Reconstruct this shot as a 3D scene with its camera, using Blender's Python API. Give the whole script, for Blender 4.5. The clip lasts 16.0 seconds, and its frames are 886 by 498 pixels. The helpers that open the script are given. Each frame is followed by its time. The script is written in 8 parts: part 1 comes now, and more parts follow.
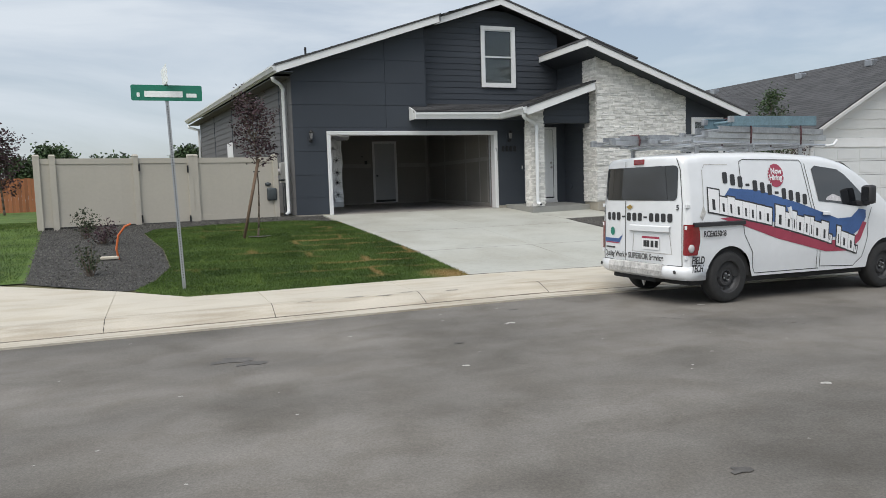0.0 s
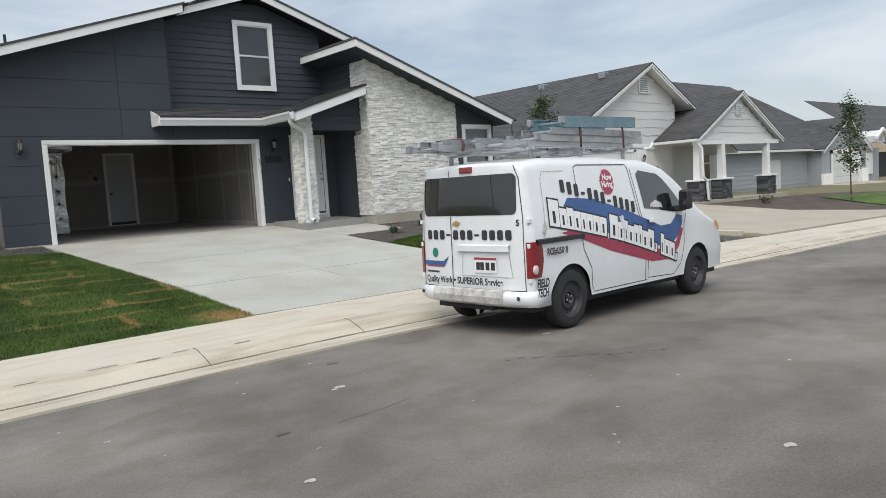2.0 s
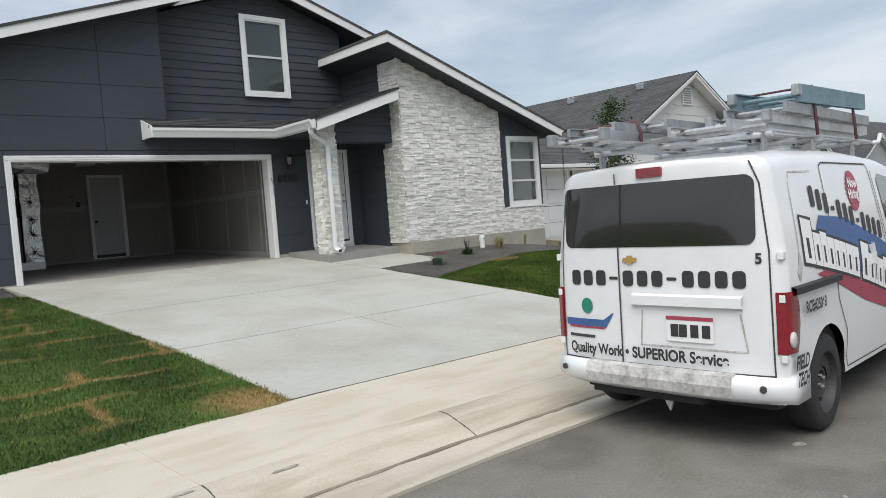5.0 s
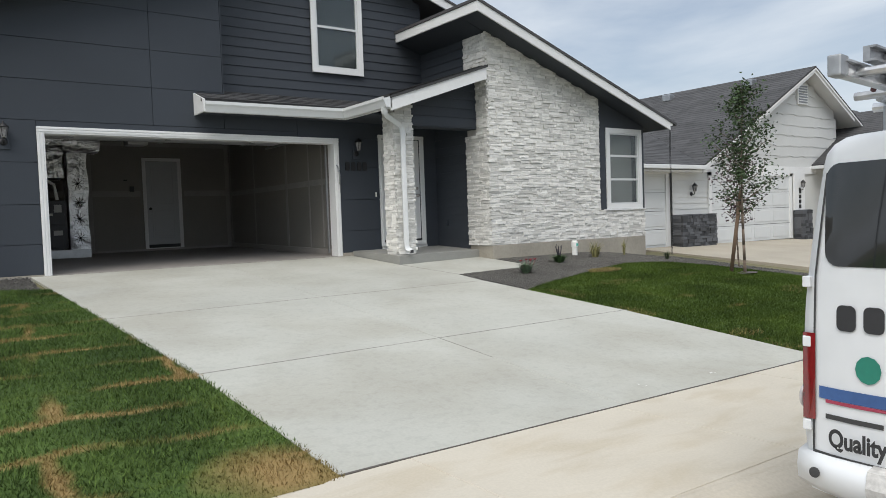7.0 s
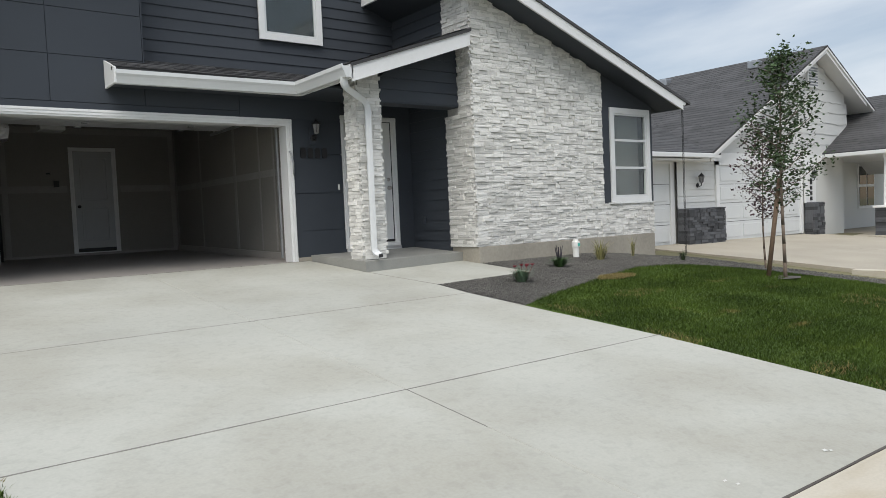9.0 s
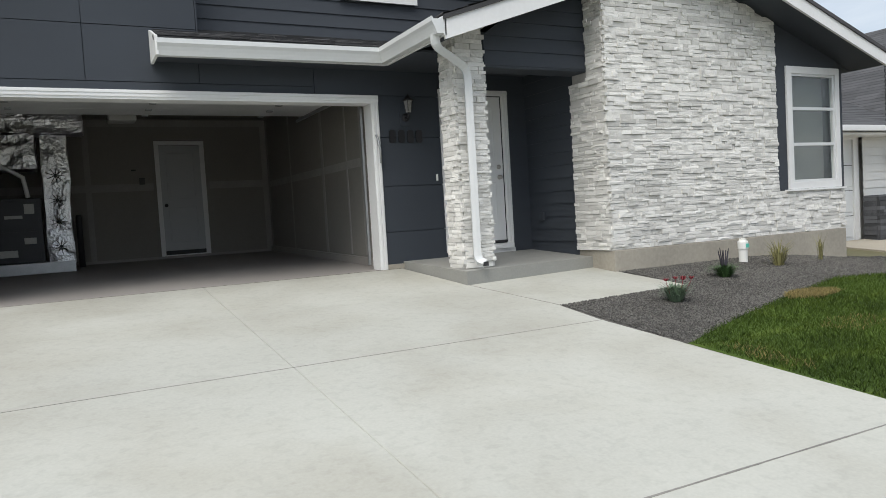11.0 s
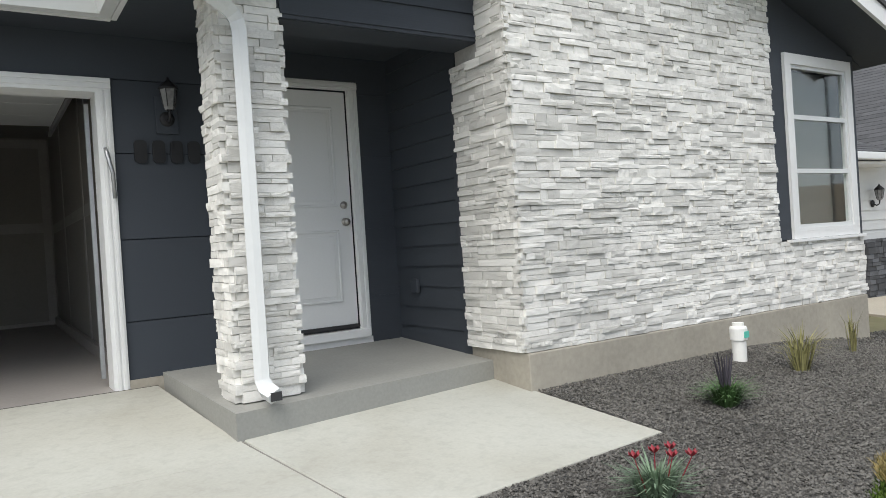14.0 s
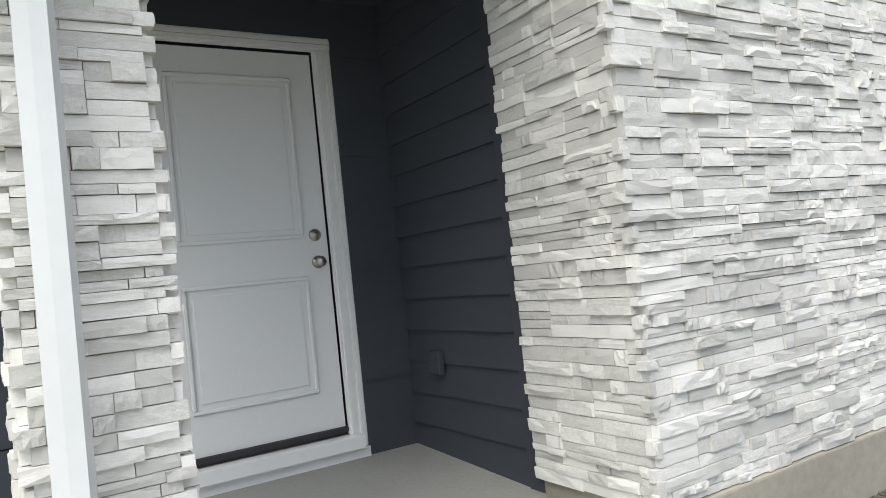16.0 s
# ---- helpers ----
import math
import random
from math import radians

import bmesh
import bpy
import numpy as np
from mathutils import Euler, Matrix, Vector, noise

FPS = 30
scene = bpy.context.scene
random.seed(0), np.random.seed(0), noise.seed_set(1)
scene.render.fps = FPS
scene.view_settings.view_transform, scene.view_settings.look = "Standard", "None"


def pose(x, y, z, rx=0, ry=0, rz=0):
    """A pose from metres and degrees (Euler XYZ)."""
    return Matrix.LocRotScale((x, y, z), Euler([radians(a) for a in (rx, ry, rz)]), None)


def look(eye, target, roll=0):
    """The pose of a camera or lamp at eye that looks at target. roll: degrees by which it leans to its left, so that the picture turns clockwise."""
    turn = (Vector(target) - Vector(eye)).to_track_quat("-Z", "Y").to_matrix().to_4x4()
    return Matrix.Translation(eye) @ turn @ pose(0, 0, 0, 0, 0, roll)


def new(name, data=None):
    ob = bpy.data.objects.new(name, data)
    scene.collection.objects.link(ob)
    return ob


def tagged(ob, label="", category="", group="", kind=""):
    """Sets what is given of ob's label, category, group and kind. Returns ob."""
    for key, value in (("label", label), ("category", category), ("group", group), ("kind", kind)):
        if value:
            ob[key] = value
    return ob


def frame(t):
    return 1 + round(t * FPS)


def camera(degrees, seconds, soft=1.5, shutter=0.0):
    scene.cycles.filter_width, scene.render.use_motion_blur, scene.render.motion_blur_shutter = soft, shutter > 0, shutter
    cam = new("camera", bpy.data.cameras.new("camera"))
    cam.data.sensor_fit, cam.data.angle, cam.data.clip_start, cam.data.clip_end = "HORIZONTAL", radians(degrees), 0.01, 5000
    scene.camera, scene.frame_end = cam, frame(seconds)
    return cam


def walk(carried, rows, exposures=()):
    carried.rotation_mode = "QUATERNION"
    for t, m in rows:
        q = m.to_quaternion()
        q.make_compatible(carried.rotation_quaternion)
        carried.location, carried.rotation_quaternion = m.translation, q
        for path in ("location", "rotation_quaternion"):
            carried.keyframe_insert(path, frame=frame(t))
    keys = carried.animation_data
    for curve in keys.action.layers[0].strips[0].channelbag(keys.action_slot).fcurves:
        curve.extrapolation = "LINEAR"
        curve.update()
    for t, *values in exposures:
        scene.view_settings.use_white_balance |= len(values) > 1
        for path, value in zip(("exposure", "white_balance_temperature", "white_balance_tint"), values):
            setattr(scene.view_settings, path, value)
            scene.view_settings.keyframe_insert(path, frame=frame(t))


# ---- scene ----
cam = camera(63.2, 16.0, soft=0.7)
PATH = [
    (0, (-0.695, 1.072, 1.504), (0.018, 2.932, 1.332), -1.8),
    (0.5, (-0.602, 1.575, 1.54), (0.321, 3.342, 1.379), -2.1),
    (1, (-0.468, 2.056, 1.56), (0.763, 3.624, 1.397), -3.3),
    (1.5, (-0.35, 2.549, 1.574), (1.0, 4.015, 1.408), -3.7),
    (2, (-0.332, 3.104, 1.587), (0.97, 4.612, 1.413), -3.6),
    (2.5, (-0.199, 3.658, 1.586), (1.011, 5.24, 1.395), -3.6),
    (3, (-0.044, 4.252, 1.592), (1.114, 5.87, 1.389), -3.5),
    (3.5, (0.154, 4.76, 1.597), (1.336, 6.361, 1.395), -3.3),
    (5.8, (1.181, 7.018, 1.565), (2.524, 8.5, 1.515), -5.0),
    (6, (1.263, 7.231, 1.542), (2.54, 8.77, 1.488), -4.6),
    (6.5, (1.58, 7.681, 1.517), (2.748, 9.303, 1.447), -3.2),
    (7, (1.947, 8.09, 1.505), (3.124, 9.705, 1.419), -2.0),
    (7.5, (2.379, 8.513, 1.487), (3.615, 10.084, 1.401), -1.7),
    (8, (2.787, 8.898, 1.524), (4.05, 10.447, 1.439), -1.8),
    (8.5, (3.117, 9.382, 1.519), (4.374, 10.936, 1.435), -2.3),
    (9, (3.405, 9.909, 1.496), (4.619, 11.495, 1.399), -2.5),
    (9.5, (3.727, 10.41, 1.554), (4.856, 12.057, 1.448), -2.4),
    (10, (4.09, 10.839, 1.551), (5.111, 12.555, 1.44), -2.4),
    (10.2, (4.231, 11.004, 1.548), (5.203, 12.748, 1.432), -2.3),
    (12.3, (6.059, 13.105, 1.601), (6.965, 14.888, 1.558), -4.1),
    (12.5, (6.252, 13.311, 1.634), (7.187, 15.079, 1.604), -4.1),
    (13, (6.769, 13.764, 1.681), (7.771, 15.495, 1.666), -3.9),
    (13.5, (7.212, 14.278, 1.701), (8.263, 15.979, 1.692), -3.8),
    (14, (7.637, 14.761, 1.734), (8.728, 16.437, 1.723), -3.7),
    (14.5, (8.003, 15.285, 1.779), (9.106, 16.953, 1.767), -4.0),
    (15, (8.331, 15.776, 1.837), (9.428, 17.449, 1.828), -4.7),
    (15.2, (8.477, 15.978, 1.843), (9.559, 17.66, 1.852), -4.9),
    (15.5, (8.654, 16.332, 1.853), (9.721, 18.024, 1.876), -5.4),
    (16, (8.862, 16.843, 1.869), (9.93, 18.533, 1.931), -6.0),
]
EXPOSURES = [(0.0, 0.14), (3.0, 0.19), (9.0, 0.20), (12.5, 0.48), (14.5, 0.55), (16.0, 0.68)]
walk(cam, [(t, look(eye, target, roll)) for t, eye, target, roll in PATH], EXPOSURES)

# ---- sky and sun: a bright overcast day ----
world = bpy.data.worlds.new("sky")
scene.world = world
world.use_nodes = True
wn, wl = world.node_tree.nodes, world.node_tree.links
wn.clear()
w_out, w_bg = wn.new("ShaderNodeOutputWorld"), wn.new("ShaderNodeBackground")
w_sky = wn.new("ShaderNodeTexSky")
w_sky.sky_type = "NISHITA"
w_sky.sun_disc = False
w_sky.sun_elevation, w_sky.sun_rotation = radians(56), radians(233)
w_sky.air_density, w_sky.dust_density = 1.0, 2.0
w_co, w_map, w_cl, w_ramp, w_mix = (wn.new("ShaderNodeTexCoord"), wn.new("ShaderNodeMapping"), wn.new("ShaderNodeTexNoise"),
                                    wn.new("ShaderNodeValToRGB"), wn.new("ShaderNodeMix"))
w_map.inputs["Scale"].default_value = (1.0, 1.0, 3.6)
w_cl.inputs["Scale"].default_value, w_cl.inputs["Detail"].default_value, w_cl.inputs["Roughness"].default_value = 2.1, 7.0, 0.55
w_cl.inputs["Distortion"].default_value = 0.5
w_ramp.color_ramp.elements[0].position, w_ramp.color_ramp.elements[0].color = 0.38, (0.34, 0.34, 0.34, 1)
w_ramp.color_ramp.elements[1].position, w_ramp.color_ramp.elements[1].color = 0.66, (0.92, 0.92, 0.92, 1)
w_mix.data_type = "RGBA"
w_mix.inputs[7].default_value = (6.7, 7.25, 7.85, 1)
wl.new(w_co.outputs["Generated"], w_map.inputs["Vector"])
wl.new(w_map.outputs["Vector"], w_cl.inputs["Vector"])
wl.new(w_cl.outputs["Fac"], w_ramp.inputs["Fac"])
wl.new(w_ramp.outputs["Color"], w_mix.inputs[0])
wl.new(w_sky.outputs["Color"], w_mix.inputs[6])
# an overcast sky grows brighter towards the zenith
w_sep, w_up, w_mul = wn.new("ShaderNodeSeparateXYZ"), wn.new("ShaderNodeMapRange"), wn.new("ShaderNodeVectorMath")
w_up.inputs["From Min"].default_value, w_up.inputs["From Max"].default_value = 0.3, 1.0
w_up.inputs["To Min"].default_value, w_up.inputs["To Max"].default_value = 1.0, 1.6
w_mul.operation = "SCALE"
wl.new(w_co.outputs["Generated"], w_sep.inputs[0])
wl.new(w_sep.outputs["Z"], w_up.inputs["Value"])
wl.new(w_mix.outputs[2], w_mul.inputs[0])
wl.new(w_up.outputs["Result"], w_mul.inputs["Scale"])
wl.new(w_mul.outputs["Vector"], w_bg.inputs["Color"])
w_bg.inputs["Strength"].default_value = 0.1
wl.new(w_bg.outputs["Background"], w_out.inputs["Surface"])
sun = new("sun", bpy.data.lights.new("sun", "SUN"))
sun.data.energy, sun.data.angle, sun.data.color = 2.3, radians(50), (1.0, 0.962, 0.895)
sun.matrix_world = look((-9, 5, 31), (8, 18, 0))


# ---- materials ----
def mat(name, base, rough=0.6, metal=0.0, vary=0.15, big=0.6, fine=40.0, bump=0.15, depth=0.004, tint=None, each=0.0, coat=0.0, spec=0.5, stretch=(1, 1, 1)):
    """A surface with stains at one scale, grain at another, relief, and a shift of tone from piece to piece."""
    m = bpy.data.materials.new(name)
    m.use_nodes = True
    n, l = m.node_tree.nodes, m.node_tree.links
    b = n["Principled BSDF"]
    b.inputs["Roughness"].default_value, b.inputs["Metallic"].default_value = rough, metal
    b.inputs["Coat Weight"].default_value = coat
    b.inputs["Specular IOR Level"].default_value = spec
    co, mp = n.new("ShaderNodeTexCoord"), n.new("ShaderNodeMapping")
    mp.inputs["Scale"].default_value = stretch
    l.new(co.outputs["Object"], mp.inputs["Vector"])
    na, nb = n.new("ShaderNodeTexNoise"), n.new("ShaderNodeTexNoise")
    na.inputs["Scale"].default_value, na.inputs["Detail"].default_value = big, 5
    nb.inputs["Scale"].default_value, nb.inputs["Detail"].default_value = fine, 4
    l.new(mp.outputs["Vector"], na.inputs["Vector"])
    l.new(mp.outputs["Vector"], nb.inputs["Vector"])
    add = n.new("ShaderNodeMath")
    add.operation = "MULTIPLY_ADD"
    add.inputs[1].default_value = 0.6
    l.new(na.outputs["Fac"], add.inputs[0])
    half = n.new("ShaderNodeMath")
    half.operation = "MULTIPLY"
    half.inputs[1].default_value = 0.4
    l.new(nb.outputs["Fac"], half.inputs[0])
    l.new(half.outputs[0], add.inputs[2])
    val = add
    if each:
        oi = n.new("ShaderNodeObjectInfo")
        ge = n.new("ShaderNodeNewGeometry")
        s1, s2 = n.new("ShaderNodeMath"), n.new("ShaderNodeMath")
        s1.operation = "ADD"
        l.new(oi.outputs["Random"], s1.inputs[0])
        l.new(ge.outputs["Random Per Island"], s1.inputs[1])
        fr = n.new("ShaderNodeMath")
        fr.operation = "FRACT"
        l.new(s1.outputs[0], fr.inputs[0])
        s2.operation = "MULTIPLY_ADD"
        s2.inputs[1].default_value = each
        l.new(fr.outputs[0], s2.inputs[0])
        off = n.new("ShaderNodeMath")
        off.operation = "SUBTRACT"
        off.inputs[1].default_value = each / 2
        l.new(add.outputs[0], off.inputs[0])
        l.new(off.outputs[0], s2.inputs[2])
        val = s2
    rp = n.new("ShaderNodeValToRGB")
    e = rp.color_ramp.elements
    lo = [max(0, c * (1 - vary)) for c in base]
    hi = [min(1, c * (1 + vary)) for c in (tint or base)]
    e[0].position, e[0].color = 0.3, (*lo, 1)
    e[1].position, e[1].color = 0.7, (*hi, 1)
    l.new(val.outputs[0], rp.inputs["Fac"])
    l.new(rp.outputs["Color"], b.inputs["Base Color"])
    if bump:
        bp = n.new("ShaderNodeBump")
        bp.inputs["Strength"].default_value, bp.inputs["Distance"].default_value = bump, depth
        l.new(nb.outputs["Fac"], bp.inputs["Height"])
        l.new(bp.outputs["Normal"], b.inputs["Normal"])
    return m


def blotch(m, scale, lo, hi, stretch=(1, 1, 1), detail=6, a=0.35, b=0.65, dirt=(1, 1, 1)):
    """Wide stains over a surface: its tone is multiplied by a soft, uneven pattern."""
    n, l = m.node_tree.nodes, m.node_tree.links
    p = n["Principled BSDF"]
    was = p.inputs["Base Color"].links[0].from_socket
    co, mp, no, rp, mx = (n.new("ShaderNodeTexCoord"), n.new("ShaderNodeMapping"), n.new("ShaderNodeTexNoise"), n.new("ShaderNodeValToRGB"), n.new("ShaderNodeMix"))
    mp.inputs["Scale"].default_value = stretch
    no.inputs["Scale"].default_value, no.inputs["Detail"].default_value, no.inputs["Distortion"].default_value = scale, detail, 0.4
    e = rp.color_ramp.elements
    e[0].position, e[0].color = a, (lo * dirt[0], lo * dirt[1], lo * dirt[2], 1)
    e[1].position, e[1].color = b, (hi, hi, hi, 1)
    mx.data_type, mx.blend_type = "RGBA", "MULTIPLY"
    mx.inputs[0].default_value = 1.0
    l.new(co.outputs["Object"], mp.inputs["Vector"])
    l.new(mp.outputs["Vector"], no.inputs["Vector"])
    l.new(no.outputs["Fac"], rp.inputs["Fac"])
    l.new(was, mx.inputs[6])
    l.new(rp.outputs["Color"], mx.inputs[7])
    l.new(mx.outputs[2], p.inputs["Base Color"])
    return m


def grass_material(name="turf", low_green=(0.043, 0.082, 0.018), high_green=(0.072, 0.116, 0.028)):
    """Laid turf: two greens, with straw-coloured strips where the rolls meet."""
    m = mat(name, low_green, 0.85, vary=0.4, big=1.1, fine=30, bump=0.6, depth=0.02, tint=high_green, each=0.35, spec=0.2)
    n, l = m.node_tree.nodes, m.node_tree.links
    b = n["Principled BSDF"]
    green = b.inputs["Base Color"].links[0].from_socket
    co, mp, wob, sc, br = (n.new("ShaderNodeTexCoord"), n.new("ShaderNodeMapping"), n.new("ShaderNodeTexNoise"), n.new("ShaderNodeVectorMath"),
                           n.new("ShaderNodeTexBrick"))
    wob.inputs["Scale"].default_value, wob.inputs["Detail"].default_value = 1.5, 4
    sc.operation = "MULTIPLY_ADD"
    sc.inputs[1].default_value = (0.55, 0.45, 0.0)
    l.new(co.outputs["Object"], wob.inputs["Vector"])
    l.new(wob.outputs["Color"], sc.inputs[0])
    l.new(co.outputs["Object"], sc.inputs[2])
    br.inputs["Scale"].default_value, br.inputs["Brick Width"].default_value, br.inputs["Row Height"].default_value = 1.0, 1.9, 0.66
    br.inputs["Mortar Size"].default_value, br.inputs["Mortar Smooth"].default_value = 0.085, 0.9
    mp.inputs["Rotation"].default_value = (0, 0, radians(4))
    l.new(sc.outputs["Vector"], mp.inputs["Vector"])
    l.new(mp.outputs["Vector"], br.inputs["Vector"])
    pat, mul = n.new("ShaderNodeTexNoise"), n.new("ShaderNodeMath")
    pat.inputs["Scale"].default_value, pat.inputs["Detail"].default_value = 0.9, 4
    l.new(co.outputs["Object"], pat.inputs["Vector"])
    cut = n.new("ShaderNodeMapRange")
    cut.inputs["From Min"].default_value, cut.inputs["From Max"].default_value = 0.53, 0.68
    sep, side, bias = n.new("ShaderNodeSeparateXYZ"), n.new("ShaderNodeMapRange"), n.new("ShaderNodeMath")
    l.new(co.outputs["Object"], sep.inputs[0])
    side.inputs["From Min"].default_value, side.inputs["From Max"].default_value = 0.2, 2.2
    side.inputs["To Min"].default_value, side.inputs["To Max"].default_value = -0.05, 0.08
    l.new(sep.outputs["X"], side.inputs["Value"])
    low = n.new("ShaderNodeMath")
    low.operation = "LESS_THAN"
    low.inputs[1].default_value = 6.0
    l.new(sep.outputs["X"], low.inputs[0])
    only = n.new("ShaderNodeMath")
    only.operation = "MULTIPLY_ADD"
    drop = n.new("ShaderNodeMath")
    drop.operation = "MULTIPLY_ADD"
    drop.inputs[1].default_value, drop.inputs[2].default_value = 0.10, -0.10
    l.new(low.outputs[0], drop.inputs[0])
    l.new(side.outputs["Result"], only.inputs[0])
    l.new(low.outputs[0], only.inputs[1])
    l.new(drop.outputs[0], only.inputs[2])
    bias.operation = "ADD"
    l.new(pat.outputs["Fac"], bias.inputs[0])
    l.new(only.outputs[0], bias.inputs[1])
    l.new(bias.outputs[0], cut.inputs["Value"])
    # rolls of two shades
    tone, shade = n.new("ShaderNodeMix"), br.outputs["Color"]
    br.inputs["Color1"].default_value, br.inputs["Color2"].default_value, br.inputs["Mortar"].default_value = (0.86, 0.87, 0.84, 1), (1.18, 1.13, 1.1, 1), (1.2, 1.1, 1.0, 1)
    tone.data_type, tone.blend_type = "RGBA", "MULTIPLY"
    tone.inputs[0].default_value = 1.0
    l.new(green, tone.inputs[6])
    l.new(shade, tone.inputs[7])
    green = tone.outputs[2]
    # a dry corner where drive and pavement meet
    far, dry, most = n.new("ShaderNodeVectorMath"), n.new("ShaderNodeMapRange"), n.new("ShaderNodeMath")
    far.operation = "DISTANCE"
    far.inputs[1].default_value = (3.85, 12.1, 0.12)
    l.new(sc.outputs["Vector"], far.inputs[0])
    dry.inputs["From Min"].default_value, dry.inputs["From Max"].default_value = 0.50, 0.14
    l.new(far.outputs["Value"], dry.inputs["Value"])
    most.operation = "MAXIMUM"
    mul.operation = "MULTIPLY"
    l.new(br.outputs["Fac"], mul.inputs[0])
    l.new(cut.outputs["Result"], mul.inputs[1])
    mx = n.new("ShaderNodeMix")
    mx.data_type = "RGBA"
    l.new(mul.outputs[0], most.inputs[0])
    l.new(dry.outputs["Result"], most.inputs[1])
    l.new(most.outputs[0], mx.inputs[0])
    l.new(green, mx.inputs[6])
    mx.inputs[7].default_value = (0.25, 0.175, 0.072, 1)
    l.new(mx.outputs[2], b.inputs["Base Color"])
    return m


def glass_material(name, tone=(0.9, 0.95, 0.95), rough=0.02):
    m = bpy.data.materials.new(name)
    m.use_nodes = True
    b = m.node_tree.nodes["Principled BSDF"]
    b.inputs["Base Color"].default_value = (*tone, 1)
    b.inputs["Transmission Weight"].default_value, b.inputs["Roughness"].default_value, b.inputs["IOR"].default_value = 1.0, rough, 1.45
    return m


M = {}
M["asphalt"] = mat("asphalt", (0.168, 0.156, 0.139), 0.85, vary=0.34, big=0.35, fine=95, bump=0.4, depth=0.006, spec=0.3)
blotch(M["asphalt"], 0.55, 0.74, 1.08, (0.35, 1.0, 1.0), 11, 0.36, 0.62)
blotch(M["asphalt"], 1.9, 0.88, 1.05, (1, 1.3, 1), 12, 0.34, 0.60, (1.0, 0.98, 0.95))
blotch(M["asphalt"], 60.0, 0.90, 1.08, (1, 1, 1), 3, 0.36, 0.66)
blotch(M["asphalt"], 0.9, 0.80, 1.05, (1, 1, 1), 4, 0.30, 0.48, (1.0, 0.99, 0.97))
M["walk_concrete"] = mat("walk_concrete", (0.49, 0.45, 0.375), 0.85, vary=0.10, big=0.9, fine=60, bump=0.25, spec=0.3, each=0.06)
blotch(M["walk_concrete"], 3.0, 0.93, 1.02, (0.5, 1.4, 1), 8, 0.34, 0.52, (1.0, 0.97, 0.92))
M["kerb_concrete"] = mat("kerb_concrete", (0.45, 0.41, 0.34), 0.85, vary=0.14, big=1.4, fine=50, bump=0.35, spec=0.3)
blotch(M["kerb_concrete"], 2.6, 0.80, 1.04, (0.35, 2.5, 2.5), 10, 0.34, 0.55, (1.0, 0.96, 0.90))
M["drive_concrete"] = mat("drive_concrete", (0.384, 0.384, 0.345), 0.78, vary=0.10, big=0.7, fine=50, bump=0.2, spec=0.3, each=0.04)
blotch(M["drive_concrete"], 0.9, 0.92, 1.05, (1, 1, 1), 9, 0.36, 0.6, (1.0, 0.98, 0.95))
blotch(M["drive_concrete"], 14.0, 0.95, 1.02, (1, 1, 1), 6, 0.34, 0.5)
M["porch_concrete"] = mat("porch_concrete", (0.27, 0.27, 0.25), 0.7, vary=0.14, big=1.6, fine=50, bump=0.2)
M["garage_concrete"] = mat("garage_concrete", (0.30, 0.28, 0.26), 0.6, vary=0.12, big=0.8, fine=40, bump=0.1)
M["foundation"] = mat("foundation", (0.33, 0.305, 0.255), 0.85, vary=0.2, big=1.4, fine=25, bump=0.4)
M["joint"] = mat("joint", (0.09, 0.08, 0.07), 0.95, vary=0.3)
M["hairline"] = mat("hairline", (0.19, 0.182, 0.165), 0.95, vary=0.35, big=2.5)
M["grime"] = mat("grime", (0.21, 0.18, 0.142), 0.9, vary=0.4, big=2.5, fine=50)
M["tan_concrete"] = mat("tan_concrete", (0.36, 0.325, 0.262), 0.85, vary=0.14, big=0.8, fine=40, bump=0.2, each=0.08)
M["turf"] = grass_material()
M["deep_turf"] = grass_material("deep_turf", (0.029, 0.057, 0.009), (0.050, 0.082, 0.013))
M["field"] = mat("field", (0.13, 0.12, 0.06), 0.95, vary=0.4, big=0.05, fine=2, bump=0.3, depth=0.05)
M["gravel"] = mat("gravel", (0.101, 0.096, 0.087), 0.9, vary=0.48, big=1.2, fine=45, bump=1.0, depth=0.02, each=0.7)
M["panel"] = mat("panel", (0.033, 0.0405, 0.052), 0.7, vary=0.10, big=0.8, fine=90, bump=0.12, depth=0.002, each=0.10)
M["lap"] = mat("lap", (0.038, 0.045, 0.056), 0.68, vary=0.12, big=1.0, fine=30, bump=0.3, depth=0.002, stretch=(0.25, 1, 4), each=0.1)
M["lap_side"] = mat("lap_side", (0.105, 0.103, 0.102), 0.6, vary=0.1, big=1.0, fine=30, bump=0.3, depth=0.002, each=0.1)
M["trim"] = mat("trim", (0.72, 0.725, 0.72), 0.5, vary=0.05, big=1.5, fine=25, bump=0.05)
M["white_metal"] = mat("white_metal", (0.63, 0.645, 0.645), 0.35, vary=0.04, big=2, fine=20, bump=0.03)
M["door_paint"] = mat("door_paint", (0.70, 0.71, 0.705), 0.45, vary=0.03, big=1, fine=60, bump=0.05)
M["shingle"] = mat("shingle", (0.056, 0.056, 0.058), 0.9, vary=0.28, big=1.5, fine=70, bump=0.7, depth=0.004, each=0.28)
M["stone"] = mat("stone", (0.645, 0.635, 0.60), 0.85, vary=0.10, big=9, fine=38, bump=0.5, depth=0.008, tint=(0.745, 0.735, 0.70), each=0.55)
M["mortar"] = mat("mortar", (0.46, 0.45, 0.43), 0.95, vary=0.2)
# garage drywall and tape: part of the interior's dimness is put into these tones
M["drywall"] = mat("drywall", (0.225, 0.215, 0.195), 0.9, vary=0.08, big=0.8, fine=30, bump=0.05)
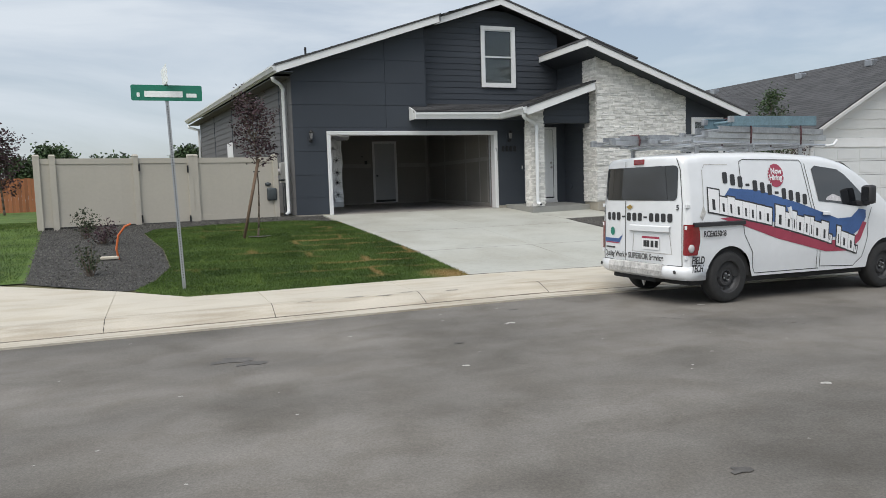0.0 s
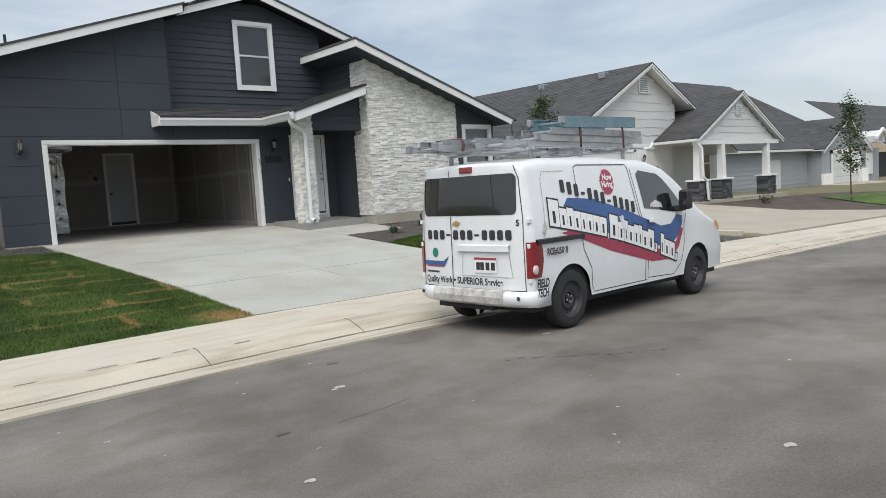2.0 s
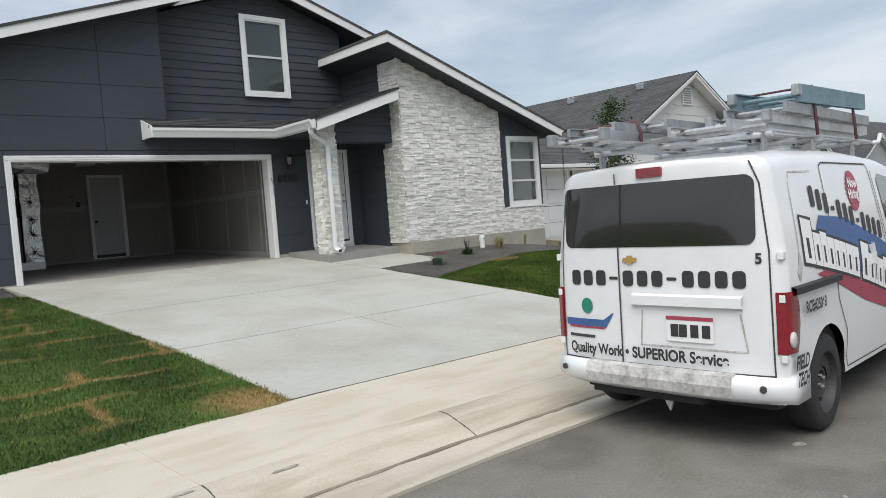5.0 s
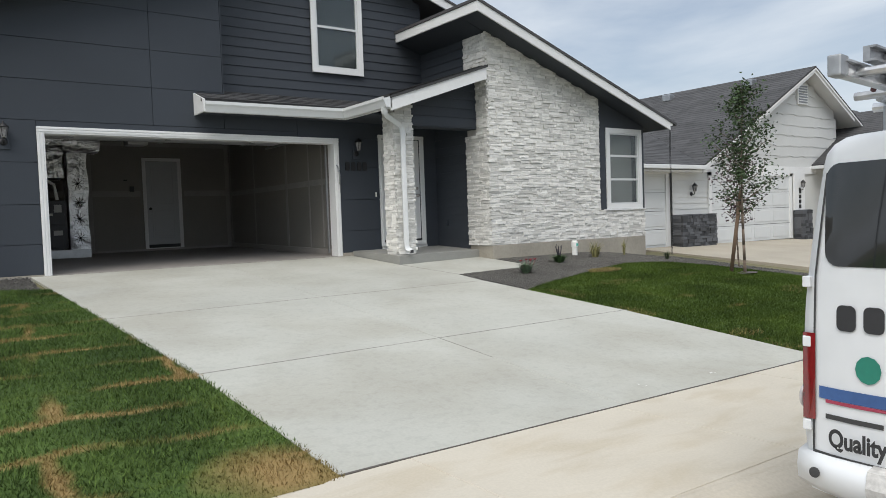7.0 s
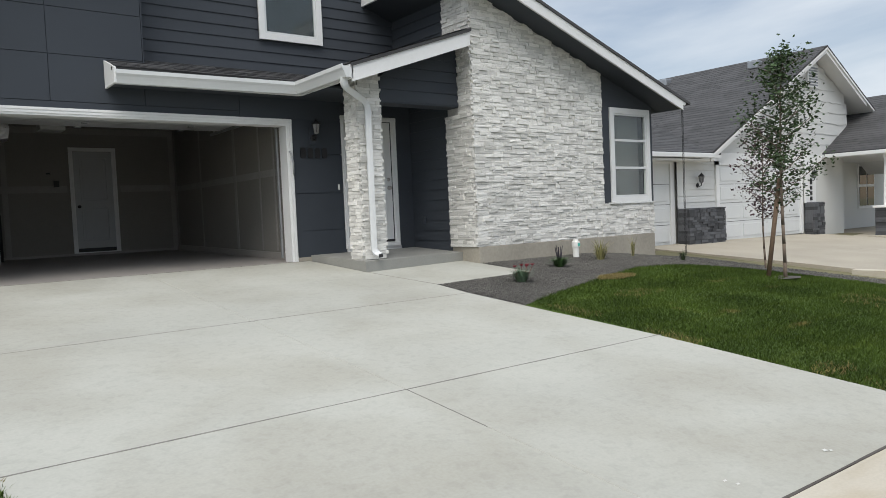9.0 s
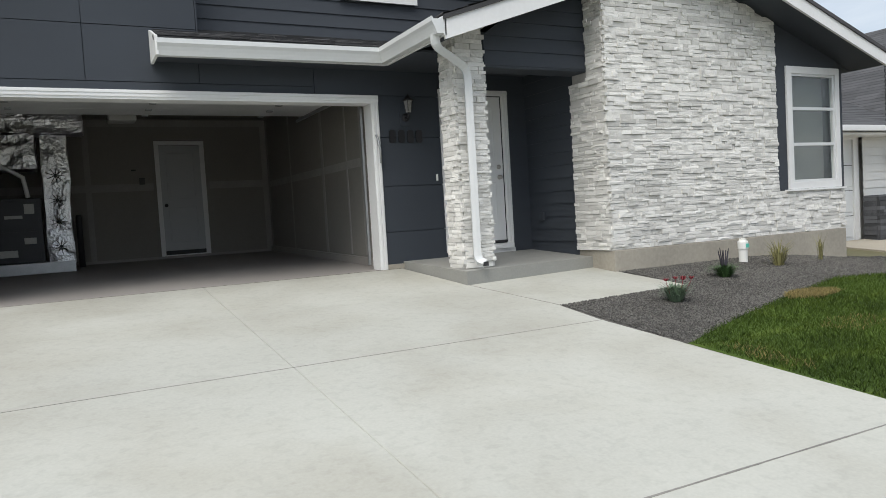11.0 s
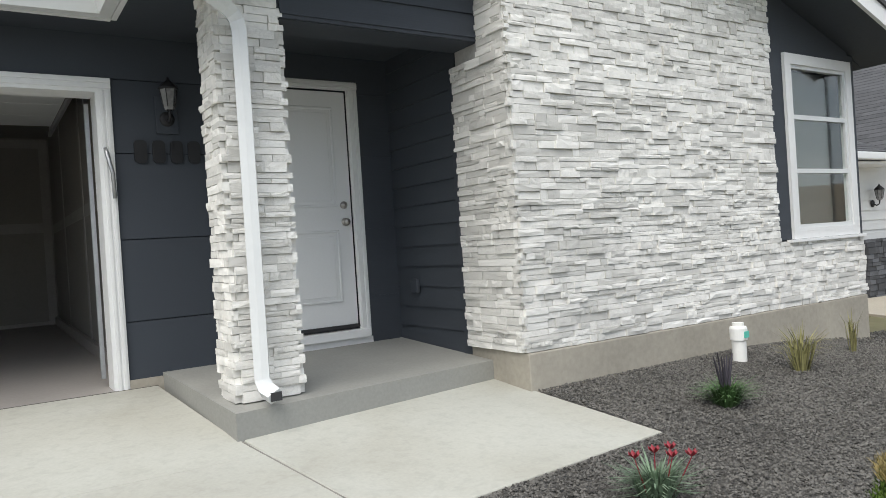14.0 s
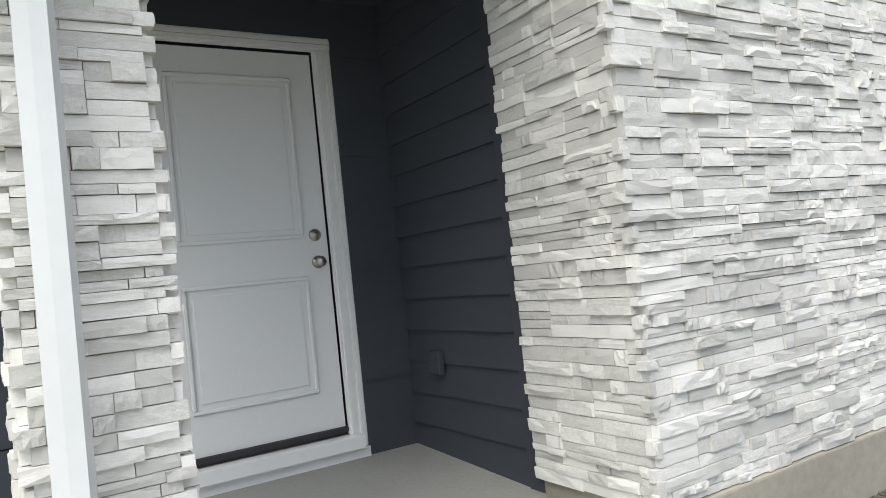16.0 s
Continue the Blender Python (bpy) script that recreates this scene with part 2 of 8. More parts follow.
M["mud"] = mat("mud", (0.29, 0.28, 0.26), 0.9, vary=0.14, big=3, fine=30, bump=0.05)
M["black_metal"] = mat("black_metal", (0.02, 0.02, 0.022), 0.5, metal=0.3, vary=0.2)
M["black_plastic"] = mat("black_plastic", (0.025, 0.025, 0.027), 0.6, vary=0.2)
M["nickel"] = mat("nickel", (0.45, 0.43, 0.40), 0.35, metal=1.0, vary=0.1)
M["foil"] = mat("foil", (0.72, 0.73, 0.75), 0.28, metal=1.0, vary=0.12, big=5, fine=9, bump=1.0, depth=0.05)
M["galv"] = mat("galv", (0.42, 0.43, 0.44), 0.42, metal=0.85, vary=0.15, big=6, fine=60)
M["pane"] = glass_material("pane", (0.86, 0.92, 0.90))
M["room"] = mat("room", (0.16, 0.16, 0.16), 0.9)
# white inner door, greyed: the garage's shade is put into its paint colour
M["dim_door_paint"] = mat("dim_door_paint", (0.40, 0.41, 0.42), 0.5, vary=0.05, big=1, fine=60, bump=0.05)
# backing for the gable window: the unlit room's darkness is put into its colour
M["dark_room_sheet"] = mat("dark_room_sheet", (0.035, 0.042, 0.048), 0.9, vary=0.3, big=1.2)


# ---- building helpers ----
def part(name, bm, material, parent=None, label="", smooth=False):
    """One mesh object from a bmesh, under a thing or a part."""
    me = bpy.data.meshes.new(name)
    bmesh.ops.recalc_face_normals(bm, faces=bm.faces)
    bm.to_mesh(me)
    bm.free()
    me.materials.append(material)
    if smooth:
        me.shade_smooth()
    ob = new(name, me)
    if parent is not None:
        ob.parent = parent
        ob.matrix_parent_inverse = parent.matrix_world.inverted()
    if label:
        tagged(ob, label)
    return ob


def thing(name, label, category, at=(0, 0, 0), turn=0.0, group="", kind=""):
    ob = new(name)
    ob.matrix_world = pose(*at, 0, 0, turn)
    ob.empty_display_size = 0.1
    bpy.context.view_layer.update()
    return tagged(ob, label, category, group, kind)


def hexa(bm, c):
    """A solid from eight corners: four below, then four above, each ring in order."""
    v = [bm.verts.new(p) for p in c]
    for f in ((3, 2, 1, 0), (4, 5, 6, 7), (0, 1, 5, 4), (1, 2, 6, 5), (2, 3, 7, 6), (3, 0, 4, 7)):
        bm.faces.new([v[i] for i in f])
    return bm


def box(bm, x0, x1, y0, y1, z0, z1):
    return hexa(bm, [(x0, y0, z0), (x1, y0, z0), (x1, y1, z0), (x0, y1, z0), (x0, y0, z1), (x1, y0, z1), (x1, y1, z1), (x0, y1, z1)])


def block(x0, x1, y0, y1, z0, z1, bevel=0.0):
    bm = box(bmesh.new(), x0, x1, y0, y1, z0, z1)
    if bevel:
        bmesh.ops.bevel(bm, geom=bm.edges[:], offset=bevel, segments=2, profile=0.6, affect="EDGES")
    return bm


def prism(bm, ring, shift):
    """Extrude a flat ring of points by a vector."""
    d = Vector(shift)
    a = [bm.verts.new(p) for p in ring]
    b = [bm.verts.new(Vector(p) + d) for p in ring]
    bm.faces.new(a)
    bm.faces.new(b[::-1])
    for i in range(len(a)):
        j = (i + 1) % len(a)
        bm.faces.new((a[i], b[i], b[j], a[j]))
    return bm


def rod(bm, a, b, r, r2=None, sides=10):
    """A round bar from a to b."""
    a, b = Vector(a), Vector(b)
    q = (b - a).to_track_quat("Z", "Y")
    r2 = r if r2 is None else r2
    rings = []
    for p, rr in ((a, r), (b, r2)):
        rings.append([bm.verts.new(p + q @ Vector((rr * math.cos(2 * math.pi * k / sides), rr * math.sin(2 * math.pi * k / sides), 0))) for k in range(sides)])
    for k in range(sides):
        j = (k + 1) % sides
        bm.faces.new((rings[0][k], rings[0][j], rings[1][j], rings[1][k]))
    bm.faces.new(rings[0][::-1])
    bm.faces.new(rings[1])
    return bm


def tube(bm, path, profile):
    """Sweep a closed profile (list of side, up offsets) along a path of points, with mitred turns."""
    path = [Vector(p) for p in path]
    rings = []
    for i, p in enumerate(path):
        ahead = (path[min(i + 1, len(path) - 1)] - p).normalized()
        behind = (p - path[max(i - 1, 0)]).normalized()
        d = (ahead + behind).normalized()
        if i == 0:
            up = Vector((0, 0, 1)) if abs(d.z) < 0.95 else Vector((0, -1, 0))
            side = d.cross(up).normalized()
        else:
            side = (side - d * side.dot(d)).normalized()
        up = side.cross(d)
        k = 1.0
        if 0 < i < len(path) - 1:
            k = 1 / max(0.5, math.cos((path[i + 1] - p).angle(p - path[i - 1]) / 2))
        rings.append([bm.verts.new(p + side * s * k + up * u) for s, u in profile])
    for a, b in zip(rings, rings[1:]):
        for k in range(len(profile)):
            j = (k + 1) % len(profile)
            bm.faces.new((a[k], a[j], b[j], b[k]))
    bm.faces.new(rings[0][::-1])
    bm.faces.new(rings[-1])
    return bm


def ring(r, sides=10, sx=1.0):
    return [(r * sx * math.cos(2 * math.pi * k / sides), r * math.sin(2 * math.pi * k / sides)) for k in range(sides)]


def lathe(bm, profile, sides=20, at=(0, 0, 0), axis="z", ends=True):
    """Turn a profile of (radius, height) about an axis."""
    o = Vector(at)
    rings = []
    for r, h in profile:
        pts = []
        for k in range(sides):
            c, s = r * math.cos(2 * math.pi * k / sides), r * math.sin(2 * math.pi * k / sides)
            pts.append(bm.verts.new(o + Vector({"z": (c, s, h), "y": (c, h, s), "x": (h, c, s)}[axis])))
        rings.append(pts)
    for a, b in zip(rings, rings[1:]):
        for k in range(sides):
            j = (k + 1) % sides
            bm.faces.new((a[k], a[j], b[j], b[k]))
    if ends:
        bm.faces.new(rings[0][::-1])
        bm.faces.new(rings[-1])
    return bm


def smooth_step(a, b, x):
    t = min(1.0, max(0.0, (x - a) / (b - a)))
    return t * t * (3 - 2 * t)


def base_height(y):
    """The section of street and lot: road, gutter, rolled kerb, pavement, rising lot."""
    for (y0, z0), (y1, z1) in zip(SECTION, SECTION[1:]):
        if y <= y1:
            return z0 + (z1 - z0) * max(0.0, (y - y0)) / (y1 - y0)
    return SECTION[-1][1]


def fall(x, y):
    """The street drops gently along x; the lot follows only beyond the house."""
    road = -0.02 * max(0.0, x - 4.0) if x < 42 else -0.76
    lot = -0.44 * smooth_step(12.9, 18.2, x) - 0.014 * max(0.0, min(x, 60) - 20.0)
    k = smooth_step(10.5, 15.5, y)
    return road * (1 - k) + lot * k


SECTION = [(-400, 0.0), (9.47, 0.0), (9.86, -0.015), (9.93, 0.02), (10.16, 0.10), (10.26, 0.108), (11.66, 0.085), (20.41, 0.84), (24.0, 0.86), (400, 0.86)]


def height(x, y):
    return base_height(y) + fall(x, y)

# ---- ground, road, pavement, driveway ----
def sheet(name, xs, ys, material, zfun, label, category="ground", kind="structure", thick=0.0):
    bm = bmesh.new()
    grid = [[bm.verts.new((x, y, zfun(x, y))) for x in xs] for y in ys]
    for a, b in zip(grid, grid[1:]):
        for i in range(len(xs) - 1):
            bm.faces.new((a[i], a[i + 1], b[i + 1], b[i]))
    ob = part(name, bm, material, smooth=True)
    return tagged(ob, label, category, kind=kind)


def steps(a, b, n):
    return [a + (b - a) * i / n for i in range(n + 1)]


XS = [-600, -200, -80, -40] + steps(-24, 48, 72) + [60, 80, 140, 300, 700]


def ground_height(x, y):
    z = height(x, y)
    if y < 11.6:
        return z - 0.25
    if -1.5 < y and 2.2 < x < 15.6 and y > 20.3 and y < 34:
        return z - 0.3
    if 3.3 < x < 9.4 and y < 20.5:
        return z - 0.06
    return z - 0.03 - (0.25 if y < 11.8 else 0)


sheet("ground", XS, [-600, -200, -60, -20, -6, 8.9, 10.5, 11.64] + steps(11.9, 24, 31) + [26, 28, 30, 33, 34.5, 38, 45, 60, 100, 200, 400, 800], M["field"], ground_height,
      "dry level ground that stretches out past the houses")
road = sheet("road", [-300, -100, -40] + steps(-20, 44, 32) + [60, 100, 300], [-4.0, -1, 2, 5, 7.5, 9.47], M["asphalt"], lambda x, y: fall(x, y) - 0.003 * abs(y - 3), "grey worn asphalt street with tar stains and paint specks", "road")


def slab(name, ring, parent, material, thick=0.12, dz=0.0, gap=0.001, z=height):
    """A concrete slab over the ground, with a rounded-over edge at its joints."""
    cx, cy = sum(p[0] for p in ring) / len(ring), sum(p[1] for p in ring) / len(ring)
    bm = bmesh.new()

    def level(k, d):
        pts = []
        for x, y in ring:
            ex, ey = x - cx, y - cy
            q = math.hypot(ex, ey)
            f = (q - k * 1.4) / q
            pts.append(bm.verts.new((cx + ex * f, cy + ey * f, z(x, y) + d + dz)))
        return pts

    rows = [level(gap, -thick), level(gap, -0.005), level(gap + 0.004, 0.0)]
    for a, b in zip(rows, rows[1:]):
        for i in range(len(ring)):
            j = (i + 1) % len(ring)
            bm.faces.new((a[i], a[j], b[j], b[i]))
    bm.faces.new(rows[-1])
    return part(name, bm, material, parent)


pavement = thing("pavement", "cream concrete pavement with a rolled kerb and saw-cut joints", "pavement", kind="structure")
part("joint_bed", block(-3.2, 16.0, 9.5, 11.6, -0.45, -0.32), M["joint"], pavement)
KERB_Y = [9.47, 9.84, 9.87, 9.93, 10.02, 10.10, 10.18, 10.27]


def kerb_piece(x0, x1, nx):
    bm = bmesh.new()
    xs = steps(x0 + 0.0008, x1 - 0.0008, nx)
    top = [[bm.verts.new((x, y, height(x, y) + (0.004 if y < 9.85 else 0.0))) for x in xs] for y in KERB_Y]
    low = [[bm.verts.new((x, y, height(x, 9.4) - 0.2)) for x in xs] for y in (KERB_Y[0], KERB_Y[-1])]
    rows = [low[0]] + top + [low[1]]
    for a, b in zip(rows, rows[1:]):
        for i in range(nx):
            bm.faces.new((a[i], a[i + 1], b[i + 1], b[i]))
    for i in (0, nx):
        bm.faces.new([r[i] for r in rows])
    return part("kerb", bm, M["kerb_concrete"], pavement, smooth=False)


JOINTS = [-3.25, -1.42, 0.48, 2.42, 4.25, 6.10, 7.95, 9.80, 11.65, 13.50, 15.35]
for a, b in zip(JOINTS, JOINTS[1:]):
    kerb_piece(a, b, 3)
    back = [(b, 11.66), (a, 11.66)]
    if b <= -1.3:
        back = [(b, 12.40), (a, 13.5)]
    elif a < -1.3 and b > 0.4:
        back = [(b, 11.66), (-0.60, 11.68), (a, 12.40)]
    slab("paving_slab", [(a, 10.276), (b, 10.276)] + back, pavement, M["walk_concrete"], thick=0.2)
x = JOINTS[-1]
while x < 60:
    kerb_piece(x, x + 3.7, 4)
    slab("paving_slab", [(x, 10.276), (x + 3.7, 10.276), (x + 3.7, 11.66), (x, 11.66)], pavement, M["walk_concrete"], thick=0.2)
    x += 3.7
x = JOINTS[0]
while x > -30:
    kerb_piece(x - 3.7, x, 4)
    slab("paving_slab", [(x - 3.7, 10.276), (x, 10.276), (x, 13.5), (x - 3.7, 13.5)], pavement, M["walk_concrete"], thick=0.2)
    x -= 3.7

driveway = thing("driveway", "pale grey brushed concrete driveway with control joints", "driveway", kind="structure")
DR = [11.675, 14.05, 16.70, 18.55, 20.38]
LEFT = lambda y: 3.79 - 0.02 * (y - 11.66) if y < 14.1 else 3.742 - 0.072 * (y - 14.05)
RIGHT = lambda y: 9.19 - 0.044 * (y - 11.66)
for a, b in zip(DR, DR[1:]):
    slab("drive_slab", [(LEFT(a), a), (6.2, a), (6.2, b), (LEFT(b), b)], driveway, M["drive_concrete"])
    if b < 16.9:
        slab("drive_slab", [(6.2, a), (RIGHT(a), a), (RIGHT(b), b), (6.2, b)], driveway, M["drive_concrete"])
slab("drive_slab", [(6.2, 16.70), (RIGHT(16.70), 16.70), (9.04, 17.42), (8.90, 18.55), (6.2, 18.55)], driveway, M["drive_concrete"])
slab("drive_slab", [(6.2, 18.55), (8.90, 18.55), (8.83, 18.9), (8.72, 20.38), (6.2, 20.38)], driveway, M["drive_concrete"])
slab("walk_slab", [(9.04, 17.42), (10.86, 17.55), (10.84, 18.66), (10.80, 19.1), (8.83, 19.0), (8.90, 18.55)], driveway, M["drive_concrete"])
part("joint_bed", hexa(bmesh.new(), [(3.85, 11.70, -0.2), (9.1, 11.70, -0.2), (8.7, 20.3, 0.6), (3.4, 20.3, 0.6), (3.85, 11.70, 0.0), (9.1, 11.70, -0.08), (8.7, 20.3, 0.76), (3.4, 20.3, 0.76)]), M["joint"], driveway)
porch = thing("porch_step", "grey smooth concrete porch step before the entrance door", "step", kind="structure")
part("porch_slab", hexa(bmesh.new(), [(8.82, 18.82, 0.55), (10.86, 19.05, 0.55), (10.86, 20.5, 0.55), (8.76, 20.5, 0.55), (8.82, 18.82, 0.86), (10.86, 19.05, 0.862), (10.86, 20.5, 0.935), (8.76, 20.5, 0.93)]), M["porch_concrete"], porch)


# lawns and gravel beds lie as low sheets on the ground
def inside(p, poly):
    x, y = p
    c = False
    for i in range(len(poly)):
        (x0, y0), (x1, y1) = poly[i], poly[i - 1]
        if (y0 > y) != (y1 > y) and x < (x1 - x0) * (y - y0) / (y1 - y0) + x0:
            c = not c
    return c


def bed(name, poly, material, label, dz, step=0.35):
    bm = bmesh.new()
    vs = [bm.verts.new((x, y, 0)) for x, y in poly]
    f = bm.faces.new(vs)
    bmesh.ops.triangulate(bm, faces=[f])
    for _ in range(5):
        long = [e for e in bm.edges if e.calc_length() > step]
        if not long:
            break
        bmesh.ops.subdivide_edges(bm, edges=long, cuts=1)
        bmesh.ops.triangulate(bm, faces=bm.faces[:])
    for v in bm.verts:
        v.co.z = height(v.co.x, v.co.y) + dz + 0.012 * noise.noise((v.co.x * 1.3, v.co.y * 1.3, 3.0))
    return tagged(part(name, bm, material, smooth=True), label, name.split("_")[0], kind="structure")


LAWN_R = [(9.18, 11.62), (9.0, 15.76), (9.4, 15.90), (10.16, 16.18), (11.4, 16.58), (12.55, 16.93), (13.6, 16.75), (14.4, 16.2), (15.2, 14.6), (15.8, 12.9), (16.0, 11.62)]
LAWN_L = [(3.81, 11.62), (3.76, 14.05), (3.57, 16.7), (3.37, 19.1), (2.2, 19.6), (0.4, 19.45), (-0.9, 19.1), (-1.15, 18.5), (-0.76, 16.05), (-0.66, 14.1), (-0.9, 13.0), (-1.18, 12.35), (-0.60, 11.62)]
LAWN_F = [(-3.36, 19.9), (-2.74, 13.52), (-30, 13.55), (-30, 44), (-4.2, 44)]
GRAVEL_R = [(8.88, 15.72), (8.92, 17.50), (10.74, 17.64), (10.74, 18.72), (15.35, 18.60), (17.4, 19.4), (17.5, 11.7), (16.03, 11.70), (15.83, 12.9), (15.23, 14.6), (14.42, 16.23), (13.6, 16.78),
            (12.55, 16.86), (11.4, 16.51), (10.16, 16.11), (9.4, 15.83)]
GRAVEL_L = [(-3.4, 19.9), (-2.78, 13.5), (-1.45, 12.46), (-1.18, 12.42), (-0.92, 13.0), (-0.68, 14.1), (-0.78, 16.05), (-1.17, 18.5), (-0.9, 19.12), (0.4, 19.47), (2.2, 19.62), (3.26, 19.12),
            (3.26, 20.4), (2.3, 21.2), (-3.4, 20.6)]
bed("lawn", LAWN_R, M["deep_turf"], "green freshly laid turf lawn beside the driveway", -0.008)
bed("lawn", LAWN_L, M["turf"], "green turf lawn with straw-coloured seams between the rolls", -0.008)
bed("lawn", LAWN_F, M["turf"], "green lawn reaching back to a wooden fence", -0.006, 0.7)
bed("gravel_bed", GRAVEL_R, M["gravel"], "dark grey crushed gravel planting bed", -0.012)
bed("gravel_bed", GRAVEL_L, M["gravel"], "dark grey crushed gravel planting bed", -0.012)


# dark sealed joints in the concrete
def seal(a, b, parent, wide=0.012, material="hairline", step=0.3, lift=0.0015):
    (x0, y0), (x1, y1) = a, b
    n = max(1, int(math.hypot(x1 - x0, y1 - y0) / step))
    d = Vector((x1 - x0, y1 - y0)).normalized()
    nx, ny = -d.y * wide / 2, d.x * wide / 2
    bm = bmesh.new()
    prev = None
    for k in range(n + 1):
        x, y = x0 + (x1 - x0) * k / n, y0 + (y1 - y0) * k / n
        f = random.uniform(0.5, 1.5)
        z = height(x, y)
        row = [bm.verts.new((x + nx * f, y + ny * f, z + lift)), bm.verts.new((x - nx * f, y - ny * f, z + lift)), bm.verts.new((x - nx * f, y - ny * f, z - 0.03)), bm.verts.new((x + nx * f, y + ny * f, z - 0.03))]
        if prev:
            for i in range(4):
                bm.faces.new((prev[i], prev[(i + 1) % 4], row[(i + 1) % 4], row[i]))
        prev = row
    part("joint_seal", bm, M[material], parent)


seal((3.79, 11.668), (9.19, 11.668), pavement, 0.016, "joint")
seal((3.75, 14.05), (9.12, 14.05), driveway, 0.012)
seal((6.2, 14.06), (6.2, 13.2), driveway, 0.004)
seal((3.56, 16.70), (9.05, 16.70), driveway, 0.008)
seal((9.04, 17.42), (8.84, 18.80), driveway, 0.007)
seal((3.4, 20.384), (8.72, 20.384), driveway, 0.012, "joint")
for a in JOINTS:
    if -4 < a < 16:
        seal((a + random.uniform(-.01, .01), 9.49), (a, 10.27), pavement, 0.009, "joint", 0.03)
seal((-20, 9.868), (44, 9.868), pavement, 0.05, "grime", 0.12, 0.006)

# ---- the dark house ----
house = thing("house", "charcoal-grey house with white trim, pale stone veneer and open garage", "house")
XL = lambda y: 2.58 - 0.122 * (y - 20.41)      # left side wall
XE = lambda y: 2.17 - 0.118 * (y - 20.0)       # left eave
PITCH = 0.331
ROOF = lambda x: 4.76 + (x - 2.15) * PITCH if x <= 8.76 else 6.948 - (x - 8.76) * PITCH
SHED = lambda x: 5.40 - (x - 10.2) * 0.345


def bits(name, bm, material, label="", smooth=False, parent=None):
    return part(name, bm, material, parent or house, label, smooth)


# walls behind the cladding
w = bmesh.new()
box(w, 2.60, 3.56, 20.43, 20.62, 0.70, 4.62)                    # left of the garage door
box(w, 8.44, 9.46, 20.43, 20.62, 0.70, 3.60)                    # right of it
box(w, 3.56, 8.44, 20.43, 20.62, 2.99, 3.60)                    # over it
prism(w, [(2.60, 20.43, 4.621), (2.60, 20.43, 4.70), (6.35, 20.43, ROOF(6.35) - 0.2), (6.35, 20.43, 3.601), (3.0, 20.43, 3.601), (3.0, 20.43, 4.621)], (0, 0.19, 0))
prism(w, [(6.35, 20.86, 3.3), (10.85, 20.86, 3.3), (10.85, 20.86, ROOF(10.85) - 0.2), (8.76, 20.86, 6.66), (6.35, 20.86, ROOF(6.35) - 0.2)], (0, 0.18, 0))
box(w, 9.46, 10.48, 20.50, 20.62, 3.12, 3.60)
box(w, 10.48, 10.80, 20.43, 20.62, 0.70, 3.60)
bits("front_wall", w, M["panel"])
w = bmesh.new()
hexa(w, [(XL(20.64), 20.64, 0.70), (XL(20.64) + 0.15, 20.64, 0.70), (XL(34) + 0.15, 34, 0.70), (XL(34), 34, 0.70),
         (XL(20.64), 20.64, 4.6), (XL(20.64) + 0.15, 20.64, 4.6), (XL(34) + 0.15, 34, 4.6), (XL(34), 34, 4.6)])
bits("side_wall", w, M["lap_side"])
w = bmesh.new()
box(w, XL(34), 15.3, 33.85, 34.0, 0.7, 4.3)
bits("back_wall", w, M["lap_side"])
# the stone-faced bay
w = bmesh.new()
prism(w, [(10.84, 18.68, 0.946), (14.14, 18.68, 0.946), (14.14, 18.68, SHED(14.14) - 0.2), (10.84, 18.68, SHED(10.84) - 0.2)], (0, 0.16, 0))
box(w, 14.14, 15.24, 18.68, 18.84, 0.946, 1.62)
prism(w, [(14.14, 18.68, 3.29), (15.24, 18.68, 3.29), (15.24, 18.68, SHED(15.24) - 0.2), (14.14, 18.68, SHED(14.14) - 0.2)], (0, 0.16, 0))
box(w, 15.24, 15.36, 18.68, 33.85, 0.99, 3.62)
prism(w, [(10.84, 18.84, 0.87), (10.84, 33.8, 0.87), (10.84, 33.8, 5.0), (10.84, 18.84, 5.0)], (0.16, 0, 0))
bits("bay_wall", w, M["lap"])
bits("foundation", block(10.80, 15.34, 18.62, 18.9, 0.2, 0.945, 0.01), M["foundation"], "tan bare concrete foundation")
bits("foundation", block(10.803, 10.84, 18.9, 19.34, 0.5, 0.944), M["foundation"])
bits("foundation", block(2.57, 3.52, 20.40, 20.6, 0.45, 0.86), M["foundation"])
bits("foundation", block(8.50, 8.80, 20.39, 20.6, 0.45, 0.90), M["foundation"])
bits("foundation", hexa(bmesh.new(), [(XL(20.6) + 0.0, 20.6, 0.3), (XL(20.6) + 0.1, 20.6, 0.3), (XL(34) + 0.1, 34, 0.3), (XL(34) + 0.0, 34, 0.3),
                                      (XL(20.6) + 0.0, 20.6, 0.88), (XL(20.6) + 0.1, 20.6, 0.88), (XL(34) + 0.1, 34, 0.88), (XL(34) + 0.0, 34, 0.88)]), M["foundation"])

# flat panels on the garage front, with open joints
PZ = [0.86, 1.32, 1.92, 2.55, 3.18, 3.79, 4.40, 5.02, 5.64, 6.2]


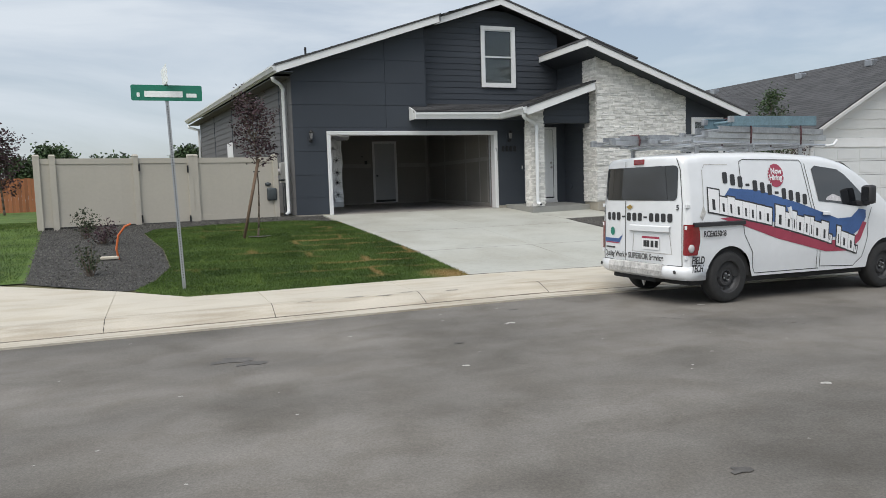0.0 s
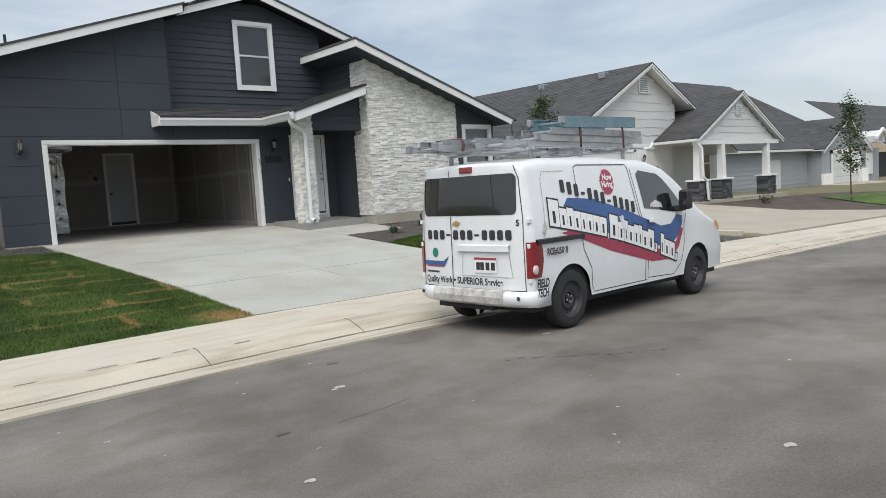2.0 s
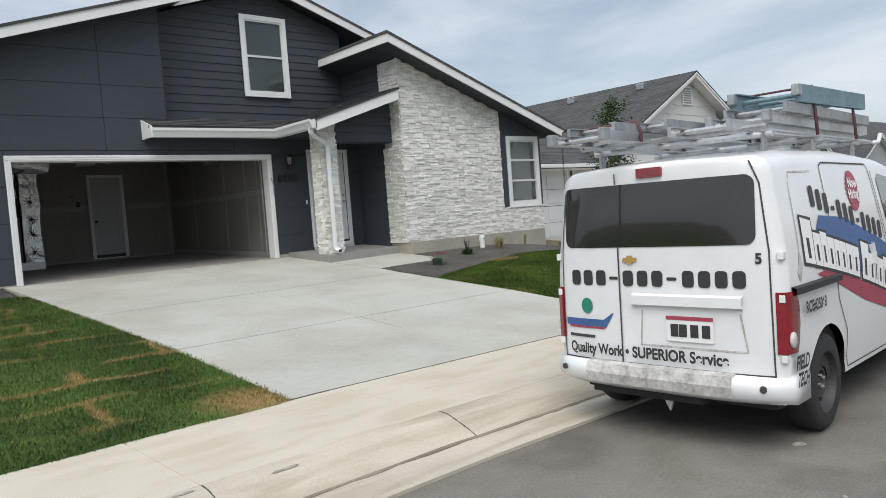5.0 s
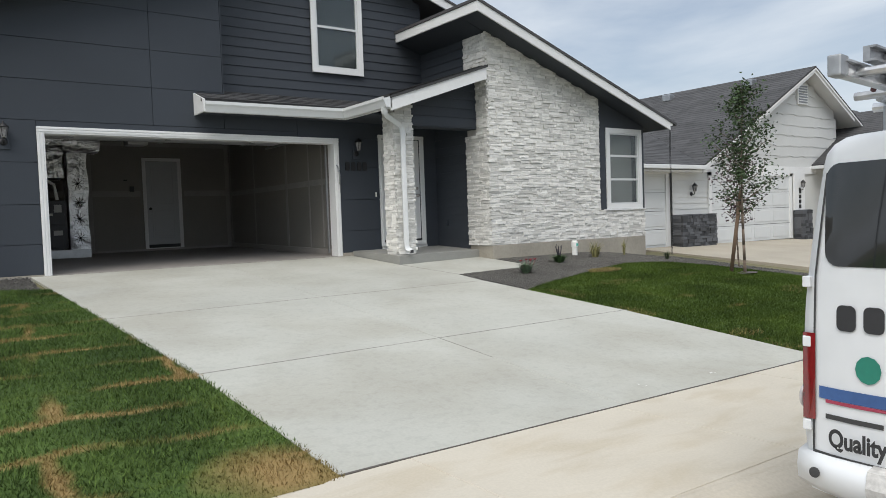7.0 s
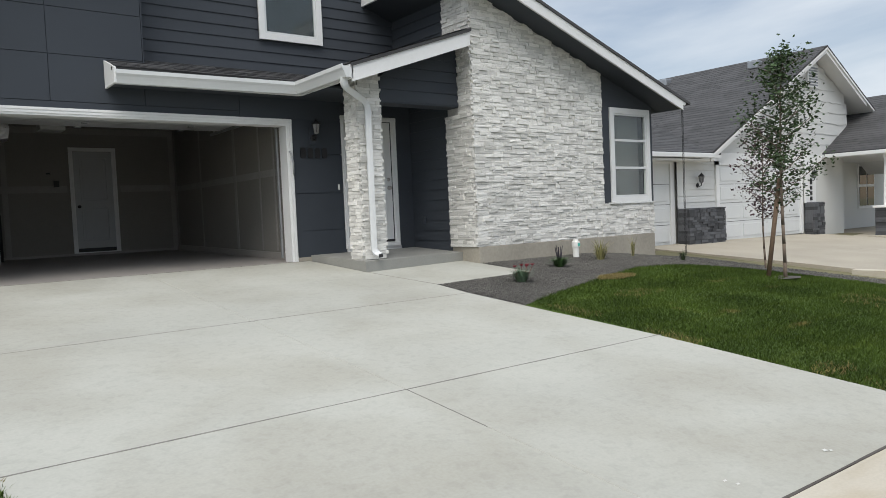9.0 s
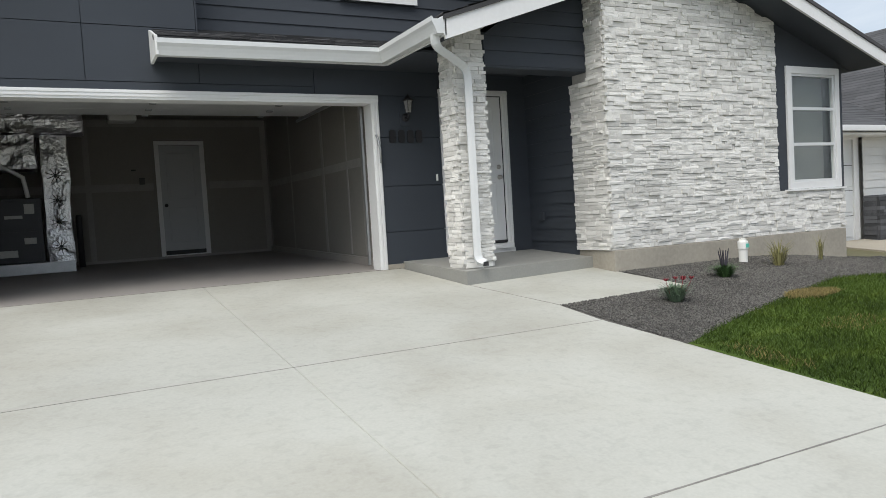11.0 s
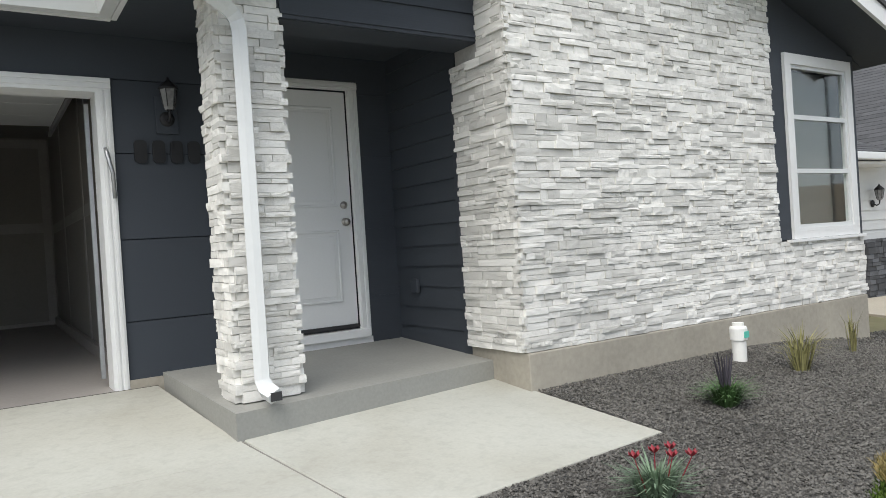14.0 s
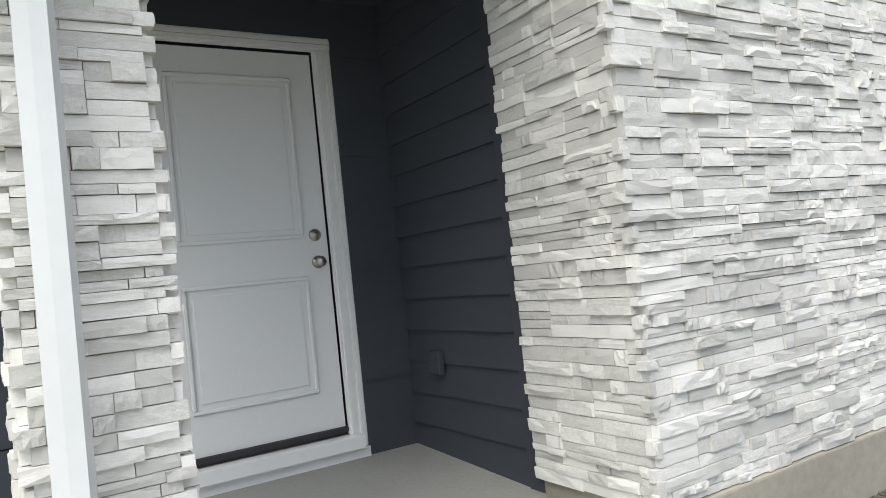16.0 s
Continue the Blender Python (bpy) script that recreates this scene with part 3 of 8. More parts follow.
def panel(x0, x1, z0, z1, y=20.41):
    """One fibre-cement panel, cut along the roof line where it meets it."""
    g = 0.004
    x0, x1, z0, z1 = x0 + g, x1 - g, z0 + g, z1 - g
    top = lambda x: ROOF(x) - 0.16
    a, b = min(z1, top(x0)), min(z1, top(x1))
    if b <= z0:
        return
    if a <= z0:
        xa = 2.15 + (z0 + 0.16 - 4.76) / PITCH
        rim = [(xa, y, z0), (x1, y, z0), (x1, y, b)]
        if b >= z1:
            rim.insert(3, (2.15 + (z1 + 0.16 - 4.76) / PITCH, y, z1))
    else:
        rim = [(x0, y, z0), (x1, y, z0), (x1, y, b)]
        if a < z1 <= b:
            rim.append((2.15 + (z1 + 0.16 - 4.76) / PITCH, y, z1))
        rim.append((x0, y, a))
    bits("panel", prism(bmesh.new(), rim, (0, 0.016, 0)), M["panel"])


for z0, z1 in zip(PZ, PZ[1:]):
    if z1 <= 2.56:
        panel(2.58, 3.47, z0, z1)
        panel(8.53, 9.42, z0, z1)
    elif z0 < 2.6:
        panel(2.58, 3.47, z0, z1)
        panel(8.53, 9.42, z0, 3.09)
    elif z0 < 3.2:
        panel(2.58, 5.16, z0, z1)
        panel(5.16, 6.34, z0, z1)
        panel(6.34, 7.7, z0, 3.52)
        panel(7.7, 9.42, z0 - 0.09, 3.52)
    else:
        panel(2.58, 5.16, z0, z1)
        panel(5.16, 6.34, z0, z1)
bits("panel", block(3.474, 7.696, 20.411, 20.426, 3.094, 3.176), M["panel"])
bits("panel", block(6.344, 6.36, 20.412, 20.85, 3.72, ROOF(6.35) - 0.2), M["panel"])
for z0, z1 in zip(PZ[:7], PZ[1:8]):
    z1 = min(z1, 4.62)
    bits("panel", hexa(bmesh.new(), [(2.565, 20.425, z0 + .004), (2.58, 20.412, z0 + .004), (XL(20.75), 20.75, z0 + .004), (XL(20.75) - .016, 20.75, z0 + .004),
                                    (2.565, 20.425, z1 - .004), (2.58, 20.412, z1 - .004), (XL(20.75), 20.75, z1 - .004), (XL(20.75) - .016, 20.75, z1 - .004)]), M["lap_side"])


# lap boards
def lap_board(o, u, n, a0, a1, b0, b1, z0, z1, material, parent):
    """One board on the plane through o along u, facing n: from a0..a1 at its foot to b0..b1 at its top."""
    o, u, n = Vector(o), Vector(u), Vector(n)
    up = Vector((0, 0, 1))
    c = [o + u * a0 + n * 0.024 + up * z0, o + u * a1 + n * 0.024 + up * z0, o + u * a1 + up * z0, o + u * a0 + up * z0,
         o + u * b0 + n * 0.008 + up * z1, o + u * b1 + n * 0.008 + up * z1, o + u * b1 + up * z1, o + u * b0 + up * z1]
    return part("board", hexa(bmesh.new(), c), material, parent)


gable = bits("gable_siding", block(6.36, 10.8, 20.853, 20.858, 3.4, 3.7), M["lap"], "dark painted lap siding")
z = 3.70
while z < 6.66:
    t = z + 0.175
    lo, hi = ROOF(6.36), ROOF(10.84)
    clip = lambda zz: (max(6.36, 2.15 + (zz + 0.2 - 4.76) / PITCH), min(10.84, 8.76 + (6.948 - zz - 0.2) / PITCH))
    (a0, a1), (b0, b1) = clip(z), clip(min(t, 6.64))
    if a1 - a0 > 0.1:
        lap_board((0, 20.85, 0), (1, 0, 0), (0, -1, 0), a0, a1, max(b0, a0), max(min(b1, a1), b0 + 0.01), z, min(t, 6.64), M["lap"], gable)
    z += 0.172
cheek = bits("cheek_siding", block(10.835, 10.839, 18.9, 20.84, 0.9, 4.9), M["lap"], "dark painted lap siding beside the entrance")
z = 0.88
while z < 5.05:
    a0 = 19.34 if z < 3.0 else (19.34 if z > 4.9 else 19.30)
    lap_board((10.835, 0, 0), (0, 1, 0), (-1, 0, 0), a0, 20.84 if z > 3.6 else 20.43, a0, 20.84 if z > 3.6 else 20.43, z, min(z + 0.175, 5.16), M["lap"], cheek)
    z += 0.172
bits("corner_board", block(10.802, 10.838, 19.30, 19.40, 0.88, 3.2), M["lap"])
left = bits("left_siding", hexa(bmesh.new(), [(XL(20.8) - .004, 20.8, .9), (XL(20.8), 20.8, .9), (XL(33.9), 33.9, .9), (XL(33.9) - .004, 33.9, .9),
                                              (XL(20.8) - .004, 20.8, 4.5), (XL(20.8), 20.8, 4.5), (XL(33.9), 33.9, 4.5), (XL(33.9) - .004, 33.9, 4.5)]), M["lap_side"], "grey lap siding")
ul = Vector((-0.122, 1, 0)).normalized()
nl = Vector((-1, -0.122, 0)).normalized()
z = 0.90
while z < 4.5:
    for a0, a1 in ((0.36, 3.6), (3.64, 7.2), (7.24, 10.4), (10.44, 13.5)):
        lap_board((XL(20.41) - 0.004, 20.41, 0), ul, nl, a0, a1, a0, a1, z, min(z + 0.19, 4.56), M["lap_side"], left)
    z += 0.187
for a in (1.1, 3.62, 7.22, 10.42):
    q = Vector((XL(20.41), 20.41, 0)) + ul * a
    bits("batten", hexa(bmesh.new(), [q + nl * .03, q + nl * .03 + ul * .07, q + ul * .07, q, q + nl * .03 + Vector((0, 0, 4.55)), q + nl * .03 + ul * .07 + Vector((0, 0, 4.55)),
                                      q + ul * .07 + Vector((0, 0, 4.55)), q + Vector((0, 0, 4.55))]), M["lap"])
band = bits("porch_siding", block(9.30, 10.82, 18.985, 19.10, 3.20, 3.26), M["lap"])
z = 3.225
for k in range(6):
    xa = 9.30
    top = min(z + 0.175, 4.13)
    need = lambda zz: max(9.30, 8.53 + (zz + 0.20 - 3.60) / 0.335)
    lap_board((0, 19.0, 0), (1, 0, 0), (0, -1, 0), need(z), 10.80, min(need(top), 10.7), 10.80, z, top, M["lap"], band)
    z += 0.172
bits("beam", block(9.26, 10.80, 19.0, 19.3, 3.195, 3.60), M["lap"])
bits("porch_ceiling", block(8.54, 10.83, 19.31, 20.42, 3.41, 3.44), M["lap"])

# roofs: dark shingle courses over white fascia and soffit
def roof_slab(name, ring, thick=0.05, drop=0.12):
    up = [(x, y, z) for x, y, z in ring]
    bm = bmesh.new()
    prism(bm, up, (0, 0, -thick))
    return bits(name, bm, M["shingle"])


def courses(name, a, b, c, d, n, proud=0.012):
    """Shingle courses from the eave a-b up to the ridge d-c."""
    a, b, c, d = (Vector(p) for p in (a, b, c, d))
    nor = (b - a).cross(d - a).normalized()
    if nor.z < 0:
        nor = -nor
    bm = bmesh.new()
    for i in range(n):
        t0, t1 = i / n, min(1, (i + 1.12) / n)
        p0, p1, p2, p3 = a.lerp(d, t0), b.lerp(c, t0), b.lerp(c, t1), a.lerp(d, t1)
        m = max(1, int((p1 - p0).length / 0.33))
        off = (i % 3) / 3
        cuts = [0] + [min(1, (k + off) / m) for k in range(0 if off else 1, m)] + [1]
        for q0, q1 in zip(cuts, cuts[1:]):
            if q1 - q0 < 1e-4:
                continue
            lift = nor * (proud * random.uniform(0.7, 1.5))
            e = [p0.lerp(p1, q0 + .002), p0.lerp(p1, q1 - .002), p3.lerp(p2, q1 - .002), p3.lerp(p2, q0 + .002)]
            v = [bm.verts.new(e[0] + lift), bm.verts.new(e[1] + lift), bm.verts.new(e[2] + nor * .002), bm.verts.new(e[3] + nor * .002), bm.verts.new(e[0]), bm.verts.new(e[1])]
            bm.faces.new((v[0], v[1], v[2], v[3]))
            bm.faces.new((v[4], v[5], v[1], v[0]))
    ob = bits(name, bm, M["shingle"])
    return tagged(ob, kind="stuff")


E2 = 34.6
roof_slab("roof", [(2.13, 19.98, 4.76), (6.72, 19.98, ROOF(6.72)), (6.72, E2, ROOF(6.72)), (XE(E2), E2, 4.76)])
roof_slab("roof", [(6.72, 20.40, ROOF(6.72)), (8.76, 20.40, 6.948), (8.76, E2, 6.948), (6.72, E2, ROOF(6.72))])
roof_slab("roof", [(8.76, 20.40, 6.948), (13.5, 20.40, ROOF(13.5)), (13.5, E2, ROOF(13.5)), (8.76, E2, 6.948)])
roof_slab("roof", [(10.18, 18.10, SHED(10.18)), (15.86, 18.10, SHED(15.86)), (15.86, E2, SHED(15.86)), (10.18, E2, SHED(10.18))])
courses("shingle_course", (2.13, E2, 4.765), (2.13, 19.98, 4.765), (8.76, 19.98 + 0.42, 6.953), (8.76, E2, 6.953), 40)


def fascia(a, b, deep=0.19, wide=0.035, axis=(0, 1, 0), label=""):
    """A white board that hangs below the roof's edge from a to b."""
    a, b, s, d = Vector(a), Vector(b), Vector(axis) * wide, Vector((0, 0, -deep))
    return bits("fascia", hexa(bmesh.new(), [a + d, b + d, b + d + s, a + d + s, a, b, b + s, a + s]), M["trim"], label)


T = -0.022
fascia((2.15, 20.0, 4.76 + T), (6.70, 20.0, ROOF(6.70) + T), 0.20)
fascia((6.70, 20.0, ROOF(6.70) + T), (6.70, 20.42, ROOF(6.70) + T), 0.20, axis=(-1, 0, 0))
fascia((6.72, 20.42, ROOF(6.72) + T), (8.76, 20.42, 6.948 + T), 0.20)
fascia((8.76, 20.42, 6.948 + T), (11.9, 20.42, ROOF(11.9) + T), 0.20)
fascia((10.2, 18.12, SHED(10.2) + T), (15.66, 18.12, SHED(15.66) + T), 0.20)
fascia((10.2, 18.156, SHED(10.2) + T), (10.2, 20.84, SHED(10.2) + T), 0.20, axis=(1, 0, 0))
fascia((XE(20.036), 20.036, 4.76 + T), (XE(E2), E2, 4.76 + T), 0.18, axis=(1, 0, 0))
# soffits
bits("soffit", prism(bmesh.new(), [(2.20, 20.04, 4.57), (2.60, 20.04, 4.57), (2.60, 20.41, 4.57), (2.20, 20.41, 4.57)], (0, 0, 0.02)), M["lap"])
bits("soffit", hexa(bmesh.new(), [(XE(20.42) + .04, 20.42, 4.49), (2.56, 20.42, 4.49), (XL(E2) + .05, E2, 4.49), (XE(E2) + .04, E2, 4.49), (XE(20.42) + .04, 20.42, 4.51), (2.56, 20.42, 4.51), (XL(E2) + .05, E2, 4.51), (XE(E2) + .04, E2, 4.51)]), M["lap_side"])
bits("soffit", hexa(bmesh.new(), [(2.53, 20.04, ROOF(2.53) - .2), (6.69, 20.04, ROOF(6.69) - .2), (6.69, 20.42, ROOF(6.69) - .2), (2.53, 20.42, ROOF(2.53) - .2),
                                  (2.53, 20.04, ROOF(2.53) - .18), (6.69, 20.04, ROOF(6.69) - .18), (6.69, 20.42, ROOF(6.69) - .18), (2.53, 20.42, ROOF(2.53) - .18)]), M["panel"])
bits("soffit", hexa(bmesh.new(), [(10.24, 18.16, SHED(10.24) - .2), (15.66, 18.16, SHED(15.66) - .2), (15.66, 18.68, SHED(15.66) - .2), (10.24, 18.68, SHED(10.24) - .2),
                                  (10.24, 18.16, SHED(10.24) - .18), (15.66, 18.16, SHED(15.66) - .18), (15.66, 18.68, SHED(15.66) - .18), (10.24, 18.68, SHED(10.24) - .18)]), M["lap"])
bits("soffit", hexa(bmesh.new(), [(10.24, 18.69, SHED(10.24) - .2), (10.83, 18.69, SHED(10.83) - .2), (10.83, 20.84, SHED(10.83) - .2), (10.24, 20.84, SHED(10.24) - .2),
                                  (10.24, 18.69, SHED(10.24) - .18), (10.83, 18.69, SHED(10.83) - .18), (10.83, 20.84, SHED(10.83) - .18), (10.24, 20.84, SHED(10.24) - .18)]), M["lap"])
bits("soffit", hexa(bmesh.new(), [(15.38, 18.69, SHED(15.38) - .2), (15.66, 18.69, SHED(15.66) - .2), (15.66, 34, SHED(15.66) - .2), (15.38, 34, SHED(15.38) - .2),
                                  (15.38, 18.69, SHED(15.38) - .18), (15.66, 18.69, SHED(15.66) - .18), (15.66, 34, SHED(15.66) - .18), (15.38, 34, SHED(15.38) - .18)]), M["lap"])
# porch roof and the pent roof over the garage
PORCH = lambda x: 3.60 + (x - 8.50) * 0.335
roof_slab("porch_roof", [(8.50, 18.43, PORCH(8.50)), (10.66, 18.43, PORCH(10.66)), (10.66, 18.72, PORCH(10.66)), (10.82, 18.72, PORCH(10.82)), (10.82, 20.84, PORCH(10.82)), (9.4, 20.84, PORCH(9.4)), (8.50, 20.0, PORCH(8.50))])
roof_slab("pent_roof", [(5.82, 19.98, 3.60), (8.50, 19.98, 3.60), (9.4, 20.84, 3.90), (6.0, 20.84, 3.90)])
courses("shingle_course", (5.84, 19.97, 3.605), (8.50, 19.97, 3.605), (9.4, 20.84, 3.905), (5.9, 20.84, 3.905), 6)
courses("shingle_course", (8.49, 20.0, PORCH(8.49) + .004), (8.49, 18.42, PORCH(8.49) + .004), (10.66, 18.42, PORCH(10.66) + .004), (10.66, 20.84, PORCH(10.66) + .004), 14)
fascia((8.52, 18.45, PORCH(8.52) + T), (10.64, 18.45, PORCH(10.64) + T), 0.235)
bits("soffit", block(5.86, 8.54, 20.04, 20.42, 3.41, 3.43), M["lap"])
bits("soffit", hexa(bmesh.new(), [(8.54, 18.49, 3.40), (9.30, 18.49, PORCH(9.3) - .21), (9.30, 19.30, PORCH(9.3) - .21), (8.54, 19.30, 3.40), (8.54, 18.49, 3.42), (9.30, 18.49, PORCH(9.3) - .19), (9.30, 19.30, PORCH(9.3) - .19), (8.54, 19.30, 3.42)]), M["lap"])
bits("soffit", hexa(bmesh.new(), [(9.30, 18.49, PORCH(9.3) - .2), (10.66, 18.49, PORCH(10.66) - .2), (10.66, 18.98, PORCH(10.66) - .2), (9.30, 18.98, PORCH(9.3) - .2),
                                  (9.30, 18.49, PORCH(9.3) - .18), (10.66, 18.49, PORCH(10.66) - .18), (10.66, 18.98, PORCH(10.66) - .18), (9.30, 18.98, PORCH(9.3) - .18)]), M["lap"])
bits("fascia", prism(bmesh.new(), [(5.83, 19.90, 3.38), (5.83, 20.42, 3.38), (5.83, 20.42, 3.76), (5.83, 19.95, 3.60), (5.83, 19.90, 3.58)], (0.03, 0, 0)), M["trim"])
fascia((5.86, 20.0, 3.59), (8.50, 20.0, 3.59), 0.2)
fascia((8.50, 20.0, 3.59), (8.50, 18.45, 3.59), 0.2, axis=(1, 0, 0))

# gutters with an ogee front, and downpipes
OGEE = [(0.0, 0.0), (0.07, 0.0), (0.085, 0.03), (0.10, 0.055), (0.118, 0.075), (0.118, 0.105), (0.108, 0.105), (0.10, 0.09), (0.012, 0.09), (0.012, 0.105), (0.0, 0.105)]
bits("gutter", tube(bmesh.new(), [(5.85, 19.998, 3.375), (8.498, 19.998, 3.40), (8.498, 18.44, 3.405)], [(s * 1.15, u * 1.65) for s, u in OGEE]), M["white_metal"], "white aluminium rain gutter")
bits("gutter", tube(bmesh.new(), [(XE(E2), E2, 4.59), (XE(20.0), 20.0, 4.59)], [(s, u * 1.3) for s, u in OGEE]), M["white_metal"], "white aluminium rain gutter")
bits("gutter", tube(bmesh.new(), [(15.66, 18.12, SHED(15.66) - 0.13), (15.66, 34, SHED(15.66) - 0.13)], [(s, u) for s, u in OGEE]), M["white_metal"])
RIB = [(-0.042, -0.03), (-0.03, -0.033), (-0.02, -0.028), (-0.008, -0.033), (0.008, -0.033), (0.02, -0.028), (0.03, -0.033), (0.042, -0.03), (0.042, 0.03), (0.0, 0.034), (-0.042, 0.03)]
bits("downpipe", tube(bmesh.new(), [(8.45, 18.56, 3.42), (8.45, 18.56, 3.36), (8.458, 18.565, 3.325), (8.48, 18.58, 3.298), (8.52, 18.605, 3.28), (8.84, 18.80, 3.205), (8.92, 18.845, 3.18), (8.965, 18.868, 3.15), (8.99, 18.875, 3.11), (9.003, 18.875, 3.05), (9.003, 18.875, 1.02), (9.018, 18.85, 0.96), (9.038, 18.77, 0.93)], RIB),
     M["white_metal"], "white ribbed downpipe", False)
# the pipe is closed: a black block paints the shade inside its mouth
bits("downpipe_mouth", block(9.008, 9.073, 18.755, 18.769, 0.905, 0.955), M["black_plastic"])
bits("downpipe", tube(bmesh.new(), [(2.12, 20.45, 4.50), (2.14, 20.47, 4.42), (2.33, 20.58, 4.32), (2.40, 20.62, 4.22), (2.41, 20.62, 1.02), (2.40, 20.58, 0.95), (2.33, 20.48, 0.92)], RIB), M["white_metal"], "", True)
bits("downpipe", tube(bmesh.new(), [(XE(34.4), 34.4, 4.5), (XE(34.4) + .02, 34.4, 4.4), (XL(34) - .06, 34.0, 4.25), (XL(34) - .06, 34.0, 1.0)], RIB), M["white_metal"], "", True)

# garage opening: white casing, jambs, open door overhead
def casing(x0, x1, z0, z1, y=20.41, parent=None):
    bm = bmesh.new()
    wide = min(x1 - x0, z1 - z0)
    prof = [(0, 0), (0, -.022), (.012, -.022), (.014, -.032), (.035, -.032), (.037, -.022), (wide - .037, -.022), (wide - .035, -.032), (wide - .014, -.032), (wide - .012, -.022), (wide, -.022), (wide, 0)]
    if x1 - x0 < z1 - z0:
        prism(bm, [(x0 + a, y + b, z0) for a, b in prof], (0, 0, z1 - z0))
    else:
        prism(bm, [(x0, y + b, z0 + a) for a, b in prof], (x1 - x0, 0, 0))
    return part("casing", bm, M["trim"], parent or house)


casing(3.47, 3.56, 0.84, 2.998)
casing(8.44, 8.53, 0.84, 2.998)
casing(3.47, 8.53, 3.0, 3.09)
bits("jamb", block(3.558, 3.574, 20.39, 20.64, 0.84, 2.985), M["trim"])
bits("jamb", block(8.426, 8.442, 20.39, 20.64, 0.84, 2.985), M["trim"])
bits("jamb", block(3.558, 8.442, 20.39, 20.64, 2.986, 3.0), M["trim"])
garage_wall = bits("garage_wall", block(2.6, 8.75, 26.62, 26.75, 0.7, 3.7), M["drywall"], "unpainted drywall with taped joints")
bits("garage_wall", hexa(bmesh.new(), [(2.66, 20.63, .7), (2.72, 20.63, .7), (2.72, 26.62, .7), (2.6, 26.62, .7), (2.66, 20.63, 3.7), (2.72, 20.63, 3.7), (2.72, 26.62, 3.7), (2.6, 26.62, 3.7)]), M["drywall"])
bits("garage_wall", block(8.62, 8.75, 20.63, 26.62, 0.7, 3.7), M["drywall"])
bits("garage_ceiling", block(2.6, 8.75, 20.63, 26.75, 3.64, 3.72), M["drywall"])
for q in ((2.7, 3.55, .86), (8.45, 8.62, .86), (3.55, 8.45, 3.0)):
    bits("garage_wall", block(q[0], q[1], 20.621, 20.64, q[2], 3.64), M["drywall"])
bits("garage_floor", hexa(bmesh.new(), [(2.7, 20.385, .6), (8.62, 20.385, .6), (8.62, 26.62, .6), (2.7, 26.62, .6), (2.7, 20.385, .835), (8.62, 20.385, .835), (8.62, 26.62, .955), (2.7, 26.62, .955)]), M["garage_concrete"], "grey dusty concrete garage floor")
FL = lambda y: 0.835 + (y - 20.4) * 0.0193
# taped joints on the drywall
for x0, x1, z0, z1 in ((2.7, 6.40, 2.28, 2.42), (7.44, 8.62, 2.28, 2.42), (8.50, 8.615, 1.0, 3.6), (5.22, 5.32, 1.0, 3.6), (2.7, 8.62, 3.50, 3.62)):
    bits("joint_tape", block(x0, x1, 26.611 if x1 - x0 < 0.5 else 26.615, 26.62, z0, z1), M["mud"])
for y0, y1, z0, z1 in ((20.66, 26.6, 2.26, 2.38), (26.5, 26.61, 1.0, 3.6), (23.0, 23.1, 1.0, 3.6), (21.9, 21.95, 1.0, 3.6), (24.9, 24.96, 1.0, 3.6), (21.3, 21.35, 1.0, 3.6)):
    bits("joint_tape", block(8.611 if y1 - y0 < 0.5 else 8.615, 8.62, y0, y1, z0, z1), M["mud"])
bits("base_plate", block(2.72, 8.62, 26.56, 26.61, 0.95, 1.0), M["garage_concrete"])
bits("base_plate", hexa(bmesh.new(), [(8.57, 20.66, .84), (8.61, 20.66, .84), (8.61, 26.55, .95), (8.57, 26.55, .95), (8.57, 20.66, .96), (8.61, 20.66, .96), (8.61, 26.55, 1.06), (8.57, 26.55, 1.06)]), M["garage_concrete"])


# doors with raised mouldings
def leaf(parent, x0, x1, y, z0, z1, panels, material, label=""):
    """A door leaf that faces -y, with sunk panels and their mouldings."""
    d = part("leaf", block(x0, x1, y, y + 0.045, z0, z1, 0.003), material, parent, label)
    for a0, a1, b0, b1 in panels:
        bm = bmesh.new()
        for s, t, h in ((0.0, 0.022, 0.012),):
            box(bm, a0, a1, y - h, y, b0, b0 + t)
            box(bm, a0, a1, y - h, y, b1 - t, b1)
            box(bm, a0, a0 + t, y - h, y, b0 + t, b1 - t)
            box(bm, a1 - t, a1, y - h, y, b0 + t, b1 - t)
        bmesh.ops.bevel(bm, geom=[e for e in bm.edges], offset=0.005, segments=1, affect="EDGES")
        part("moulding", bm, material, d)
        bm = block(a0 + 0.05, a1 - 0.05, y - 0.006, y + 0.004, b0 + 0.05, b1 - 0.05, 0.004)
        part("raised_panel", bm, material, d)
    return d


def knob(parent, x, y, z, material, r=0.028, out=0.06):
    bm = lathe(bmesh.new(), [(0.034, 0.0), (0.034, -0.008), (0.014, -0.012), (0.012, -0.03), (r, -0.036), (r * 1.05, -0.048), (r * 0.8, -out)], 20, (x, y, z), "y")
    return part("knob", bm, material, parent, "brushed nickel knob", True)


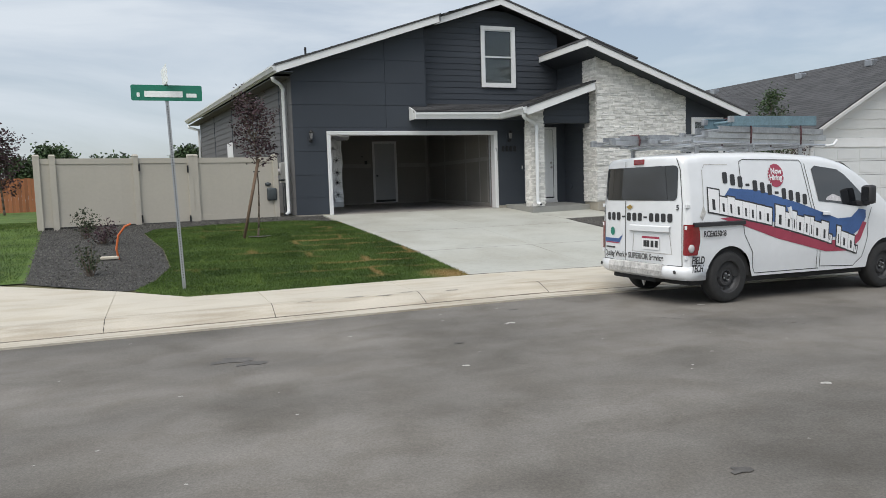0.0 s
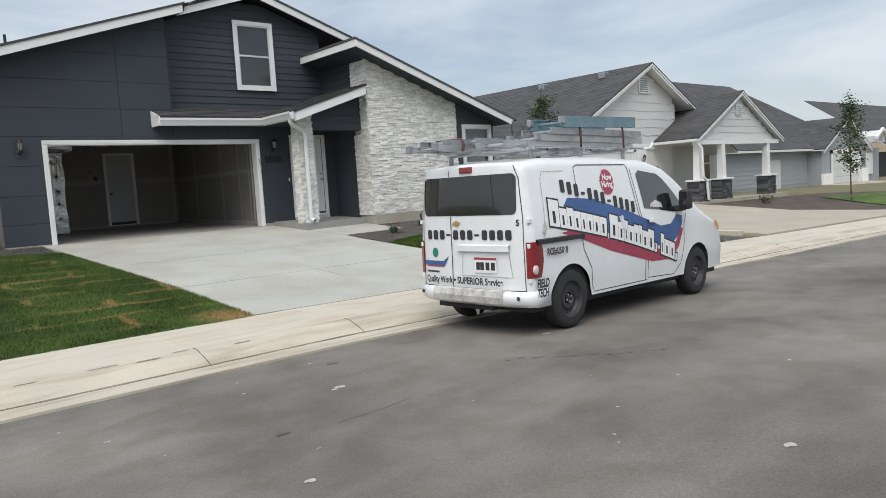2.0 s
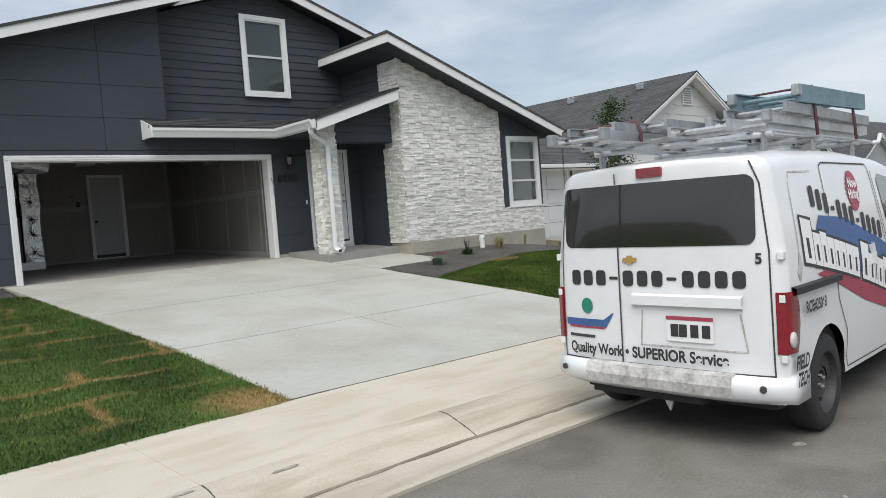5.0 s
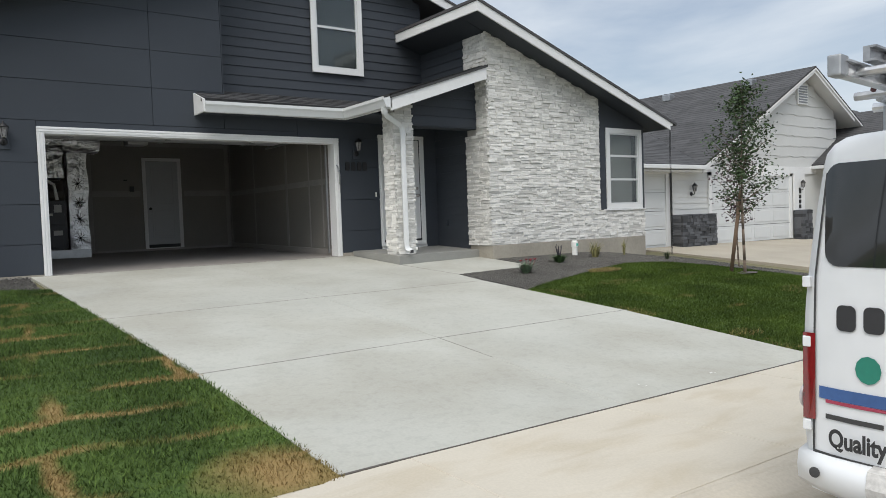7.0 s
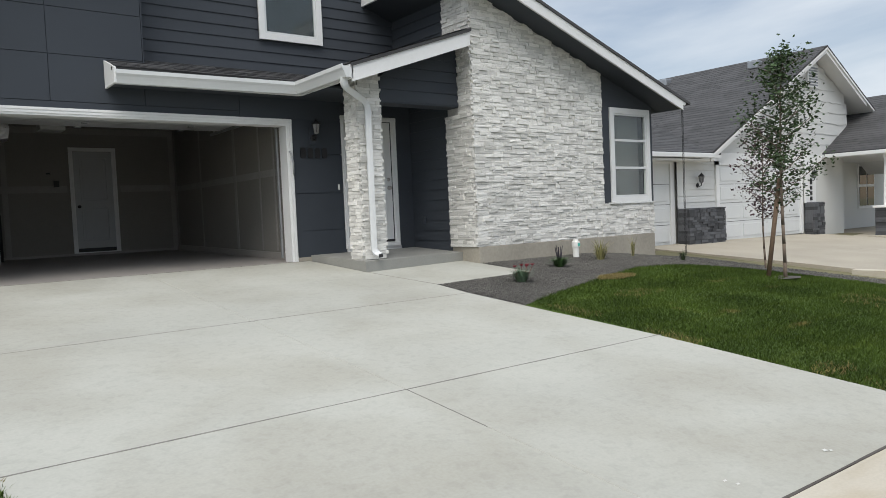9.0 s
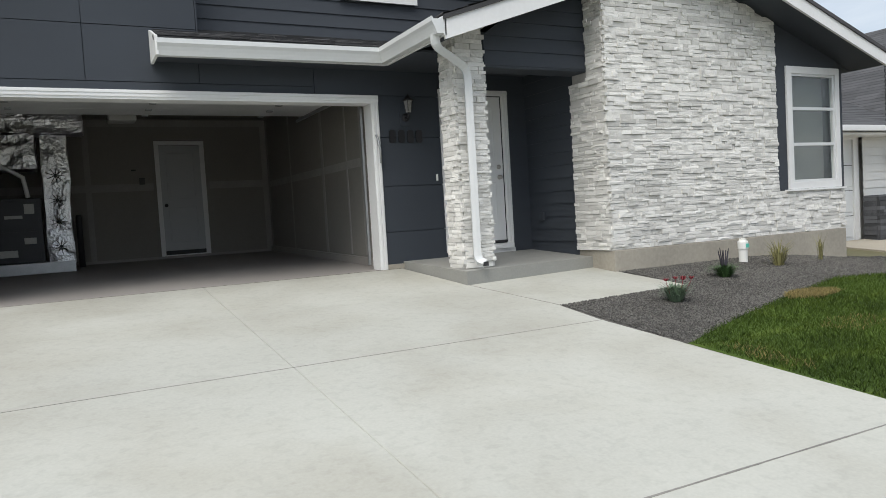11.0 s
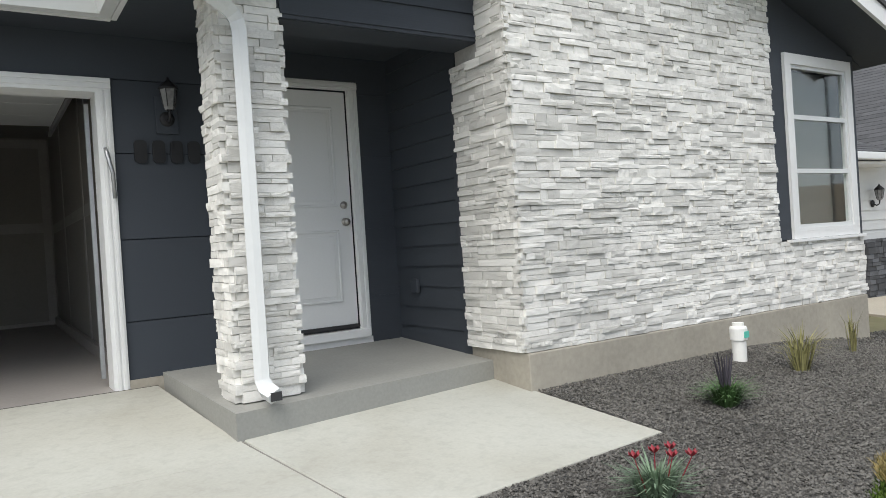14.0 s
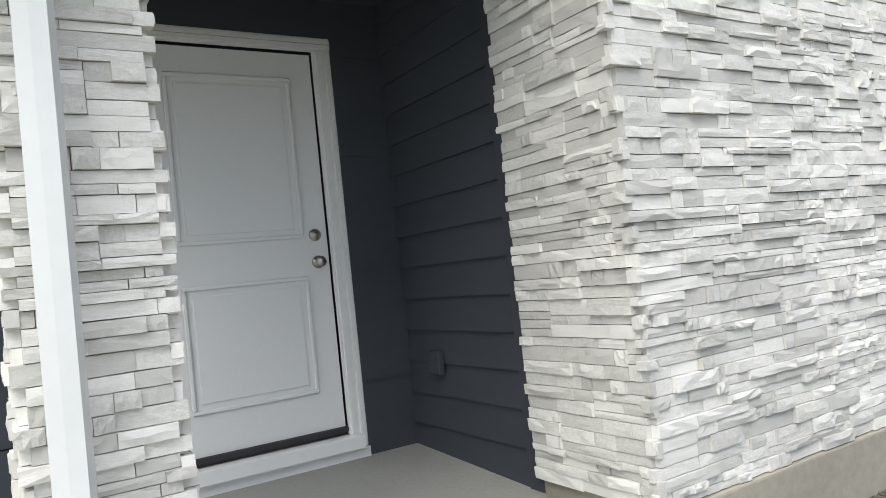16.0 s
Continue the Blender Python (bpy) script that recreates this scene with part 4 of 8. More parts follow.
door = bits("front_door", block(9.46, 10.45, 20.44, 20.50, 1.06, 1.075), M["black_metal"], "pale grey two-panel entrance door in a white frame")
leaf(door, 9.505, 10.415, 20.455, 1.10, 3.115, [(9.635, 10.285, 1.30, 1.92), (9.635, 10.285, 2.12, 2.98)], M["door_paint"])
knob(door, 10.35, 20.455, 1.99, M["nickel"])
part("deadbolt", lathe(bmesh.new(), [(0.033, 0), (0.033, -0.012), (0.026, -0.02), (0.01, -0.021), (0.01, -0.03)], 20, (10.345, 20.455, 2.135), "y"), M["nickel"], door, "round nickel deadbolt", True)
part("threshold", block(9.44, 10.48, 20.36, 20.50, 0.985, 1.055, 0.004), M["trim"], door)
part("sweep", block(9.50, 10.42, 20.43, 20.455, 1.075, 1.10), M["black_plastic"], door)
for x0, x1, z0, z1 in ((9.41, 9.50, 0.985, 3.125), (10.42, 10.52, 0.985, 3.125), (9.41, 10.52, 3.126, 3.20)):
    casing(x0, x1, z0, z1, 20.44, door)
part("sill_board", block(9.44, 10.52, 20.395, 20.44, 0.925, 0.983), M["trim"], door)
for z in (1.35, 2.1, 2.85):
    part("hinge", block(9.498, 9.508, 20.448, 20.456, z, z + 0.09), M["nickel"], door)
bits("entry_wall", block(9.42, 9.47, 20.42, 20.5, 0.88, 3.4), M["panel"])
w = box(bmesh.new(), 10.52, 10.834, 20.41, 20.43, 0.88, 3.42)
box(w, 9.42, 10.52, 20.41, 20.43, 3.20, 3.42)
bits("entry_wall", w, M["lap"])
for z in (1.32, 1.92, 2.55, 3.09):
    bits("batten", block(10.53, 10.83, 20.4, 20.409, z, z + 0.01), M["lap"])

inner = bits("garage_door_to_house", block(6.53, 7.29, 26.585, 26.60, 1.0, 1.02), M["black_metal"], "white panelled door in the back wall of the garage")
leaf(inner, 6.53, 7.28, 26.57, 1.10, 3.13, [(6.64, 7.17, 1.26, 1.95), (6.64, 7.17, 2.10, 3.0)], M["dim_door_paint"])
# a black block fills the slot under the leaf, painting its shade
part("gap", block(6.53, 7.28, 26.575, 26.59, 1.02, 1.10), M["black_plastic"], inner)
knob(inner, 6.60, 26.57, 1.98, M["black_metal"])
for x0, x1, z0, z1 in ((6.45, 6.53, 0.95, 3.14), (7.28, 7.37, 0.95, 3.14), (6.45, 7.37, 3.141, 3.22), (6.53, 7.28, 0.95, 1.02)):
    casing(x0, x1, z0, z1, 26.6, inner)


# windows
def window(x0, x1, z0, z1, y, bars, trim=0.10, label="white-framed window", deep=0.19, behind="room"):
    # no room is built: a flat toned sheet behind the glass stands for its dimness
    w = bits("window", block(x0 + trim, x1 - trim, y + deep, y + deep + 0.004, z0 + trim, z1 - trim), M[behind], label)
    o = 0.03
    for c in ((x0, x0 + trim, z0, z1), (x1 - trim, x1, z0, z1), (x0 + trim, x1 - trim, z1 - trim, z1), (x0 + trim, x1 - trim, z0, z0 + trim)):
        part("window_casing", block(c[0], c[1], y - o, y, c[2], c[3]), M["trim"], w)
    f = 0.035
    a0, a1, b0, b1 = x0 + trim, x1 - trim, z0 + trim, z1 - trim
    bm = bmesh.new()
    box(bm, a0, a0 + f, y - 0.012, y + 0.04, b0, b1)
    box(bm, a1 - f, a1, y - 0.012, y + 0.04, b0, b1)
    box(bm, a0 + f, a1 - f, y - 0.012, y + 0.04, b0, b0 + f)
    box(bm, a0 + f, a1 - f, y - 0.012, y + 0.04, b1 - f, b1)
    part("window_frame", bm, M["white_metal"], w)
    edges = [b0 + f] + [b0 + (b1 - b0) * k for k in bars] + [b1 - f]
    for k in edges[1:-1]:
        part("meeting_rail", block(a0 + f, a1 - f, y - 0.012, y + 0.03, k - 0.022, k + 0.022), M["white_metal"], w)
    for i, (k0, k1) in enumerate(zip(edges, edges[1:])):
        part("glass_pane", block(a0 + f, a1 - f, y + 0.012, y + 0.018, k0 + (0.022 if i else 0), k1 - (0.022 if i < len(edges) - 2 else 0)), M["pane"], w).visible_shadow = False
    return w


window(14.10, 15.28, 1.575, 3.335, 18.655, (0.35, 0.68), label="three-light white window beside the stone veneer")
window(8.25, 9.37, 4.40, 6.18, 20.795, (0.5,), label="white double-hung window in the dark gable", deep=0.0225, behind="dark_room_sheet")
w = bmesh.new()
box(w, 13.88, 14.10, 18.655, 18.68, 1.575, SHED(13.9) - 0.2)
prism(w, [(14.10, 18.655, 3.335), (15.28, 18.655, 3.335), (15.28, 18.655, SHED(15.28) - .2), (14.10, 18.655, SHED(14.1) - .2)], (0, 0.024, 0))
box(w, 15.28, 15.38, 18.655, 18.68, 1.575, SHED(15.38) - .2)
box(w, 15.361, 15.385, 18.68, 33.8, 0.99, 3.5)
bits("window_surround", w, M["lap"])
bits("sill_flashing", block(14.02, 15.36, 18.60, 18.66, 1.545, 1.572, 0.004), M["trim"])

# ledge-stone veneer: many narrow split stones, each with a rough broken face
VARIANTS = []
for k in range(28):
    rr = random.Random(100 + k)
    bm = bmesh.new()
    nx, nz = 4, 2
    lean = rr.uniform(-0.12, 0.12)
    g = [[bm.verts.new((min(1, max(0, i / nx + (rr.uniform(-.04, .04) if 0 < i < nx else 0))),
                        -(0.80 + rr.uniform(-.07, .07) + lean * (i / nx - .5) + (0.06 * rr.random() if j == 1 else 0)),
                        j / nz + (rr.uniform(-.12, .12) if 0 < j < nz else rr.uniform(-.03, .0) if j else rr.uniform(0, .03)))) for i in range(nx + 1)] for j in range(nz + 1)]
    for j in range(nz):
        for i in range(nx):
            q = (g[j][i], g[j][i + 1], g[j + 1][i + 1], g[j + 1][i])
            if rr.random() < .5:
                bm.faces.new((q[0], q[1], q[2]))
                bm.faces.new((q[0], q[2], q[3]))
            else:
                bm.faces.new((q[0], q[1], q[3]))
                bm.faces.new((q[1], q[2], q[3]))
    rim = g[0] + [g[j][nx] for j in range(1, nz)] + g[nz][::-1] + [g[j][0] for j in range(nz - 1, 0, -1)]
    backs = [bm.verts.new((v.co.x, 0.0, v.co.z)) for v in rim]
    for i in range(len(rim)):
        j = (i + 1) % len(rim)
        bm.faces.new((rim[j], rim[i], backs[i], backs[j]))
    me = bpy.data.meshes.new("stone")
    bm.to_mesh(me)
    bm.free()
    me.materials.append(M["stone"])
    VARIANTS.append((me, [tuple(v.co) for v in me.vertices], [tuple(f.vertices) for f in me.polygons]))


def veneer(parent, o, u, n, span, z0, z1, single, seed, wrap=(0.0, 0.0)):
    """Courses of stones on the plane through o along u, facing n. span(z): from where to where. single(a, z): a stone of its own."""
    rr = random.Random(seed)
    o, u, n = Vector(o), Vector(u), Vector(n)
    turn = Matrix((u, -n, Vector((0, 0, 1)))).transposed().to_4x4()
    verts, faces = [], []
    # factory panels, staggered, each of three or four rows of stones
    z, row = z0, 0
    while z < z1 - 0.012:
        tall = min(0.152, z1 - z)
        lo, hi = span(z + tall / 2)
        left = lo - 0.6 + (row % 3) * 0.2
        while left < hi:
            p0, p1 = max(lo, left), min(hi, left + 0.6)
            left += 0.6
            if p1 - p0 < 0.02:
                continue
            parts = [rr.uniform(0.7, 1.4) for _ in range(rr.choice((3, 3, 4)) if tall > 0.1 else 2)]
            zz = z
            for q, share in enumerate(parts):
                hh = tall * share / sum(parts)
                a = p0 - (wrap[0] * (q % 2) if p0 == lo else 0) 
                end = p1 + (wrap[1] * (q % 2) if p1 == hi else 0)
                while a < end - 0.004:
                    ln = min(rr.choice((0.07, 0.11, 0.15, 0.19, 0.24, 0.30)), end - a)
                    if end - a - ln < 0.05:
                        ln = end - a
                    me, vs, fs = rr.choice(VARIANTS)
                    d = rr.choice((0.031, 0.036, 0.042, 0.048, 0.056))
                    flip = rr.random() < .5
                    sc = Matrix.Diagonal(((-1 if flip else 1) * (ln - 0.0015), d, hh - 0.0015, 1))
                    m = Matrix.Translation(o + u * (a + (ln if flip else 0)) + Vector((0, 0, zz + 0.001))) @ turn @ sc
                    if single(a, zz):
                        ob = new("stone", me)
                        ob.parent = parent
                        ob.matrix_parent_inverse = parent.matrix_world.inverted()
                        ob.matrix_world = m
                    else:
                        k = len(verts)
                        verts += [m @ Vector(v) for v in vs]
                        faces += [tuple(k + i for i in (f[::-1] if flip else f)) for f in fs]
                    a += ln
                zz += hh
        z += tall
        row += 1
    if verts:
        me = bpy.data.meshes.new("stone_course")
        me.from_pydata([tuple(v) for v in verts], [], faces)
        me.materials.append(M["stone"])
        ob = new("stone_course", me)
        ob.parent = parent
        ob.matrix_parent_inverse = parent.matrix_world.inverted()
        tagged(ob, kind="stuff")


STONES = []


def stone_span(z):
    hi = (5.40 - 0.2 - z) / 0.345 + 10.2
    right = 15.36 if z < 1.55 else 13.88
    return (10.80, max(10.82, min(right, hi)))


front_stone = bits("stone_front", prism(bmesh.new(), [(10.81, 18.665, 0.946), (15.34, 18.665, 0.946), (15.34, 18.665, 1.56), (13.88, 18.665, 1.56), (13.88, 18.665, SHED(13.88) - .2), (10.81, 18.665, SHED(10.81) - .2)], (0, 0.014, 0)),
                   M["mortar"], "whitish split ledge-stone veneer")
STONES.append(lambda: veneer(front_stone, (0, 18.665, 0), (1, 0, 0), (0, -1, 0), stone_span, 0.948, 5.0, lambda a, z: a < 11.75 and 1.0 < z < 2.75, 5, (0.035, 0.0)))
side_stone = bits("stone_return", block(10.812, 10.832, 18.905, 19.30, 0.947, SHED(10.82) - .2), M["mortar"], "whitish split ledge-stone veneer")
STONES.append(lambda: veneer(side_stone, (10.81, 0, 0), (0, -1, 0), (-1, 0, 0), lambda z: (-19.32 if z < 3.1 or z > 4.15 else -18.98, -18.66), 0.948, SHED(10.82) - .21, lambda a, z: z < 3.0, 6, (0.0, 0.035)))
column = bits("column", block(8.92, 9.28, 19.02, 19.35, 0.862, 3.42), M["mortar"], "square porch column faced with whitish ledge stone")
STONES.append(lambda: veneer(column, (0, 19.02, 0), (1, 0, 0), (0, -1, 0), lambda z: (8.92, 9.28), 0.875, 3.70, lambda a, z: z < 3.1, 7, (0.035, 0.035)))
STONES.append(lambda: veneer(column, (8.92, 0, 0), (0, -1, 0), (-1, 0, 0), lambda z: (-19.35, -19.02), 0.875, 3.70, lambda a, z: False, 8, (0.0, 0.03)))
STONES.append(lambda: veneer(column, (9.28, 0, 0), (0, 1, 0), (1, 0, 0), lambda z: (19.02, 19.35), 0.875, 3.36, lambda a, z: False, 9, (0.03, 0.0)))

# ---- the work van at the kerb ----
M["van_paint"] = mat("van_paint", (0.72, 0.735, 0.745), 0.28, vary=0.05, big=1.6, fine=9, bump=0.04, depth=0.01, coat=0.5)
M["van_worn"] = mat("van_worn", (0.46, 0.45, 0.43), 0.7, vary=0.5, big=9, fine=40, bump=0.5)
M["seam"] = mat("seam", (0.05, 0.05, 0.05), 0.8)
M["decal_black"] = mat("decal_black", (0.03, 0.03, 0.032), 0.5, vary=0.15, big=8)
M["decal_white"] = mat("decal_white", (0.78, 0.78, 0.78), 0.45, vary=0.05)
M["decal_blue"] = mat("decal_blue", (0.045, 0.105, 0.27), 0.45, vary=0.2, big=4)
M["decal_red"] = mat("decal_red", (0.33, 0.045, 0.08), 0.45, vary=0.2, big=4)
M["decal_green"] = mat("decal_green", (0.02, 0.20, 0.14), 0.5)
M["gold"] = mat("gold", (0.62, 0.42, 0.14), 0.35, metal=0.7)
M["lamp_red"] = mat("lamp_red", (0.20, 0.008, 0.014), 0.15, vary=0.3, big=12, coat=1.0)
M["lamp_clear"] = mat("lamp_clear", (0.55, 0.52, 0.52), 0.15, vary=0.3, big=30, coat=1.0)
M["amber"] = mat("amber", (0.75, 0.30, 0.06), 0.2, coat=1.0)
M["dark_glass"] = mat("dark_glass", (0.012, 0.013, 0.015), 0.06, vary=0.2, bump=0.0, coat=1.0)
M["tyre"] = mat("tyre", (0.022, 0.022, 0.022), 0.85, vary=0.3, big=14, fine=60, bump=0.3)
M["steel_rim"] = mat("steel_rim", (0.05, 0.05, 0.052), 0.55, metal=0.2, vary=0.3)
M["aluminium"] = mat("aluminium", (0.55, 0.56, 0.57), 0.38, metal=0.9, vary=0.18, big=5, fine=40)
M["old_aluminium"] = mat("old_aluminium", (0.40, 0.41, 0.42), 0.5, metal=0.8, vary=0.3, big=7, fine=30)
M["blue_fibreglass"] = mat("blue_fibreglass", (0.15, 0.235, 0.275), 0.6, vary=0.3, big=5)
M["strap"] = mat("strap", (0.10, 0.05, 0.055), 0.9, vary=0.3, big=20)
M["under"] = mat("under", (0.03, 0.03, 0.03), 0.9, vary=0.3)

VAN = pose(4.944, 8.862, -0.028, 0, 1.15, 3.2) @ Matrix.Diagonal((0.997, 0.97, 1.03, 1.0))
van = new("van")
van.matrix_world = VAN
van.empty_display_size = 0.1
bpy.context.view_layer.update()
tagged(van, "white panel van with painted signs, dents and a loaded roof rack", "van")
REAR_AXLE, FRONT_AXLE, ARCH = 0.80, 3.725, 0.375


def van_top(X):
    pts = [(0.10, 1.78), (0.5, 1.825), (1.6, 1.845), (2.6, 1.80), (3.0, 1.71), (3.35, 1.52), (3.80, 1.20), (4.05, 1.10), (4.45, 0.98), (4.64, 0.82), (4.72, 0.62)]
    for (a, p), (b, q) in zip(pts, pts[1:]):
        if X <= b:
            t = max(0, (X - a) / (b - a))
            return p + (q - p) * t
    return 0.62


def van_half(z, X):
    """Half the van's width at a height: widest at the belt, drawn in towards the roof and the nose."""
    w = 0.825 + 0.03 * smooth_step(0.3, 0.6, z) - 0.115 * max(0, (z - 1.0) / 0.8) ** 1.35
    w *= 1 - 0.16 * max(0, (X - 3.7) / 1.02) ** 2.0 - 0.02 * max(0, (0.5 - X) / 0.5) ** 2
    return w


def van_sill(X):
    z = 0.30
    for c in (REAR_AXLE, FRONT_AXLE):
        if abs(X - c) < ARCH:
            z = max(z, 0.31 + math.sqrt(ARCH ** 2 - (X - c) ** 2))
    return z


def local(name, bm, material, parent, label="", smooth=False):
    """A part built in the van's own axes."""
    bm.transform(VAN)
    return part(name, bm, material, parent, label, smooth)


xs = sorted({round(v, 3) for v in [0.13, 0.2, 0.3] + steps(0.40, 1.2, 26) + steps(1.25, 3.25, 14) + steps(3.32, 4.13, 27) + [4.2, 4.3, 4.4, 4.5, 4.58, 4.65, 4.70]})
bm = bmesh.new()
rings = []
for X in xs:
    zt, zb = van_top(X), van_sill(X)
    rad = 0.13
    zs = zt - rad
    half = [(van_half(zb + (zs - zb) * k / 12, X), zb + (zs - zb) * k / 12) for k in range(13)]
    wy = half[-1][0]
    half += [(wy - rad * 1.1 * (1 - math.cos(a)), zs + rad * 0.86 * math.sin(a)) for a in (0.4, 0.8, 1.2, 1.5)]
    we = half[-1][0]
    half += [(we * k, zs + rad * 0.86 + 0.018 * (1 - k * k)) for k in (0.66, 0.33, 0.0)]
    full = [(-y, z) for y, z in half] + [(y, z) for y, z in half[-2::-1]]
    rings.append([bm.verts.new((X, y, z)) for y, z in full])
for a, b in zip(rings, rings[1:]):
    for k in range(len(a) - 1):
        bm.faces.new((a[k], a[k + 1], b[k + 1], b[k]))


def cap(ringv, sign, bulge):
    n = len(ringv)
    rows = []
    for k in range(n // 2):
        l, r = ringv[k], ringv[n - 1 - k]
        rows.append([l] + [bm.verts.new((l.co.x + sign * bulge * (1 - abs(2 * i / 24 - 1) ** 5) * (1 - (k / (n // 2)) ** 8), l.co.y + (r.co.y - l.co.y) * i / 24, l.co.z)) for i in range(1, 24)] + [r])
    for a, b in zip(rows, rows[1:]):
        for i in range(24):
            bm.faces.new((a[i], a[i + 1], b[i + 1], b[i]))
    mid = ringv[n // 2]
    for i in range(24):
        bm.faces.new((rows[-1][i], rows[-1][i + 1], mid))


cap(rings[0], -1, 0.07)
cap(rings[-1], 1, 0.05)
body = local("body", bm, M["van_paint"], van, "white dented sheet-metal body", True)


def side_at(X, z, off=0.0, s=-1):
    return (X, s * (van_half(z, X) + off), z)


def rear_at(Y, z, off=0.0):
    X0 = 0.13
    w = van_half(z, X0)
    q = min(1, abs(Y) / w)
    return (X0 - 0.07 * (1 - q ** 5) - off, Y, z)


def patch(poly, where, off, back=None):
    """A thin skin in the shape of a flat outline, laid on a curved face of the van."""
    bm = bmesh.new()
    f = bm.faces.new([bm.verts.new((p[0], p[1], 0)) for p in poly])
    bmesh.ops.triangulate(bm, faces=[f])
    for _ in range(3):
        long = [e for e in bm.edges if e.calc_length() > 0.16]
        if not long:
            break
        bmesh.ops.subdivide_edges(bm, edges=long, cuts=1)
        bmesh.ops.triangulate(bm, faces=bm.faces[:])
    for v in bm.verts:
        v.co = where(v.co.x, v.co.y, off)
    return bm


def round_rect(a0, a1, b0, b1, r, n=4, lean=0.0):
    out = []
    for cx, cy, s in ((a1 - r, b1 - r, 0), (a0 + r, b1 - r, 1), (a0 + r, b0 + r, 2), (a1 - r, b0 + r, 3)):
        for k in range(n + 1):
            t = math.pi / 2 * (s + k / n)
            out.append((cx + r * math.cos(t) + lean * (cy + r * math.sin(t) - b0), cy + r * math.sin(t)))
    return out


def stripe(points, wide, where, off, depth=0.0):
    """A narrow band along a polyline on a face."""
    bm = bmesh.new()
    prev = None
    for i, (a, b) in enumerate(points):
        a1, b1 = points[min(i + 1, len(points) - 1)]
        a0, b0 = points[max(i - 1, 0)]
        d = Vector((a1 - a0, b1 - b0)).normalized()
        nrm = Vector((-d.y, d.x)) * wide / 2
        ring_ = [bm.verts.new(where(a + nrm.x, b + nrm.y, off)), bm.verts.new(where(a - nrm.x, b - nrm.y, off))]
        if depth:
            ring_ += [bm.verts.new(where(a - nrm.x * .7, b - nrm.y * .7, off + depth)), bm.verts.new(where(a + nrm.x * .7, b + nrm.y * .7, off + depth))]
        if prev:
            for k in range(len(ring_) if depth else 1):
                j = (k + 1) % len(ring_)
                bm.faces.new((prev[k], prev[j], ring_[j], ring_[k]))
        prev = ring_
    return bm


def dense(pts, step=0.08):
    out = [pts[0]]
    for (a, b), (c, d) in zip(pts, pts[1:]):
        n = max(1, int(math.hypot(c - a, d - b) / step))
        out += [(a + (c - a) * k / n, b + (d - b) * k / n) for k in range(1, n + 1)]
    return out


near = lambda X, z, off: side_at(X, z, off, -1)
far_ = lambda X, z, off: side_at(X, z, off, 1)
# rear doors: glass, seams, handle, hinges, plate
local("rear_window", patch(round_rect(-0.69, 0.745, 1.24, 1.655, 0.06), rear_at, 0.005), M["dark_glass"], van, "dark tinted rear window", True)
local("door_seam", stripe(dense([(0.27, 0.46), (0.27, 1.235)]), 0.012, rear_at, 0.008), M["seam"], van)
local("door_seam", stripe(dense([(0.27, 1.66), (0.27, 1.73)]), 0.010, rear_at, 0.008), M["seam"], van)
local("door_seam", stripe(dense([(-0.77, 0.46), (-0.76, 1.2), (-0.715, 1.60), (-0.66, 1.735)]), 0.010, rear_at, 0.004), M["seam"], van)
local("door_seam", stripe(dense([(0.80, 0.46), (0.79, 1.2), (0.74, 1.62)]), 0.010, rear_at, 0.004), M["seam"], van)
local("door_seam", stripe(dense([(-0.77, 0.465), (0.80, 0.465)]), 0.012, rear_at, 0.004), M["seam"], van)
local("handle_bar", stripe(dense([(-0.60, 0.895), (0.17, 0.895)]), 0.085, rear_at, 0.004, 0.03), M["van_paint"], van)
plate = local("number_plate", patch(round_rect(-0.41, -0.08, 0.64, 0.80, 0.012), rear_at, 0.012), M["decal_white"], van, "white and red number plate")
local("plate_band", patch([(-0.41, 0.775), (-0.08, 0.775), (-0.08, 0.80), (-0.41, 0.80)], rear_at, 0.014), M["decal_red"], plate)
for a in (-0.36, -0.28, -0.20, -0.14):
    local("bar", patch([(a - 0.028, 0.67), (a + 0.028, 0.67), (a + 0.028, 0.75), (a - 0.028, 0.75)], rear_at, 0.015), M["decal_black"], plate)
# flat grey stripe that draws the edge of the plate's recess; nothing is sunk
local("plate_recess", stripe(dense([(-0.58, 0.83), (-0.62, 0.60), (0.12, 0.60), (0.10, 0.83)]), 0.012, rear_at, 0.003), M["van_worn"], van)
local("emblem", patch([(0.125, 1.142), (0.156, 1.142), (0.161, 1.127), (0.203, 1.127), (0.208, 1.142), (0.239, 1.142), (0.229, 1.170), (0.203, 1.170), (0.198, 1.185), (0.156, 1.185), (0.151, 1.170), (0.120, 1.170)], rear_at, 0.012), M["gold"], van, "small gold badge")
for s in (-1, 1):
    for z in (0.55, 0.90, 1.15):
        local("hinge", block(0.10, 0.15, s * 0.825 - 0.018, s * 0.825 + 0.018, z, z + 0.045, 0.005), M["van_paint"], van)
# writing on the rear: unread or private lines are bars
for k in range(12):
    a, low = 0.69 - k * 0.112, k in (3, 7)
    local("bar", patch(round_rect(a - (0.072 if low else 0.082), a, 1.024 if low else 0.982, 1.044 if low else 1.086, 0.008 if low else 0.024), rear_at, 0.006), M["decal_black"], van)
local("sticker", patch([(0.56 + 0.052 * math.cos(k * .524), 0.838 + 0.055 * math.sin(k * .524)) for k in range(12)], rear_at, 0.006), M["decal_green"], van, "small green round sticker")
local("sticker", patch([(0.77, 0.695), (0.40, 0.695), (0.34, 0.78), (0.33, 0.80), (0.42, 0.745), (0.77, 0.745)], rear_at, 0.006), M["decal_blue"], van)
